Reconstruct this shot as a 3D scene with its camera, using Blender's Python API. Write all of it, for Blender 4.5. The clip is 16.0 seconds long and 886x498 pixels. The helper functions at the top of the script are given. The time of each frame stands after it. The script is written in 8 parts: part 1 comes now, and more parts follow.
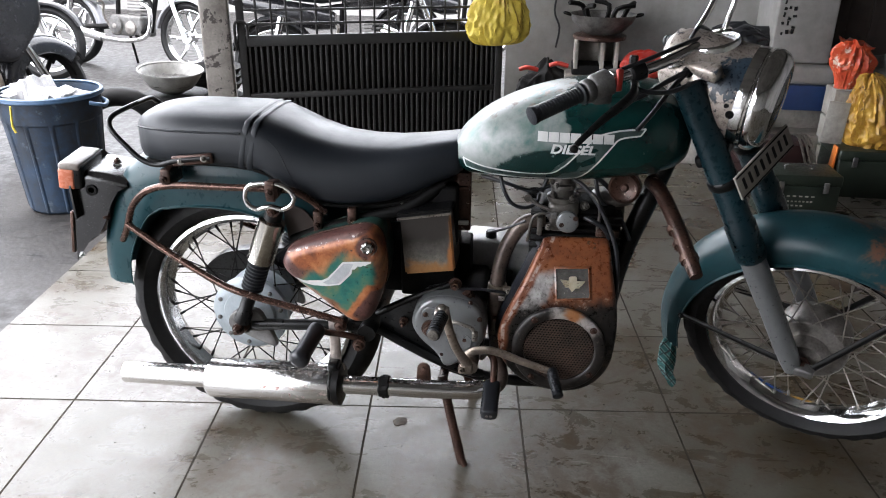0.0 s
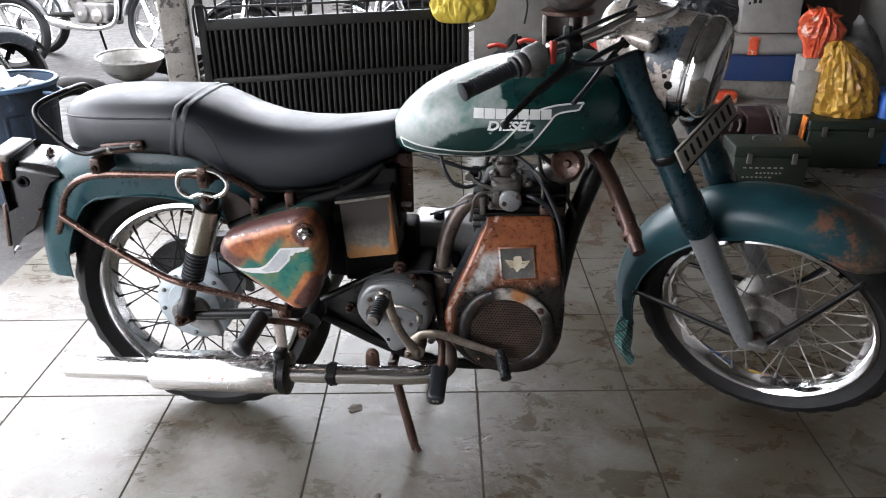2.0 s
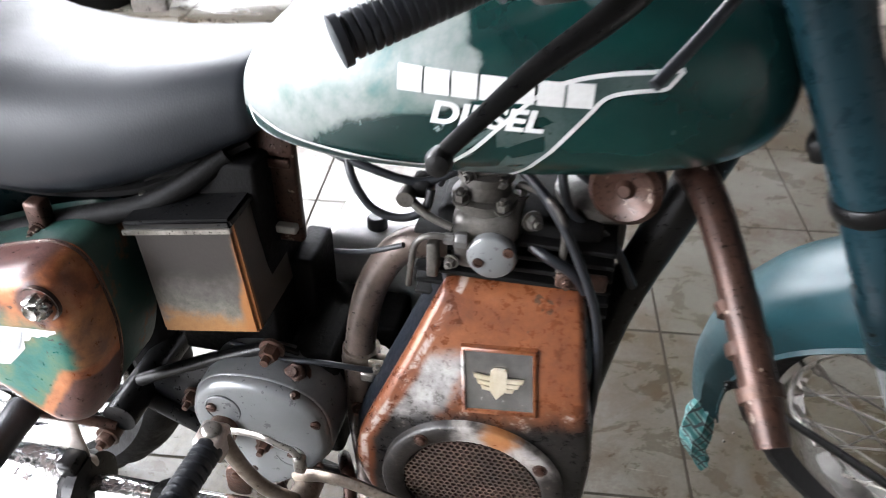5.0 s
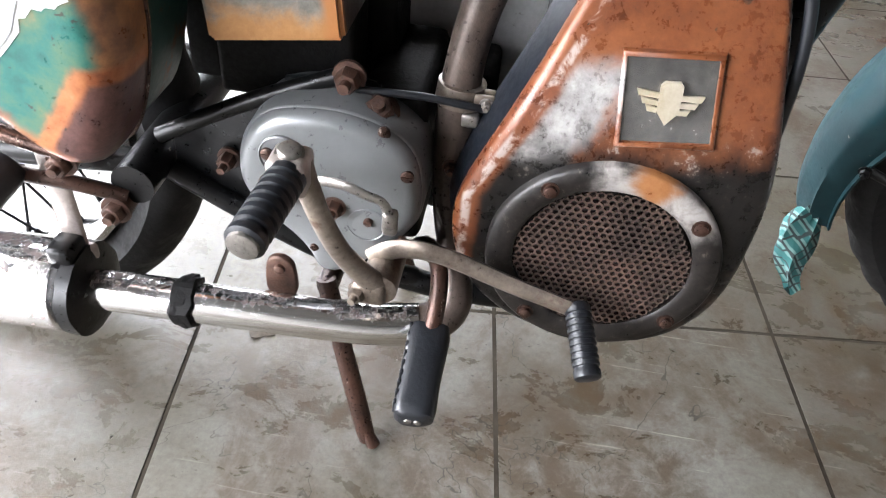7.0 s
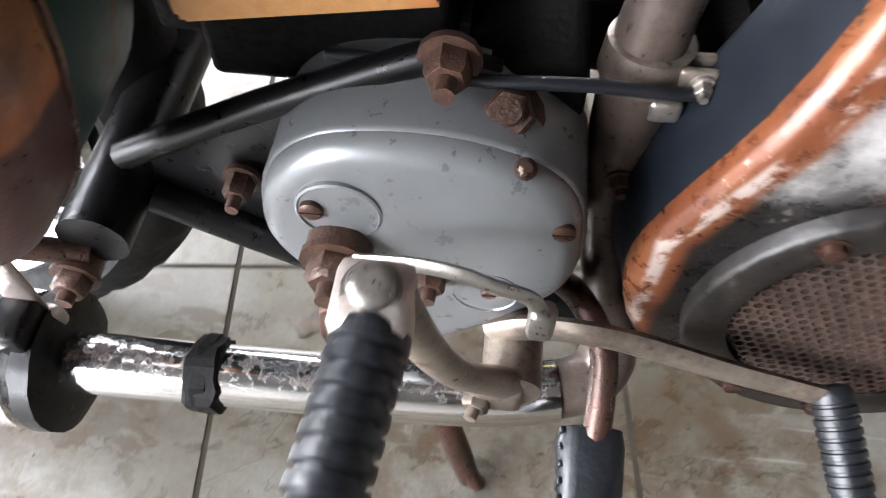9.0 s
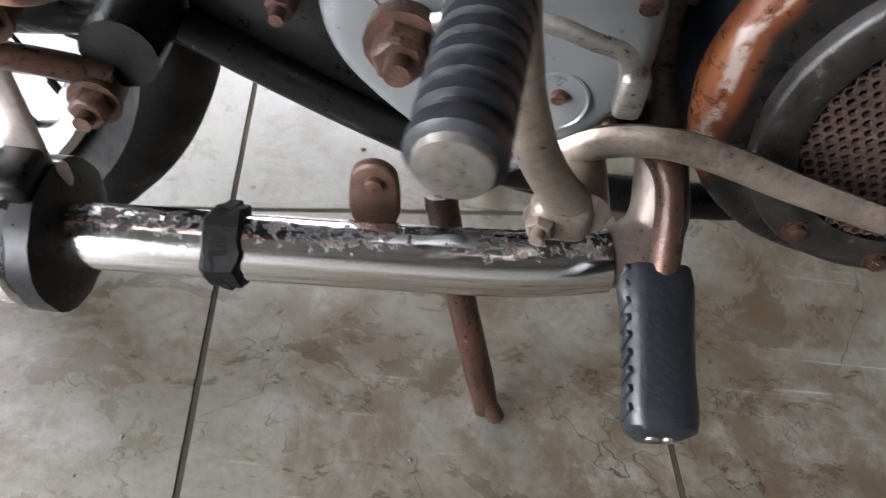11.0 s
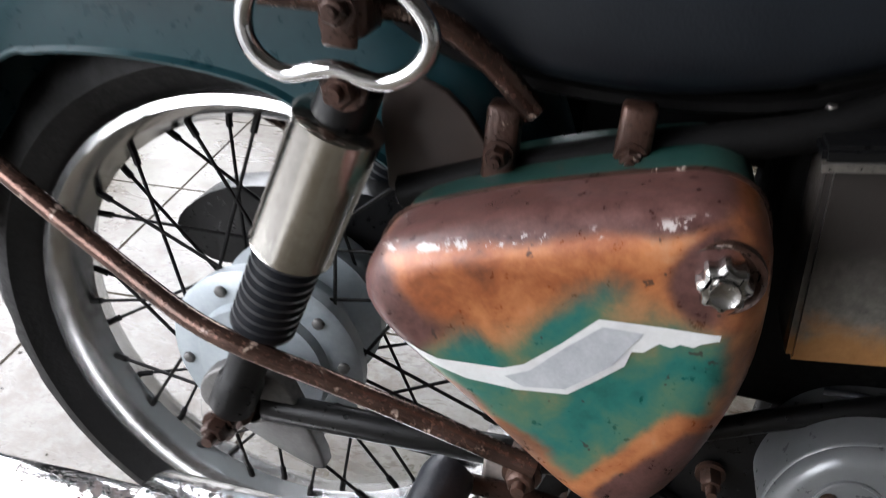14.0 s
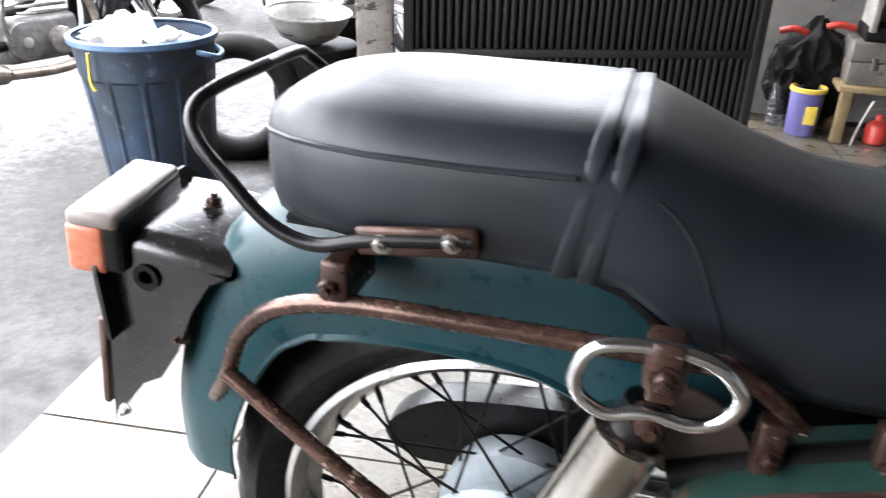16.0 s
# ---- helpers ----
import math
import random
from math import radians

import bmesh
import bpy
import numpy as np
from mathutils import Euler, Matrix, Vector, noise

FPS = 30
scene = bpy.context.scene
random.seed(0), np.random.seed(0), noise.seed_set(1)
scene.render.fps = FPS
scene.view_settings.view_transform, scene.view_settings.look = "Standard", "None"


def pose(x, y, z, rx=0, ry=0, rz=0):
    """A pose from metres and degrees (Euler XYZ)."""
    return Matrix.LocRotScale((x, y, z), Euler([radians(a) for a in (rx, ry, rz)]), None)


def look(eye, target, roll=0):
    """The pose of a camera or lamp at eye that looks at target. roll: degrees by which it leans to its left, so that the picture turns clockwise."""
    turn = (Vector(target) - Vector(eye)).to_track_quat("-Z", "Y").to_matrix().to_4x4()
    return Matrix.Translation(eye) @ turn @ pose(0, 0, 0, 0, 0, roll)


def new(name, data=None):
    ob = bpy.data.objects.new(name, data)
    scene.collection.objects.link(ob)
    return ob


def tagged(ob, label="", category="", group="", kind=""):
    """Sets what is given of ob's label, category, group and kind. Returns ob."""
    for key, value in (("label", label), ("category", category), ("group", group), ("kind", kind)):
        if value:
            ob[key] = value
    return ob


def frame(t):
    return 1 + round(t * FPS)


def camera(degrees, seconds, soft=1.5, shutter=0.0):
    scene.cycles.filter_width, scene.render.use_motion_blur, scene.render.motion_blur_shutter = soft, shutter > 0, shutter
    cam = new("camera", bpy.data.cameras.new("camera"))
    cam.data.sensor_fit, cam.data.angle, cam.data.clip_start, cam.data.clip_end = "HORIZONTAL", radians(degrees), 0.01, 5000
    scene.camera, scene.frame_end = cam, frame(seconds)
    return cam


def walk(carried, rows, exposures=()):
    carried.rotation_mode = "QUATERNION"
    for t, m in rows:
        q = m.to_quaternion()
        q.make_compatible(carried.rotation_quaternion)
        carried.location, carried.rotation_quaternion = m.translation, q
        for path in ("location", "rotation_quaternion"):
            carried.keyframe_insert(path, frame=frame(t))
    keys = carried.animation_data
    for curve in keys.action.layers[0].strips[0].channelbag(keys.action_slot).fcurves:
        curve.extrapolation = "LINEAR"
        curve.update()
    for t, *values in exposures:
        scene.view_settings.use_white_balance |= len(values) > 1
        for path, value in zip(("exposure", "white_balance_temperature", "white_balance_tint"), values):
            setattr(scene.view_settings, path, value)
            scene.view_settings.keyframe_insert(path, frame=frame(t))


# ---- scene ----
from mathutils.bvhtree import BVHTree

cam = camera(60.2, 16.0, soft=1.0, shutter=0.5)
PATH = [
    (0, (0.716, -1.712, 1.289), (0.476, 0.103, 0.484), 0.6),
    (0.5, (0.72, -1.715, 1.288), (0.484, 0.097, 0.474), 0.3),
    (1, (0.736, -1.712, 1.283), (0.515, 0.094, 0.451), -0.0),
    (1.5, (0.766, -1.697, 1.28), (0.569, 0.106, 0.436), -0.3),
    (2, (0.821, -1.66, 1.272), (0.605, 0.139, 0.424), -0.8),
    (2.5, (0.889, -1.618, 1.263), (0.645, 0.178, 0.418), -0.6),
    (3, (0.933, -1.522, 1.255), (0.703, 0.259, 0.376), -1.3),
    (3.2, (0.948, -1.44, 1.254), (0.723, 0.345, 0.38), -1.1),
    (5.3, (0.805, -0.622, 1.088), (0.485, 0.873, -0.201), 0.4),
    (5.5, (0.744, -0.581, 1.064), (0.47, 0.875, -0.279), 1.3),
    (6, (0.694, -0.542, 0.964), (0.467, 0.895, -0.408), 3.4),
    (6.5, (0.684, -0.621, 0.85), (0.516, 0.776, -0.571), 3.9),
    (7, (0.684, -0.701, 0.833), (0.552, 0.787, -0.496), 5.6),
    (7.5, (0.618, -0.723, 0.857), (0.433, 0.763, -0.469), 4.6),
    (8, (0.519, -0.665, 0.818), (0.609, 0.755, -0.588), 8.5),
    (8.4, (0.54, -0.564, 0.776), (0.677, 0.735, -0.738), 5.9),
    (8.5, (0.525, -0.534, 0.758), (0.655, 0.781, -0.744), 5.2),
    (9, (0.563, -0.385, 0.737), (0.437, 0.731, -0.918), 0.4),
    (9.2, (0.573, -0.338, 0.728), (0.385, 0.614, -1.021), -4.0),
    (11.3, (0.48, -0.511, 0.621), (0.485, 0.893, -0.803), 5.1),
    (11.5, (0.453, -0.527, 0.639), (0.475, 0.968, -0.689), 4.4),
    (12, (0.418, -0.556, 0.691), (0.505, 1.058, -0.487), 4.7),
    (12.5, (0.366, -0.556, 0.704), (0.324, 1.083, -0.442), 3.4),
    (13, (0.312, -0.552, 0.715), (0.036, 1.08, -0.408), 4.8),
    (13.5, (0.3, -0.544, 0.761), (-0.085, 1.11, -0.295), 4.5),
    (14, (0.288, -0.583, 0.826), (-0.097, 1.092, -0.197), 4.4),
    (14.5, (0.262, -0.624, 0.889), (-0.094, 1.092, -0.075), 3.8),
    (15, (0.215, -0.648, 0.958), (-0.152, 1.087, 0.033), 3.4),
    (15.5, (0.167, -0.674, 1.03), (-0.223, 1.07, 0.134), 2.8),
    (16, (0.099, -0.641, 1.031), (-0.392, 1.077, 0.134), 1.3),
]
EXPOSURES = ((0.0, 0.72), (1.0, 0.68), (2.0, 0.92), (3.0, 1.18), (5.5, 2.35), (6.0, 2.65), (6.5, 2.3), (7.0, 2.2), (8.0, 1.92), (9.0, 2.28), (11.5, 1.75), (12.5, 2.05), (13.0, 1.22), (13.5, 0.83), (14.2, 0.75), (15.0, 1.18), (16.0, 1.3))
walk(cam, [(t, look(eye, target, roll)) for t, eye, target, roll in PATH], EXPOSURES)

# ---- light ----
world = bpy.data.worlds.new("sky")
scene.world = world
world.use_nodes = True
wt = world.node_tree
sky = wt.nodes.new("ShaderNodeTexSky")
sky.sky_type, sky.sun_disc = "NISHITA", False
sky.sun_elevation, sky.sun_rotation = radians(71), radians(-90)
sky.air_density, sky.dust_density = 1.0, 5.0
wt.links.new(sky.outputs[0], wt.nodes["Background"].inputs[0])
wt.nodes["Background"].inputs[1].default_value = 0.15
sun_data = bpy.data.lights.new("sun", "SUN")
sun_data.energy, sun_data.angle, sun_data.color = 19.0, radians(158), (0.97, 0.985, 1.05)
sun = new("sun", sun_data)
sun.matrix_world = look((-2.7, 0.0, 8.0), (0, 0, 0))


# ---- materials ----
def nd(nt, kind, ins=None, **props):
    n = nt.nodes.new(kind)
    for k, v in props.items():
        if k == "operation":
            n.operation = v
        elif k == "blend_type":
            n.blend_type = v
        elif k == "data_type":
            n.data_type = v
        elif k == "feature":
            n.feature = v
        elif k == "interpolation_type":
            n.interpolation_type = v
    for k, v in (ins or {}).items():
        if hasattr(v, "is_output"):
            nt.links.new(v, n.inputs[k])
        else:
            n.inputs[k].default_value = v
    return n


def col(c):
    return (c[0], c[1], c[2], 1.0)


def ramp(nt, fac, stops):
    n = nt.nodes.new("ShaderNodeValToRGB")
    el = n.color_ramp.elements
    while len(el) < len(stops):
        el.new(0.5)
    for e, (p, c) in zip(el, stops):
        e.position = p
        e.color = col(c) if hasattr(c, "__len__") else (c, c, c, 1)
    nt.links.new(fac, n.inputs[0])
    return n.outputs[0]


def noise_at(nt, vec, scale, detail=6.0, rough=0.55, warp=0.0):
    return nd(nt, "ShaderNodeTexNoise", {"Vector": vec, "Scale": scale, "Detail": detail, "Roughness": rough, "Distortion": warp}).outputs[0]


def mix(nt, fac, a, b, how="MIX"):
    n = nd(nt, "ShaderNodeMix", data_type="RGBA", blend_type=how)
    for i, v in ((0, fac), (6, a), (7, b)):
        if hasattr(v, "is_output"):
            nt.links.new(v, n.inputs[i])
        else:
            n.inputs[i].default_value = v if i == 0 else col(v)
    return n.outputs[2]


def fmath(nt, op, a, b=0.0, c=0.0):
    n = nd(nt, "ShaderNodeMath", operation=op)
    for i, v in enumerate((a, b, c)):
        if hasattr(v, "is_output"):
            nt.links.new(v, n.inputs[i])
        else:
            n.inputs[i].default_value = v
    return n.outputs[0]


def step(nt, v, lo, hi):
    return nd(nt, "ShaderNodeMapRange", {0: v, 1: lo, 2: hi, 3: 0.0, 4: 1.0}, interpolation_type="SMOOTHSTEP").outputs[0]


def base(name):
    m = bpy.data.materials.new(name)
    m.use_nodes = True
    nt = m.node_tree
    bs = nt.nodes["Principled BSDF"]
    vec = nt.nodes.new("ShaderNodeTexCoord").outputs["Object"]
    return m, nt, bs, vec


def finish(nt, bs, vec, color, rough, metal=0.0, bump=0.1, bscale=300.0, height=None, dist=0.002):
    for sock, v in (("Base Color", color), ("Roughness", rough), ("Metallic", metal)):
        if hasattr(v, "is_output"):
            nt.links.new(v, bs.inputs[sock])
        else:
            bs.inputs[sock].default_value = col(v) if sock == "Base Color" else v
    if bump:
        h = height or noise_at(nt, vec, bscale, 4.0)
        b = nd(nt, "ShaderNodeBump", {"Strength": bump, "Distance": dist, "Height": h})
        nt.links.new(b.outputs[0], bs.inputs["Normal"])


def surf(name, c1, c2, rough=(0.4, 0.6), metal=0.0, scale=8.0, bump=0.15, bscale=250.0, spots=None, warp=0.0, vary=0.0, spec=0.5, edge=0.08):
    """Two tones in broad patches, a fine grain, and optional spots (colour, amount, scale, roughness)."""
    m, nt, bs, vec = base(name)
    big = noise_at(nt, vec, scale, 8.0, 0.6, warp)
    fine = noise_at(nt, vec, scale * 9, 6.0, 0.65)
    c = ramp(nt, fmath(nt, "ADD", fmath(nt, "MULTIPLY", big, 0.65), fmath(nt, "MULTIPLY", fine, 0.35)), [(0.36, c1), (0.64, c2)])
    r = ramp(nt, fine, [(0.3, rough[0]), (0.7, rough[1])])
    mt = metal
    if vary:
        rnd = nt.nodes.new("ShaderNodeObjectInfo").outputs["Random"]
        v = fmath(nt, "MULTIPLY_ADD", rnd, vary, 1.0 - vary / 2)
        c = mix(nt, 1.0, c, nd(nt, "ShaderNodeCombineColor", {0: v, 1: v, 2: v}).outputs[0], "MULTIPLY")
    if spots:
        sc, amount, ss, sr = spots
        k = step(nt, noise_at(nt, vec, ss, 9.0, 0.7, 0.3), 1 - amount, 1 - amount + edge)
        c = mix(nt, k, c, sc)
        r = mix(nt, k, r, (sr, sr, sr))
        if metal:
            mt = fmath(nt, "MULTIPLY", fmath(nt, "SUBTRACT", 1.0, k), metal)
    bs.inputs["Specular IOR Level"].default_value = spec
    finish(nt, bs, vec, c, r, mt, bump, bscale)
    return m


RUST1, RUST2, RUSTO = (0.022, 0.013, 0.01), (0.075, 0.036, 0.025), (0.42, 0.15, 0.045)
M_GREEN = surf("teal_green_paint", (0.005, 0.024, 0.03), (0.011, 0.044, 0.051), (0.24, 0.4), 0, 6, 0.06, 200, ((0.1, 0.085, 0.07), 0.29, 30, 0.6), edge=0.03, spec=0.35)
M_BLACK = surf("worn_black_paint", (0.0025, 0.0026, 0.003), (0.007, 0.0068, 0.0066), (0.24, 0.42), 0, 14, 0.12, 220, ((0.06, 0.042, 0.034), 0.31, 26, 0.7), spec=0.25, edge=0.03)
M_RUST = surf("rusty_steel", RUST1, RUST2, (0.22, 0.45), 0.5, 25, 0.3, 320, ((0.3, 0.24, 0.2), 0.38, 55, 0.3), edge=0.03)
M_RAIL = surf("rust_brown_rail_paint", (0.035, 0.021, 0.016), (0.13, 0.072, 0.055), (0.16, 0.32), 0.7, 22, 0.15, 260, ((0.3, 0.23, 0.19), 0.4, 70, 0.24), edge=0.06)
M_RUSTO = surf("brown_rust_bolt", (0.035, 0.02, 0.015), (0.115, 0.06, 0.042), (0.3, 0.55), 0.45, 40, 0.4, 400, ((0.3, 0.25, 0.21), 0.34, 60, 0.35))
M_STEEL = surf("dull_bare_steel", (0.17, 0.155, 0.14), (0.36, 0.335, 0.305), (0.24, 0.42), 0.8, 30, 0.2, 300, ((0.1, 0.06, 0.042), 0.4, 40, 0.6))
M_CHROME = surf("chrome", (0.72, 0.72, 0.72), (0.8, 0.8, 0.8), (0.05, 0.14), 1.0, 12, 0.03, 200, ((0.22, 0.13, 0.09), 0.28, 60, 0.6))
M_RUBBER = surf("black_rubber", (0.004, 0.0048, 0.0066), (0.012, 0.0135, 0.0168), (0.3, 0.48), 0, 18, 0.25, 220, ((0.07, 0.075, 0.08), 0.27, 50, 0.6), edge=0.04)
M_TYRE = surf("dusty_tyre_rubber", (0.003, 0.003, 0.0034), (0.011, 0.0105, 0.0102), (0.5, 0.8), 0, 10, 0.35, 150, ((0.05, 0.045, 0.038), 0.33, 40, 0.9), spec=0.25)
M_ALU = surf("grey_painted_alloy", (0.15, 0.155, 0.157), (0.185, 0.19, 0.192), (0.26, 0.34), 0.35, 10, 0.05, 300, ((0.06, 0.05, 0.042), 0.2, 34, 0.5), edge=0.05)
M_HUB = surf("oxidised_alloy", (0.22, 0.25, 0.265), (0.34, 0.37, 0.385), (0.4, 0.6), 0.5, 16, 0.2, 240, ((0.1, 0.09, 0.08), 0.34, 26, 0.8))
M_RIM = surf("worn_steel_rim", (0.48, 0.48, 0.475), (0.62, 0.62, 0.615), (0.12, 0.26), 0.95, 10, 0.0, 240, ((0.2, 0.15, 0.12), 0.2, 35, 0.6))
# Near-black for black metal, and for boxes that stand in for deep shade.
M_DARK = surf("black_metal_and_shade_fill", (0.002, 0.002, 0.002), (0.005, 0.0045, 0.0042), (0.5, 0.8), 0.0, 20, 0.3, 200, spec=0.14)
M_GREASE = surf("greasy_grey_casting", (0.05, 0.048, 0.045), (0.15, 0.145, 0.14), (0.35, 0.6), 0.5, 22, 0.3, 200)
M_FHUB = surf("stained_grey_hub_casting", (0.1, 0.09, 0.08), (0.3, 0.28, 0.26), (0.3, 0.55), 0.5, 18, 0.3, 200, ((0.05, 0.035, 0.025), 0.38, 30, 0.7))
M_DPIPE = surf("heat_browned_steel_pipe", (0.045, 0.033, 0.027), (0.13, 0.098, 0.082), (0.24, 0.42), 0.4, 16, 0.2, 260, ((0.05, 0.026, 0.019), 0.36, 26, 0.4))
M_LEVER = surf("brown_stained_steel", (0.1, 0.078, 0.062), (0.3, 0.25, 0.205), (0.26, 0.45), 0.6, 20, 0.25, 260, ((0.1, 0.06, 0.04), 0.42, 32, 0.6))
M_JOINT = surf("pale_worn_steel", (0.34, 0.29, 0.26), (0.55, 0.49, 0.45), (0.28, 0.45), 0.6, 30, 0.2, 250, ((0.14, 0.09, 0.065), 0.36, 50, 0.5))
M_WHITE = surf("white_decal", (0.5, 0.5, 0.485), (0.62, 0.62, 0.605), (0.4, 0.5), 0, 30, 0.03, 200)
M_FILM = surf("greyed_white_film", (0.32, 0.33, 0.34), (0.44, 0.45, 0.46), (0.3, 0.45), 0.1, 40, 0.08, 160)
M_GHOST = surf("dark_green_flash_film", (0.02, 0.045, 0.042), (0.06, 0.085, 0.08), (0.25, 0.4), 0.2, 30, 0.05, 200)
M_ORANGE = surf("orange_lens", (0.44, 0.13, 0.07), (0.54, 0.19, 0.11), (0.2, 0.35), 0, 10, 0.05, 100)
M_CREAM = surf("grubby_milky_plastic", (0.13, 0.105, 0.09), (0.28, 0.245, 0.22), (0.3, 0.5), 0, 10, 0.05, 100)


def make_vinyl():
    m, nt, bs, vec = base("black_vinyl")
    v = nd(nt, "ShaderNodeTexVoronoi", {"Vector": vec, "Scale": 420.0}).outputs[0]
    big = noise_at(nt, vec, 9.0, 6.0, 0.6, 0.3)
    v = fmath(nt, "ADD", v, fmath(nt, "MULTIPLY", noise_at(nt, vec, 22.0, 5.0, 0.55), 5.0))
    finish(nt, bs, vec, ramp(nt, big, [(0.3, (0.0045, 0.006, 0.0086)), (0.7, (0.009, 0.0116, 0.0155))]), ramp(nt, big, [(0.32, 0.36), (0.68, 0.5)]), 0.0, 0.1, height=v, dist=0.001)
    bs.inputs["Specular IOR Level"].default_value = 0.4
    return m


def make_tank():
    """Dark teal paint, worn through to grey primer towards the back of the tank's shoulder."""
    m, nt, bs, vec = base("tank_paint")
    x, y, z = nd(nt, "ShaderNodeSeparateXYZ", {0: vec}).outputs
    n1, n2 = noise_at(nt, vec, 9.0, 6.0, 0.55, 0.4), noise_at(nt, vec, 70.0, 7.0, 0.7)
    jit = fmath(nt, "MULTIPLY_ADD", n1, 0.16, -0.08)
    v = fmath(nt, "ADD", fmath(nt, "SUBTRACT", z, fmath(nt, "MULTIPLY_ADD", x, 0.25, 0.632)), jit)
    w = fmath(nt, "ADD", fmath(nt, "SUBTRACT", 0.772, x), jit)
    k = step(nt, fmath(nt, "MINIMUM", v, w), 0.0, 0.014)
    green = ramp(nt, n1, [(0.3, (0.002, 0.015, 0.0145)), (0.7, (0.004, 0.034, 0.03))])
    grey = ramp(nt, fmath(nt, "MULTIPLY_ADD", n2, 0.25, fmath(nt, "MULTIPLY", noise_at(nt, vec, 15.0, 6.0, 0.5, 0.3), 0.75)), [(0.33, (0.02, 0.09, 0.078)), (0.41, (0.09, 0.13, 0.117)), (0.5, (0.165, 0.187, 0.176)), (0.64, (0.25, 0.258, 0.25))])
    top = step(nt, fmath(nt, "MULTIPLY_ADD", n1, 0.06, fmath(nt, "MULTIPLY_ADD", x, -0.32, z)), 0.708, 0.74)
    rusty = fmath(nt, "MULTIPLY", top, step(nt, noise_at(nt, vec, 38.0, 9.0, 0.7, 0.4), 0.53, 0.56))
    grey = mix(nt, rusty, grey, ramp(nt, n2, [(0.35, (0.05, 0.035, 0.028)), (0.65, (0.2, 0.15, 0.12))]))
    grey = mix(nt, step(nt, n2, 0.7, 0.73), grey, (0.09, 0.08, 0.07))
    c = mix(nt, k, green, grey)
    chips = step(nt, noise_at(nt, vec, 22.0, 8.0, 0.7), 0.68, 0.7)
    c = mix(nt, chips, c, (0.22, 0.27, 0.26))
    finish(nt, bs, vec, c, mix(nt, k, ramp(nt, n2, [(0.3, 0.18), (0.7, 0.28)]), (0.38, 0.38, 0.38)), 0.0, 0.06, 120.0)
    return m


def make_cover():
    """Green paint burnt and rubbed through to orange and brown rust along the edges."""
    m, nt, bs, vec = base("rust_and_green_paint")
    x, y, z = nd(nt, "ShaderNodeSeparateXYZ", {0: vec}).outputs
    n1, n2, n3 = noise_at(nt, vec, 17.0, 5.0, 0.5, 0.5), noise_at(nt, vec, 95.0, 7.0, 0.7), noise_at(nt, vec, 34.0, 8.0, 0.65, 0.4)
    both = fmath(nt, "ADD", fmath(nt, "MULTIPLY", n1, 0.5), fmath(nt, "ADD", fmath(nt, "MULTIPLY", n3, 0.35), fmath(nt, "MULTIPLY", n2, 0.15)))
    green = ramp(nt, both, [(0.3, (0.004, 0.05, 0.035)), (0.45, (0.016, 0.12, 0.1)), (0.54, (0.07, 0.14, 0.085)), (0.64, (0.2, 0.16, 0.075))])
    rust = ramp(nt, both, [(0.36, (0.09, 0.024, 0.012)), (0.46, (0.25, 0.075, 0.026)), (0.56, (0.41, 0.155, 0.06)), (0.68, (0.42, 0.25, 0.15))])
    brown = ramp(nt, n2, [(0.3, (0.04, 0.016, 0.014)), (0.7, (0.125, 0.058, 0.05))])
    jit = fmath(nt, "MULTIPLY_ADD", n1, 0.07, -0.035)
    fray = fmath(nt, "MULTIPLY_ADD", n3, 0.03, -0.015)
    wob = fmath(nt, "ADD", jit, fray)
    h = fmath(nt, "SUBTRACT", z, fmath(nt, "MULTIPLY_ADD", x, 0.32, 0.5457))
    arch = fmath(nt, "MAXIMUM", fmath(nt, "SUBTRACT", 0.055, fmath(nt, "ABSOLUTE", fmath(nt, "SUBTRACT", x, 0.297))), 0.0)
    c = mix(nt, step(nt, fmath(nt, "MULTIPLY_ADD", arch, -0.55, fmath(nt, "ADD", h, wob)), -0.083, -0.05), green, rust)
    left = fmath(nt, "SUBTRACT", fmath(nt, "SUBTRACT", 0.222, x), fmath(nt, "ABSOLUTE", fmath(nt, "ADD", h, 0.058)))
    c = mix(nt, step(nt, fmath(nt, "ADD", left, wob), -0.004, 0.018), c, brown)
    c = mix(nt, step(nt, fmath(nt, "MULTIPLY_ADD", wob, 0.25, h), -0.011, -0.003), c, brown)
    dx, dz = fmath(nt, "SUBTRACT", x, 0.356), fmath(nt, "SUBTRACT", z, 0.621)
    ring = fmath(nt, "SQRT", fmath(nt, "ADD", fmath(nt, "MULTIPLY", dx, dx), fmath(nt, "MULTIPLY", dz, dz)))
    c = mix(nt, step(nt, fmath(nt, "MULTIPLY_ADD", wob, 0.3, ring), 0.036, 0.026), c, brown)
    right = fmath(nt, "SUBTRACT", fmath(nt, "MULTIPLY_ADD", z, 0.1, x), 0.42)
    c = mix(nt, fmath(nt, "MULTIPLY", step(nt, fmath(nt, "MULTIPLY_ADD", wob, 0.4, right), -0.006, 0.008), 0.75), c, rust)
    lobe = fmath(nt, "SUBTRACT", fmath(nt, "MULTIPLY", fmath(nt, "SUBTRACT", x, 0.29), 0.78), fmath(nt, "MULTIPLY", fmath(nt, "SUBTRACT", z, 0.43), 0.52))
    lobe = fmath(nt, "ADD", lobe, fmath(nt, "MULTIPLY", wob, 0.3))
    lobe = fmath(nt, "MINIMUM", lobe, fmath(nt, "MULTIPLY_ADD", x, 1.0, -0.3))
    lobe = fmath(nt, "MINIMUM", lobe, fmath(nt, "SUBTRACT", 0.525, z))
    c = mix(nt, step(nt, lobe, -0.01, -0.001), c, rust)
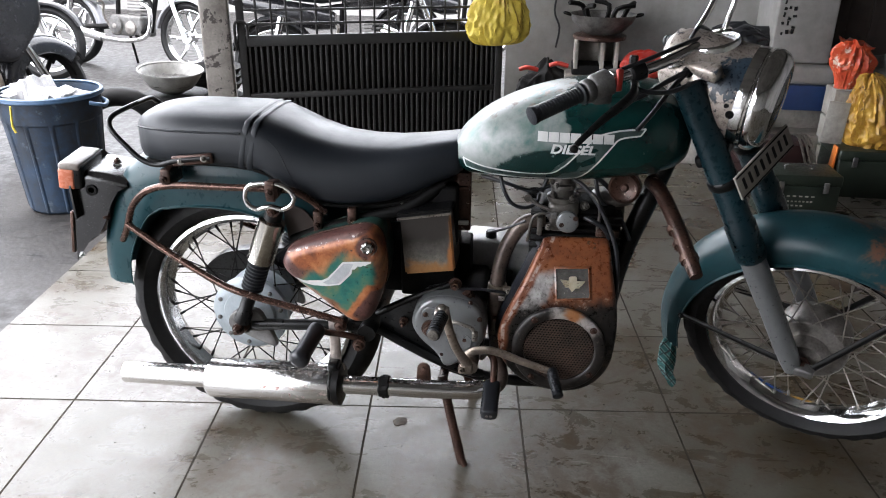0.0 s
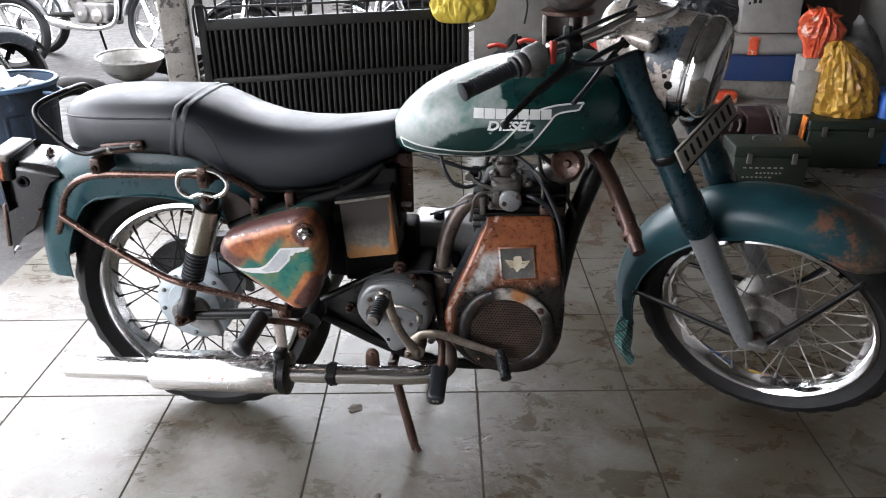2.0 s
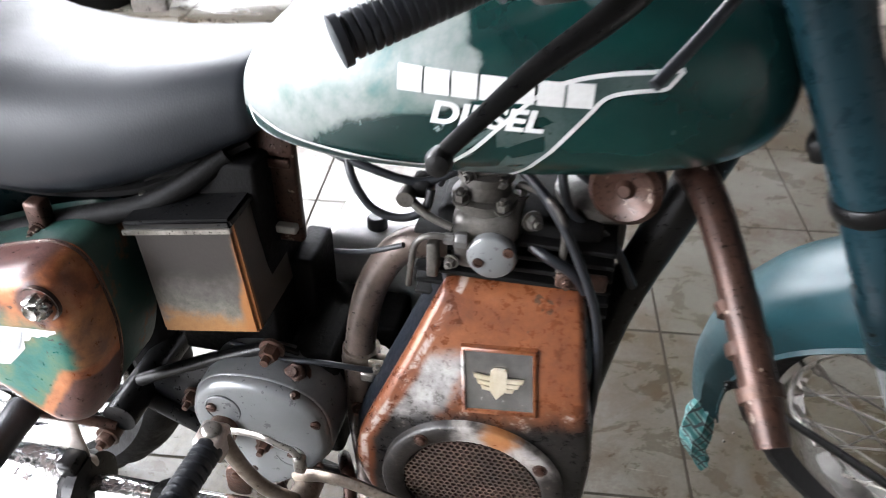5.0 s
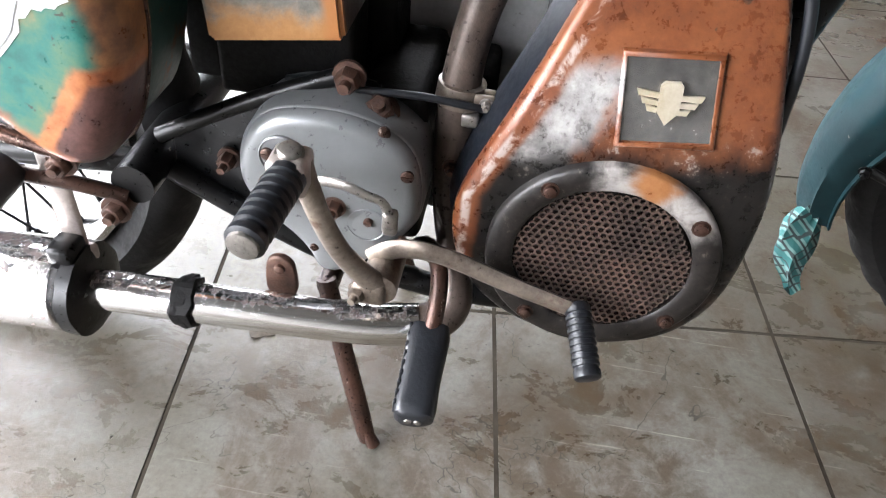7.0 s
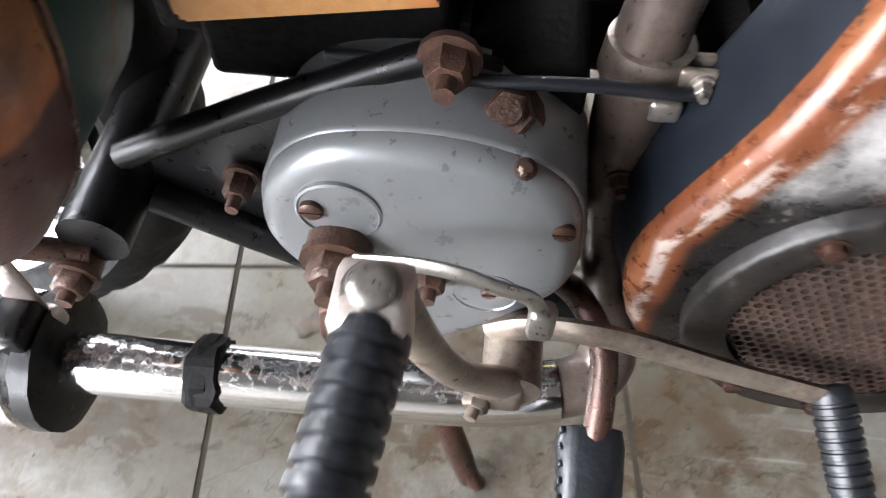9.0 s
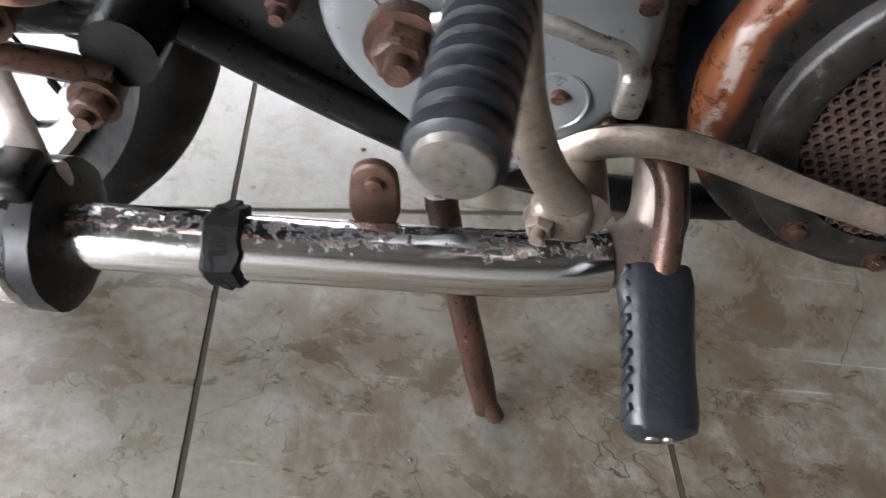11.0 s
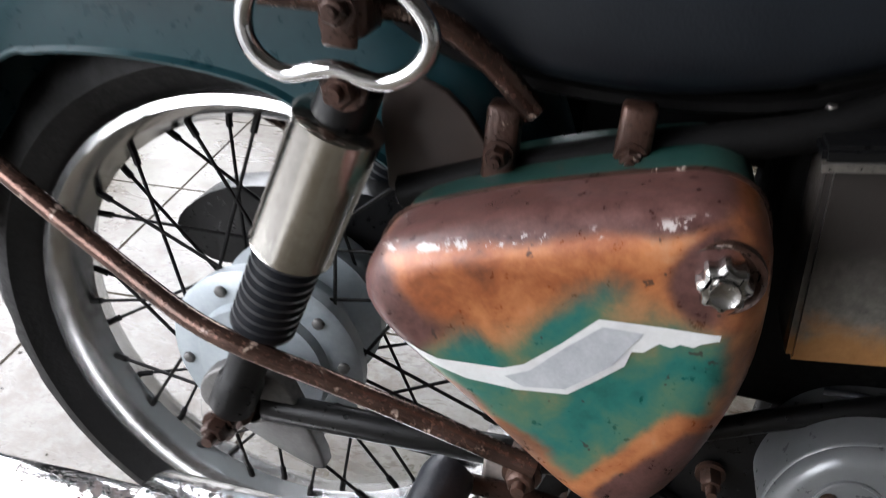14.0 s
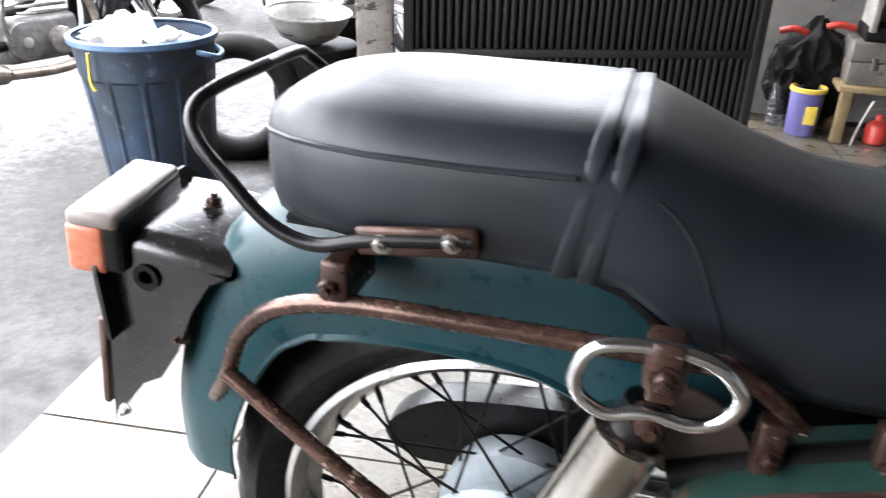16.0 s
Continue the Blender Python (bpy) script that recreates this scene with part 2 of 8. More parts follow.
    c = mix(nt, step(nt, lobe, 0.005, 0.012), c, brown)
    low = step(nt, fmath(nt, "ADD", fmath(nt, "ADD", fmath(nt, "MULTIPLY", x, 0.62), z), wob), 0.655, 0.64)
    c = mix(nt, fmath(nt, "MULTIPLY", low, 0.8), c, rust)
    scuff = fmath(nt, "MULTIPLY", step(nt, fmath(nt, "MULTIPLY_ADD", n2, 0.6, fmath(nt, "MULTIPLY", n3, 0.4)), 0.53, 0.57), step(nt, fmath(nt, "ABSOLUTE", fmath(nt, "ADD", h, 0.005)), 0.004, 0.001))
    c = mix(nt, scuff, c, (0.38, 0.34, 0.32))
    pits = step(nt, noise_at(nt, vec, 60.0, 3.0, 0.6), 0.68, 0.71)
    c = mix(nt, fmath(nt, "MULTIPLY", pits, 0.85), c, (0.035, 0.02, 0.015))
    finish(nt, bs, vec, c, ramp(nt, n2, [(0.3, 0.24), (0.7, 0.45)]), 0.1, 0.14, 240.0)
    return m


def make_cowl():
    """Orange rust above, a rubbed grey streak beside the orange left edge, sooty black below."""
    m, nt, bs, vec = base("rusted_cowl_paint")
    x, y, z = nd(nt, "ShaderNodeSeparateXYZ", {0: vec}).outputs
    n1, n2, n3 = noise_at(nt, vec, 14.0, 6.0, 0.55, 0.3), noise_at(nt, vec, 85.0, 7.0, 0.7), noise_at(nt, vec, 32.0, 8.0, 0.65, 0.5)
    both = fmath(nt, "ADD", fmath(nt, "MULTIPLY", n1, 0.45), fmath(nt, "ADD", fmath(nt, "MULTIPLY", n3, 0.3), fmath(nt, "MULTIPLY", n2, 0.25)))
    orange = ramp(nt, both, [(0.36, (0.07, 0.022, 0.012)), (0.47, (0.145, 0.044, 0.017)), (0.57, (0.215, 0.075, 0.029)), (0.68, (0.29, 0.145, 0.085))])
    grey = ramp(nt, both, [(0.38, (0.05, 0.044, 0.04)), (0.5, (0.27, 0.255, 0.245)), (0.62, (0.52, 0.5, 0.48))])
    soot = ramp(nt, both, [(0.42, (0.0035, 0.0035, 0.0036)), (0.53, (0.011, 0.0095, 0.0088)), (0.6, (0.05, 0.034, 0.026)), (0.66, (0.2, 0.16, 0.13))])
    e = fmath(nt, "SUBTRACT", x, fmath(nt, "MULTIPLY", fmath(nt, "MAXIMUM", z, 0.41), 0.5))
    wob = fmath(nt, "ADD", fmath(nt, "MULTIPLY_ADD", n1, 0.07, -0.035), fmath(nt, "MULTIPLY_ADD", n3, 0.04, -0.02))
    k = fmath(nt, "MAXIMUM", step(nt, fmath(nt, "ADD", e, wob), 0.495, 0.515), step(nt, fmath(nt, "MULTIPLY_ADD", wob, 0.8, z), 0.535, 0.56))
    c = mix(nt, k, grey, orange)
    low = fmath(nt, "ADD", fmath(nt, "MULTIPLY_ADD", x, -0.12, z), wob)
    c = mix(nt, step(nt, low, 0.412, 0.362), c, soot)
    c = mix(nt, step(nt, fmath(nt, "MULTIPLY_ADD", wob, 0.3, e), 0.462, 0.45), c, orange)
    rub = fmath(nt, "MULTIPLY", step(nt, fmath(nt, "ABSOLUTE", fmath(nt, "SUBTRACT", e, 0.447)), 0.006, 0.002), step(nt, n3, 0.44, 0.54))
    c = mix(nt, rub, c, (0.4, 0.32, 0.28))
    pits = step(nt, noise_at(nt, vec, 55.0, 4.0, 0.6), 0.67, 0.7)
    c = mix(nt, fmath(nt, "MULTIPLY", pits, 0.85), c, (0.025, 0.016, 0.012))
    chalk = fmath(nt, "MULTIPLY", step(nt, fmath(nt, "MULTIPLY_ADD", n2, 0.8, fmath(nt, "MULTIPLY", n3, 0.2)), 0.57, 0.66), step(nt, fmath(nt, "ABSOLUTE", fmath(nt, "SUBTRACT", low, 0.385)), 0.05, 0.0))
    c = mix(nt, fmath(nt, "MULTIPLY", chalk, 0.7), c, (0.34, 0.31, 0.28))
    finish(nt, bs, vec, c, ramp(nt, n2, [(0.3, 0.2), (0.7, 0.42)]), 0.15, 0.2, 180.0)
    return m


def make_box_paint():
    """Grey tin box: dark top, scuffed silver middle, orange rust at the foot and right edge."""
    m, nt, bs, vec = base("scuffed_rusty_tin")
    x, y, z = nd(nt, "ShaderNodeSeparateXYZ", {0: vec}).outputs
    n1, n2 = noise_at(nt, vec, 18.0, 7.0, 0.6, 0.3), noise_at(nt, vec, 110.0, 7.0, 0.75)
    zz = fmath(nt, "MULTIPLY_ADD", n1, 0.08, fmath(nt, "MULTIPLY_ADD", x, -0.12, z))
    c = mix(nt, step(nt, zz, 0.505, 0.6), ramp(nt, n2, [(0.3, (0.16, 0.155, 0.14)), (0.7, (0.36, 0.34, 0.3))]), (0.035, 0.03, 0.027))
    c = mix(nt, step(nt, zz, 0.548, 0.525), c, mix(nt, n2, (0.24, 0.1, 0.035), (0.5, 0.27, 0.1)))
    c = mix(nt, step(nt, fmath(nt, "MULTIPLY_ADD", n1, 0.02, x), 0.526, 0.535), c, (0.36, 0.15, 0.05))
    # Faces behind the front one are coloured darker.
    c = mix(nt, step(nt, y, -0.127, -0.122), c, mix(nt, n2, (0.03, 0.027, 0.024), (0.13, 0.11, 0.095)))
    finish(nt, bs, vec, c, ramp(nt, n2, [(0.3, 0.28), (0.7, 0.5)]), 0.25, 0.15, 260.0)
    return m


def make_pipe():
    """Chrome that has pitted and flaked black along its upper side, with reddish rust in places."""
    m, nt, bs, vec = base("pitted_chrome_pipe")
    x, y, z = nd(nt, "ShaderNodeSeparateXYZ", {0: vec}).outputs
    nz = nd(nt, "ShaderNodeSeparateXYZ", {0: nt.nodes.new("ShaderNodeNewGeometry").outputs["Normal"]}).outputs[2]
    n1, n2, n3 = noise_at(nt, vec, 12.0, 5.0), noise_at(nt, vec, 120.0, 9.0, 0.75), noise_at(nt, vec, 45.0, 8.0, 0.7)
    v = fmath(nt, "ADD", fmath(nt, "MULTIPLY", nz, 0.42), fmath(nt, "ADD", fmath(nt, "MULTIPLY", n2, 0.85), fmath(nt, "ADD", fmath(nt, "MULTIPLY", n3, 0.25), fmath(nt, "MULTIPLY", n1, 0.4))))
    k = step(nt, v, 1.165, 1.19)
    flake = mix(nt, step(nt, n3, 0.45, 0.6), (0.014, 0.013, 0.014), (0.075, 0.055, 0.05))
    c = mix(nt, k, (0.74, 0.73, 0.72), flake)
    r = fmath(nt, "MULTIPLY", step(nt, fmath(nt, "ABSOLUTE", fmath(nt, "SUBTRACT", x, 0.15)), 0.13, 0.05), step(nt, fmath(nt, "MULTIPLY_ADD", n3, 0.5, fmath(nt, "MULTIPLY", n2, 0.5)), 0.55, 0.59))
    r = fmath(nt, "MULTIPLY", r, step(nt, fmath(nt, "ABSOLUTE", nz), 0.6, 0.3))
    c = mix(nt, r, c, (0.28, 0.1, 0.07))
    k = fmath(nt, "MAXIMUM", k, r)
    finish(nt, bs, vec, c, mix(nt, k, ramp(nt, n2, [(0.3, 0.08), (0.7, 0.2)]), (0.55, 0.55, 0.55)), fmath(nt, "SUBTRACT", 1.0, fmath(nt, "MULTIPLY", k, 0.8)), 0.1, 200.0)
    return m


def make_tile():
    """Tan stone tile: wiped streaks, brown oil stains, fine dark flecks and pale scratches."""
    m, nt, bs, vec = base("worn_stone_tile")
    rnd = nt.nodes.new("ShaderNodeObjectInfo").outputs["Random"]
    g = nt.nodes.new("ShaderNodeNewGeometry").outputs["Position"]
    wiped = nd(nt, "ShaderNodeMapping", {0: g, 2: (0, 0, -0.9), 3: (1.0, 1.7, 1.0)}).outputs[0]
    n1, n2, n3 = noise_at(nt, g, 1.6, 8.0, 0.62, 0.3), noise_at(nt, wiped, 7.0, 11.0, 0.7, 0.5), noise_at(nt, g, 110.0, 6.0, 0.75)
    t = fmath(nt, "ADD", fmath(nt, "MULTIPLY", n1, 0.5), fmath(nt, "ADD", fmath(nt, "MULTIPLY", n2, 0.42), fmath(nt, "MULTIPLY", rnd, 0.09)))
    c = ramp(nt, t, [(0.3, (0.03, 0.0235, 0.0155)), (0.42, (0.059, 0.051, 0.037)), (0.53, (0.09, 0.084, 0.069)), (0.68, (0.135, 0.13, 0.116))])
    fine = ramp(nt, n3, [(0.3, 0.72), (0.5, 1.0), (0.7, 1.22)])
    c = mix(nt, 1.0, c, fine, "MULTIPLY")
    n4 = noise_at(nt, g, 3.6, 9.0, 0.72, 0.9)
    stain = fmath(nt, "MULTIPLY", step(nt, n4, 0.43, 0.58), step(nt, noise_at(nt, g, 24.0, 10.0, 0.78, 0.3), 0.36, 0.58))
    c = mix(nt, fmath(nt, "MULTIPLY", stain, 0.8), c, (0.04, 0.024, 0.012))
    moss = fmath(nt, "MULTIPLY", step(nt, n1, 0.5, 0.3), step(nt, n3, 0.4, 0.65))
    c = mix(nt, fmath(nt, "MULTIPLY", moss, 0.5), c, (0.07, 0.068, 0.03))
    dash = nd(nt, "ShaderNodeMapping", {0: g, 2: (0, 0, 0.5), 3: (1.0, 2.4, 1.0)}).outputs[0]
    specks = step(nt, noise_at(nt, dash, 62.0, 4.0, 0.65, 0.3), 0.655, 0.68)
    spread = step(nt, noise_at(nt, g, 2.3, 6.0, 0.65), 0.44, 0.6)
    c = mix(nt, fmath(nt, "MULTIPLY", specks, spread), c, (0.022, 0.018, 0.014))
    crack = fmath(nt, "ABSOLUTE", fmath(nt, "SUBTRACT", noise_at(nt, g, 2.7, 5.0, 0.6, 0.6), 0.5))
    crack = fmath(nt, "MULTIPLY", step(nt, crack, 0.0028, 0.0012), step(nt, noise_at(nt, g, 1.9, 3.0, 0.5), 0.52, 0.58))
    c = mix(nt, fmath(nt, "MULTIPLY", crack, 0.8), c, (0.02, 0.015, 0.011))
    long = nd(nt, "ShaderNodeMapping", {0: g, 2: (0, 0, 0.7), 3: (2.0, 60.0, 1.0)}).outputs[0]
    scratch = fmath(nt, "MULTIPLY", step(nt, noise_at(nt, long, 2.2, 5.0, 0.65), 0.62, 0.68), step(nt, n1, 0.46, 0.6))
    c = mix(nt, fmath(nt, "MULTIPLY", scratch, 0.45), c, (0.27, 0.255, 0.225))
    finish(nt, bs, vec, c, ramp(nt, n2, [(0.35, 0.18), (0.62, 0.45)]), 0.0, 0.16, height=fmath(nt, "ADD", n3, fmath(nt, "MULTIPLY", n2, 2.0)), dist=0.003)
    return m


def make_ring():
    """Sooty ring, its upper half rubbed to grey primer with an orange patch."""
    m, nt, bs, vec = base("sooty_worn_ring")
    x, y, z = nd(nt, "ShaderNodeSeparateXYZ", {0: vec}).outputs
    n1, n2 = noise_at(nt, vec, 20.0, 8.0, 0.65, 0.4), noise_at(nt, vec, 110.0, 7.0, 0.7)
    soot = ramp(nt, n2, [(0.35, (0.006, 0.0058, 0.0055)), (0.6, (0.022, 0.018, 0.016)), (0.7, (0.09, 0.075, 0.065))])
    worn = ramp(nt, n1, [(0.36, (0.03, 0.026, 0.024)), (0.46, (0.22, 0.2, 0.185)), (0.6, (0.4, 0.37, 0.345))])
    up = fmath(nt, "MULTIPLY_ADD", n1, 0.1, z)
    c = mix(nt, fmath(nt, "MULTIPLY", step(nt, up, 0.455, 0.5), step(nt, fmath(nt, "MULTIPLY_ADD", n1, 0.05, x), 0.775, 0.8)), soot, worn)
    spot = fmath(nt, "ADD", fmath(nt, "ABSOLUTE", fmath(nt, "SUBTRACT", x, 0.81)), fmath(nt, "MULTIPLY", fmath(nt, "ABSOLUTE", fmath(nt, "SUBTRACT", z, 0.455)), 0.8))
    c = mix(nt, step(nt, fmath(nt, "MULTIPLY_ADD", n1, 0.04, spot), 0.052, 0.034), c, mix(nt, n2, (0.2, 0.065, 0.02), (0.42, 0.2, 0.08)))
    finish(nt, bs, vec, c, ramp(nt, n2, [(0.3, 0.25), (0.7, 0.5)]), 0.25, 0.2, 200.0)
    return m


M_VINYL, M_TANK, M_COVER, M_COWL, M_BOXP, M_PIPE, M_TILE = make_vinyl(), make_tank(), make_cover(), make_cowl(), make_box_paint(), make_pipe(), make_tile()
M_GROUT = surf("dirty_grout", (0.01, 0.008, 0.006), (0.034, 0.028, 0.021), (0.8, 0.95), 0, 8, 0.3, 120, spec=0.05)
M_CONC = surf("wet_rough_concrete", (0.0125, 0.0115, 0.011), (0.033, 0.031, 0.0295), (0.3, 0.75), 0, 2.4, 0.7, 45, ((0.011, 0.0105, 0.01), 0.44, 9.0, 0.35), 0.8, spec=0.3)
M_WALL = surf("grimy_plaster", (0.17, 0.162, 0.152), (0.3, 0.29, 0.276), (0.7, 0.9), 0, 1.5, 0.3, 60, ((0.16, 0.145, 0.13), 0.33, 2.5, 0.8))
# Darker plaster for unseen walls and ceiling, to cut the bounced light.
M_LOWBOUNCE = surf("low_bounce_plaster", (0.1, 0.095, 0.088), (0.24, 0.23, 0.215), (0.7, 0.9), 0, 1.3, 0.3, 60, ((0.06, 0.052, 0.045), 0.36, 2.2, 0.8))
M_PILLAR = surf("chipped_old_plaster", (0.1, 0.088, 0.076), (0.22, 0.2, 0.18), (0.7, 0.95), 0, 9, 1.0, 50, ((0.04, 0.034, 0.03), 0.45, 16, 0.9), edge=0.03)
M_GATE = surf("dark_grey_gate_steel", (0.009, 0.0088, 0.0085), (0.025, 0.024, 0.023), (0.45, 0.7), 0.15, 6, 0.2, 160, ((0.12, 0.1, 0.085), 0.29, 20, 0.7), spec=0.3)
M_BIN = surf("scuffed_blue_plastic", (0.0065, 0.0085, 0.0115), (0.012, 0.03, 0.06), (0.35, 0.55), 0, 7, 0.15, 100, ((0.06, 0.075, 0.09), 0.42, 18, 0.6), 0.9, edge=0.12)
M_BINRIM = surf("faded_blue_plastic", (0.03, 0.065, 0.125), (0.06, 0.11, 0.18), (0.3, 0.5), 0, 8, 0.05, 100)
M_ARMY = surf("chipped_dark_green_tin", (0.007, 0.012, 0.008), (0.015, 0.022, 0.015), (0.35, 0.6), 0.1, 10, 0.1, 150, ((0.12, 0.12, 0.1), 0.27, 25, 0.6))
M_YELLOW = surf("yellow_plastic_sack", (0.4, 0.29, 0.03), (0.6, 0.47, 0.08), (0.35, 0.5), 0, 12, 0.2, 80)
M_OCHRE = surf("ochre_printed_sack", (0.26, 0.11, 0.015), (0.48, 0.29, 0.04), (0.3, 0.5), 0, 14, 0.3, 60, ((0.12, 0.06, 0.02), 0.42, 22, 0.5), 0.8, edge=0.04)
M_REDBAG = surf("red_printed_bag", (0.42, 0.03, 0.015), (0.62, 0.13, 0.05), (0.25, 0.45), 0, 16, 0.3, 60, ((0.62, 0.55, 0.48), 0.43, 20, 0.4), 0.6, edge=0.03)
M_BLUE = surf("navy_blue_paint", (0.012, 0.03, 0.1), (0.02, 0.05, 0.14), (0.4, 0.6), 0, 4, 0.05, 100)
M_BRBLUE = surf("blue_can_paint", (0.02, 0.1, 0.4), (0.04, 0.16, 0.5), (0.3, 0.5), 0, 4, 0.05, 100)
M_RED = surf("red_plastic", (0.3, 0.02, 0.015), (0.45, 0.04, 0.025), (0.3, 0.5), 0, 8, 0.05, 100)
M_WOOD = surf("old_yellow_wood", (0.09, 0.06, 0.026), (0.19, 0.135, 0.062), (0.5, 0.8), 0, 10, 0.3, 60)
M_CARD = surf("grubby_white_board", (0.15, 0.135, 0.118), (0.32, 0.3, 0.27), (0.6, 0.8), 0, 6, 0.1, 80, ((0.2, 0.17, 0.14), 0.36, 10, 0.8))
M_DULLBOX = surf("grubby_grey_tin", (0.05, 0.043, 0.036), (0.13, 0.115, 0.1), (0.4, 0.7), 0.1, 8, 0.15, 90, ((0.05, 0.03, 0.02), 0.42, 14, 0.8))
M_PURPLE = surf("violet_tin_paint", (0.08, 0.07, 0.2), (0.14, 0.13, 0.3), (0.3, 0.5), 0, 6, 0.05, 80)


# ---- mesh helpers ----
def part(name, bm, material, parent=None, label="", sharp=47):
    """Links a bmesh as one mesh object, under a thing or a part."""
    bmesh.ops.recalc_face_normals(bm, faces=bm.faces)
    me = bpy.data.meshes.new(name)
    bm.to_mesh(me)
    bm.free()
    me.materials.append(material)
    me.polygons.foreach_set("use_smooth", [True] * len(me.polygons))
    me.set_sharp_from_angle(angle=radians(sharp))
    ob = new(name, me)
    ob.parent = parent
    return tagged(ob, label)


def shared(name, me, parent, m=None):
    ob = new(name, me)
    ob.parent = parent
    if m is not None:
        ob.matrix_basis = m
    return ob


def thing(name, label, category, m=None, group="", kind=""):
    ob = new(name)
    ob.empty_display_size = 0.1
    if m is not None:
        ob.matrix_basis = m
    return tagged(ob, label, category, group, kind)


def BM():
    return bmesh.new()


def curve(pts, n=6, closed=False):
    """A smooth line through the points."""
    p = [Vector(q) for q in pts]
    k = len(p)
    out = []
    for i in range(k if closed else k - 1):
        a, b, c, d = (p[(i + j) % k] if closed else p[min(max(i + j, 0), k - 1)] for j in (-1, 0, 1, 2))
        for s in range(n):
            t = s / n
            out.append(0.5 * (2 * b + (c - a) * t + (2 * a - 5 * b + 4 * c - d) * t * t + (3 * b - a - 3 * c + d) * t ** 3))
    if not closed:
        out.append(p[-1].copy())
    return out


def loft(bm, rings, closed=True, caps=True, loop=False):
    vs = [[bm.verts.new(p) for p in r] for r in rings]
    n = len(vs[0])
    pairs = list(zip(vs, vs[1:])) + ([(vs[-1], vs[0])] if loop else [])
    for a, b in pairs:
        for i in range(n if closed else n - 1):
            bm.faces.new((a[i], a[(i + 1) % n], b[(i + 1) % n], b[i]))
    if caps and closed and not loop:
        bm.faces.new(vs[0][::-1])
        bm.faces.new(vs[-1])
    return vs


def tube(bm, pts, r, seg=10, n=0, closed=False, caps=True, flat=1.0):
    """A round bar along the points; r is one radius or one for each point given; n smooths the line."""
    rs = r if hasattr(r, "__len__") else [r] * len(pts)
    if n:
        m = len(pts)
        line = curve(pts, n, closed)
        rr = [rs[min(i // n, m - 1)] + (rs[min(i // n + 1, m - 1)] - rs[min(i // n, m - 1)]) * (i % n) / n for i in range(len(line))]
    else:
        line, rr = [Vector(p) for p in pts], rs
    k = len(line)
    rings, up = [], None
    for i, p in enumerate(line):
        d = (line[(i + 1) % k] - line[i - 1]) if closed else (line[min(i + 1, k - 1)] - line[max(i - 1, 0)])
        d.normalize()
        if up is None:
            up = d.orthogonal().normalized() if abs(d.y) > 0.9 else Vector((0, 1, 0))
        side = d.cross(up).normalized()
        up = side.cross(d).normalized()
        rings.append([p + (side * math.cos(a) + up * math.sin(a) * flat) * rr[i] for a in (2 * math.pi * j / seg for j in range(seg))])
    loft(bm, rings, caps=caps, loop=closed)
    return bm


def lathe(bm, prof, origin, axis=(0, -1, 0), seg=32, start=None, caps=True):
    """Turns (along, radius) pairs round an axis."""
    ax = Vector(axis).normalized()
    u = Vector(start).normalized() if start else ax.orthogonal().normalized()
    v = ax.cross(u)
    o = Vector(origin)
    rings = []
    for a, r in prof:
        rings.append([o + ax * a + (u * math.cos(t) + v * math.sin(t)) * max(r, 1e-4) for t in (2 * math.pi * j / seg for j in range(seg))])
    loft(bm, rings, caps=caps)
    return bm


def box(bm, lo, hi, bevel=0.0, m=None, seg=2):
    vs = bmesh.ops.create_cube(bm, size=1.0)["verts"]
    for v in vs:
        v.co = Vector((lo[i] + (v.co[i] + 0.5) * (hi[i] - lo[i]) for i in range(3)))
    if bevel:
        es = {e for v in vs for e in v.link_edges}
        r = bmesh.ops.bevel(bm, geom=list(es), offset=bevel, segments=seg, profile=0.5, affect="EDGES")
        vs = list({v for f in r["faces"] for v in f.verts} | {v for v in vs if v.is_valid})
    if m is not None:
        bmesh.ops.transform(bm, matrix=m, verts=[v for v in vs if v.is_valid])
    return bm


def inset(ring, d):
    """A closed outline of 2D points (anticlockwise or not) moved inwards by d."""
    n = len(ring)
    area = sum(ring[i][0] * ring[(i + 1) % n][1] - ring[(i + 1) % n][0] * ring[i][1] for i in range(n))
    s = 1 if area > 0 else -1
    out = []
    for i in range(n):
        a, b = Vector(ring[i - 1][:2]), Vector(ring[(i + 1) % n][:2])
        t = (b - a).normalized()
        out.append((ring[i][0] - s * t.y * d, ring[i][1] + s * t.x * d))
    return out


def pillow(bm, outline, y0, y1, r=0.01, n=3, steps=4, dome=0.0):
    """A plate with outline in x, z, from y0 (back) to y1 (front, towards -y), its front edge rounded with radius r."""
    ring = [(p.x, p.y) for p in curve([(a, b, 0) for a, b in outline], n, True)] if n else list(outline)
    s = -1 if y1 < y0 else 1
    cx = sum(p[0] for p in ring) / len(ring)
    cz = sum(p[1] for p in ring) / len(ring)

    def shrink(d):
        if r <= 0.006:
            return inset(ring, d)
        out = []
        for x, z in ring:
            q = math.hypot(x - cx, z - cz)
            out.append((cx + (x - cx) * (1 - d / q), cz + (z - cz) * (1 - d / q)))
        return out

    rings = [[(x, y0, z) for x, z in ring]]
    for k in range(steps + 1):
        a = math.pi / 2 * k / steps
        rings.append([(x, y1 - s * r * (1 - math.sin(a)), z) for x, z in shrink(r * (1 - math.cos(a)))])
    if r > 0.006 or dome:
        last = rings[-1]
        for f in (0.8, 0.6, 0.4, 0.2, 0.05):
            rings.append([(cx + (x - cx) * f, y1 + s * dome * (1 - f * f), cz + (z - cz) * f) for x, _, z in last])
    loft(bm, rings)
    return bm


